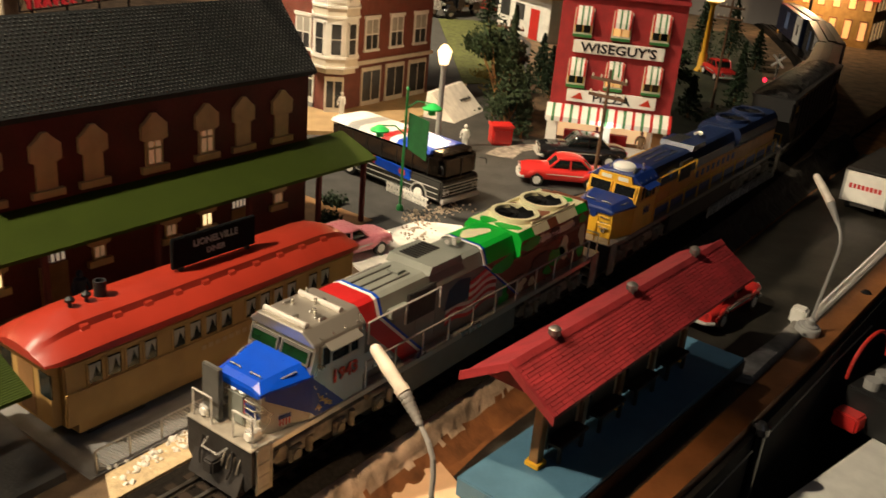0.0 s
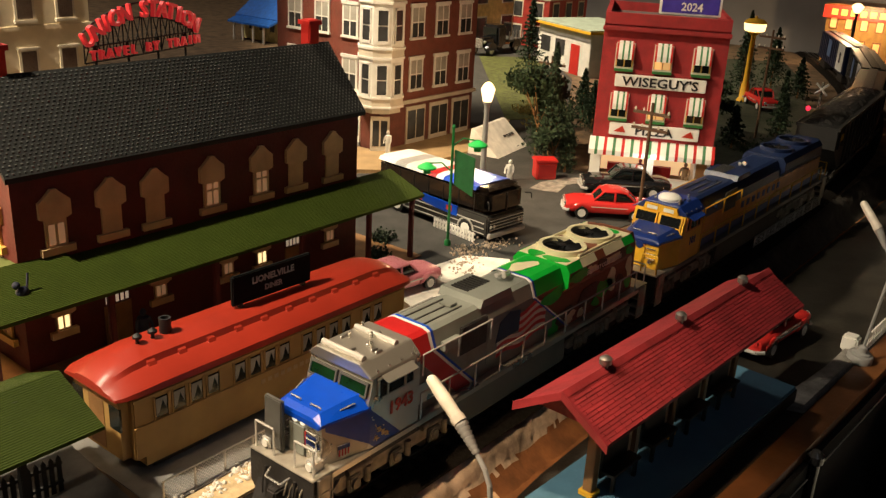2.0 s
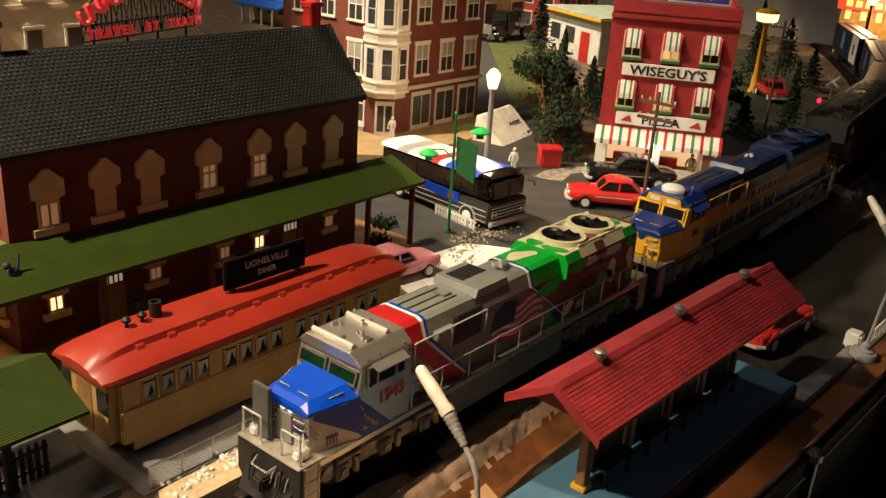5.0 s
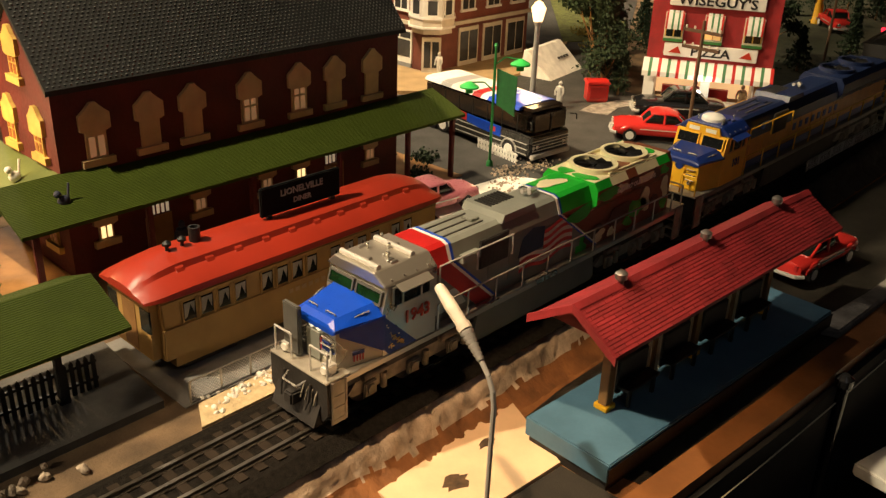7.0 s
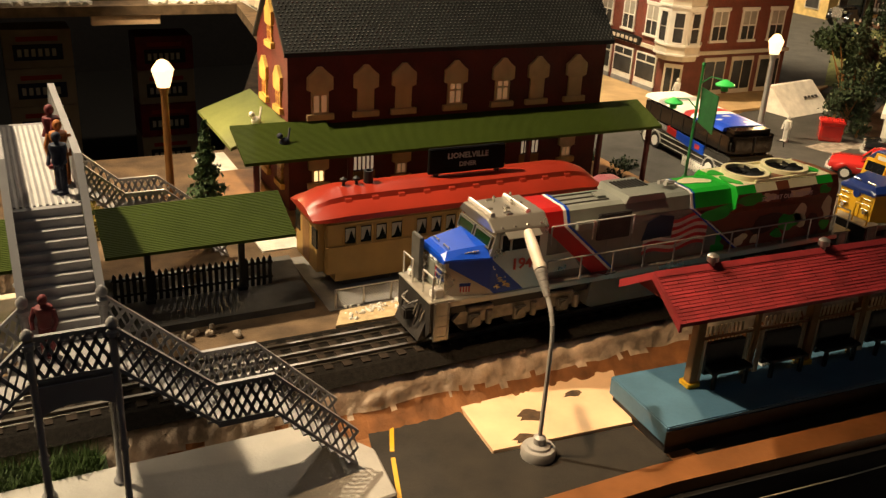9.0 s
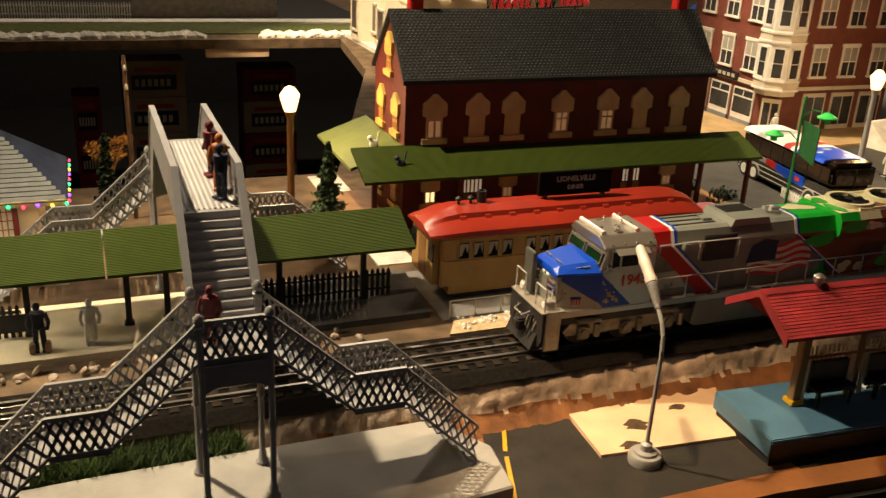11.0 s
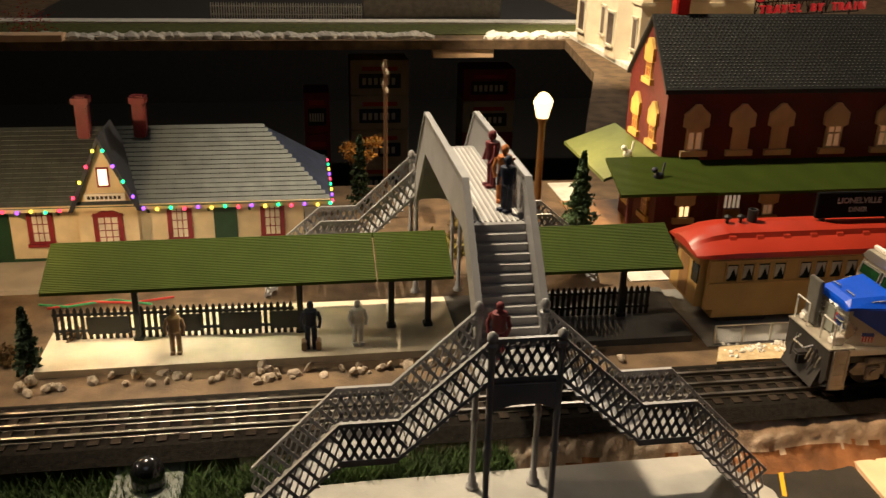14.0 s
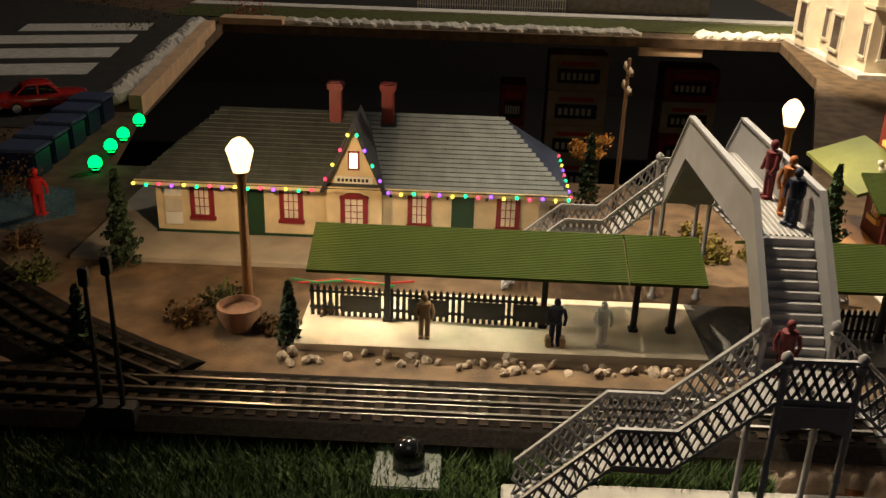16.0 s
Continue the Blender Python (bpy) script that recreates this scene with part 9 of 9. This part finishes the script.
# Black sheet added to darken the far board beyond the kerb.
slab("road_far", [(-17, 54.1), (18, 53.7), (18, 74), (-17, 74)], GROUND, GROUND + 0.02, mat("black_far_sheet", (0.02, 0.018, 0.016), 0.8), "dark sheet added beyond the white kerb")
tagged(part("far_wall", bx(3.4, 12.4, 55.4, 56.4, GROUND, 3.2), mat("grey_block", (0.33, 0.31, 0.28), 0.8)), "plain grey block building on the far board", "building")
for a, nm in (((6.6, 10.1, 46.4, 46.9, -0.3, 0.55), "beam"), ((-16.5, -13, 46.0, 47.2, GROUND, GROUND + 0.35), "beam")):
    tagged(part("wood_" + nm, bxr(0.03, *a), "ply"), "bare wooden beam on the pit edge", "beam", "wooden beams")
bm = bmesh.new()
prism(bm, [(-14.6, 27), (-14.1, 26.9), (-16.1, 43.9), (-16.7, 43.9)], "z", GROUND - 0.2, GROUND + 0.5)
tagged(part("wood_beam", bm, "ply"), "long bare wooden beam along the pit edge", "beam", "wooden beams")
bm = bmesh.new()
for k in range(60):
    t = k / 60
    ball(bm, (-15.2 - 1.9 * t + rng.uniform(-0.2, 0.2), 27.5 + 17 * t, GROUND + 0.3), 0.45, (1, 1, 0.8), 1)
tagged(part("snow_edge", bm, "plaster"), "rough plaster snow beside the wooden beam", "snow", "", "stuff")
slab("road_west", [(-45, 24), (-17, 24), (-15.2, 27), (-17.4, 48), (-45, 60)], GROUND, GROUND + 0.03, "road", "grey street on the west side")
for k in range(4):
    y = 30.5 + k * 3.6
    slab("road_marking", [(-24.5 - k * 0.3, y), (-18.2 - k * 0.4, y + 1.6), (-18.6 - k * 0.4, y + 3.9), (-25 - k * 0.3, y + 2.2)], GROUND + 0.03, GROUND + 0.05, "plaster", "pale parking bay on the west street")
slab("water", [(-15.6, 15.6), (-13.2, 15.4), (-12.2, 16.6), (-13.0, 18.4), (-15.4, 18.6)], GROUND, GROUND + 0.02, mat("frozen_pond", (0.12, 0.2, 0.22), 0.25, 0, 0.3, 20, 0.1), "pale frozen pond")
car((-17.4, 26.4, GR), -150, "carred", "red saloon parked on the west street", None, 3.0)
car((46.2, 15.6, GR), 40, "carred", "red saloon beside the yellow lamp", None, 2.8)
car((44.8, 19.5, GR), 20, "bluepale", "pale blue car on the far street", None, 2.8)
for k in range(5):
    y = 19.5 + k * 1.45
    root = thing("signal_box", (-14.8 - 0.1 * k, y, GROUND), "dark blue accessory box with round green lamp", "signal box", "green signal boxes")
    part("case", bxr(0.05, -0.55, 0.55, -0.5, 0.5, 0, 0.75), "navyroof", root)
    part("top", bxr(0.03, -0.6, 0.6, -0.55, 0.55, 0.75, 0.85), "depotblue", root)
for k, (x, y) in enumerate(((-13.0, 19.9), (-13.2, 21.6), (-13.3, 22.9), (-13.4, 24.6))):
    root = thing("green_lamp", (x, y, GROUND), "small glowing green ground lamp", "lamp", "green lamps")
    bm = bmesh.new()
    lathe(bm, [(0.12, 0), (0.12, 0.12), (0.2, 0.14), (0.2, 0.18)], 0, 0, 12)
    part("holder", bm, "blackmat", root)
    bulb("bulb", (0, 0, 0.26), glow("green_light", (0.005, 1.0, 0.12), 2.6), root, 0.2)

# ---- in front of the layout edge ----
for x in (16.2, 24.5, 8.9):
    root = thing("edge_post", (x, 3.36 if x > 12 else 3.75, -3.2), "black round-headed post in front of the layout edge", "post", "edge posts")
    bm = bmesh.new()
    lathe(bm, [(0.12, 0), (0.12, 3.1), (0.17, 3.15), (0.17, 3.3), (0.08, 3.38)], 0, 0, 12)
    part("post", bm, "carblack", root, "", True)
bm = bmesh.new()
path_rod(bm, [(5, 3.86, -0.35), (9, 3.84, -0.4), (13.5, 3.55, -0.45), (17, 3.33, -0.4), (21, 3.1, -0.36), (24, 2.95, -0.5)], 0.013, 6)
solo("cable", bm, "stone", "thin pale cable sagging along the cloth skirt", "cable")
bm = bmesh.new()
prism(bm, [(16.3, 2.86), (26, 0.62), (25, -5.0), (15, -5.0)], "z", -1.9, -1.6)
rounded(bm, 0.05, 2)
tagged(part("white_table", bm, "white"), "white tabletop in front of the layout", "table")
root = thing("control_panel", (22.0, 1.75, -1.6), "black control panel with red binding posts and connectors", "control panel", rot=-13)
part("case", bxr(0.06, -1.6, 2.6, -1.2, 0.6, 0.0, 1.0), "blackmat", root)
for k in range(5):
    bm = bmesh.new()
    rod(bm, (-1.3 + k * 0.55, 0.2, 1.0), (-1.3 + k * 0.55, 0.2, 1.22), 0.18, 14)
    part("connector", bm, "lampgrey", root)
part("terminal", bxr(0.05, -2.0, -1.55, 0.0, 0.6, 0.1, 0.5), "carred", root)
bm = bmesh.new()
path_rod(bm, [(-1.2 + 1.0 * (1 - math.cos(a)) , 0.8, 0.9 + 0.9 * math.sin(a)) for a in [k * 0.196 for k in range(17)]], 0.045, 8)
part("red_lead", bm, "wirered", root, "looped red test lead")

# kerb, block and trailer at the east end of the front board
bm = bmesh.new()
prism(bm, [(17.7, 4.06), (17.55, 4.5), (17.9, 4.62), (18.6, 4.42), (19.8, 4.32), (21.2, 4.28), (21.2, 3.89)], "z", 0.0, 0.2)
rounded(bm, 0.04, 1)
tagged(part("kerb", bm, mat("worn_grey_kerb", (0.3, 0.28, 0.25), 0.85, 0, 0.4, 60, 0.6, 300)), "worn grey stone kerb along the layout edge", "", "", "structure")
tagged(part("plaster_block", bxr(0.05, 21.35, 21.7, 4.05, 4.42, 0.02, 0.42), "white"), "small white block beside the lamp foot", "block")


def trailer():
    root = thing("box_trailer", (33.2, 5.0, 0.02), "white box trailer with faded red lettering and dark roof", "trailer", rot=-4)
    body = part("box", bxr(0.04, -1.9, 1.9, -0.75, 0.7, 0.38, 1.4), "white", root)
    part("roof", bxr(0.03, -1.92, 1.92, -0.77, 0.72, 1.4, 1.5), "dark", root)
    for k in range(8):
        part("lettering_bar", bx(-1.912, -1.9, -0.5 + k * 0.13, -0.41 + k * 0.13, 0.85, 1.0), "flagred", body)
    for xx in (-1.85, 1.85):
        for y in (-0.72, 0.67):
            part("corner_post", bx(xx - 0.06, xx + 0.06, y - 0.04, y + 0.04, 0.38, 1.4), "lampgrey", body)
    for x in (-1.2, -0.6, 1.2):
        for y in (-0.6, 0.55):
            wheel(root, x, y, 0.2, 0.16)
    part("chassis", bx(-1.85, 1.85, -0.4, 0.35, 0.25, 0.38), "dark", root)


trailer()

# Pale board added behind the curve in place of the lit room wall.
tagged(part("backdrop", bx(70, 70.6, 12, 62, GROUND, 7.5), mat("pale_wall_standin", (0.22, 0.21, 0.2), 0.9, 0, 0.12, 10, 0.1)), "added pale grey board standing in for the lit room wall", "", "", "structure")

for k, (x, y, r) in enumerate(((2.6, 15.2, 0.34), (3.3, 15.9, 0.42), (4.1, 15.3, 0.3), (3.0, 16.8, 0.36), (4.4, 16.4, 0.3), (2.2, 16.1, 0.3))):
    shrub((x, y, GROUND + 0.01), r, 90 + k, "moss", "yellow-green scenic moss clump")

slab("pavement_lot", [(24.9, 15.6), (25.8, 15.75), (26.9, 15.5), (27.8, 14.7), (26.9, 14.75), (26.2, 14.95), (25.2, 14.7)], GROUND + 0.03, GROUND + 0.045, mat("mottled_pavement", (0.3, 0.26, 0.22), 0.8, 0, 0.6, 90, 0.6, 300), "mottled pale pavement at the lot corner")
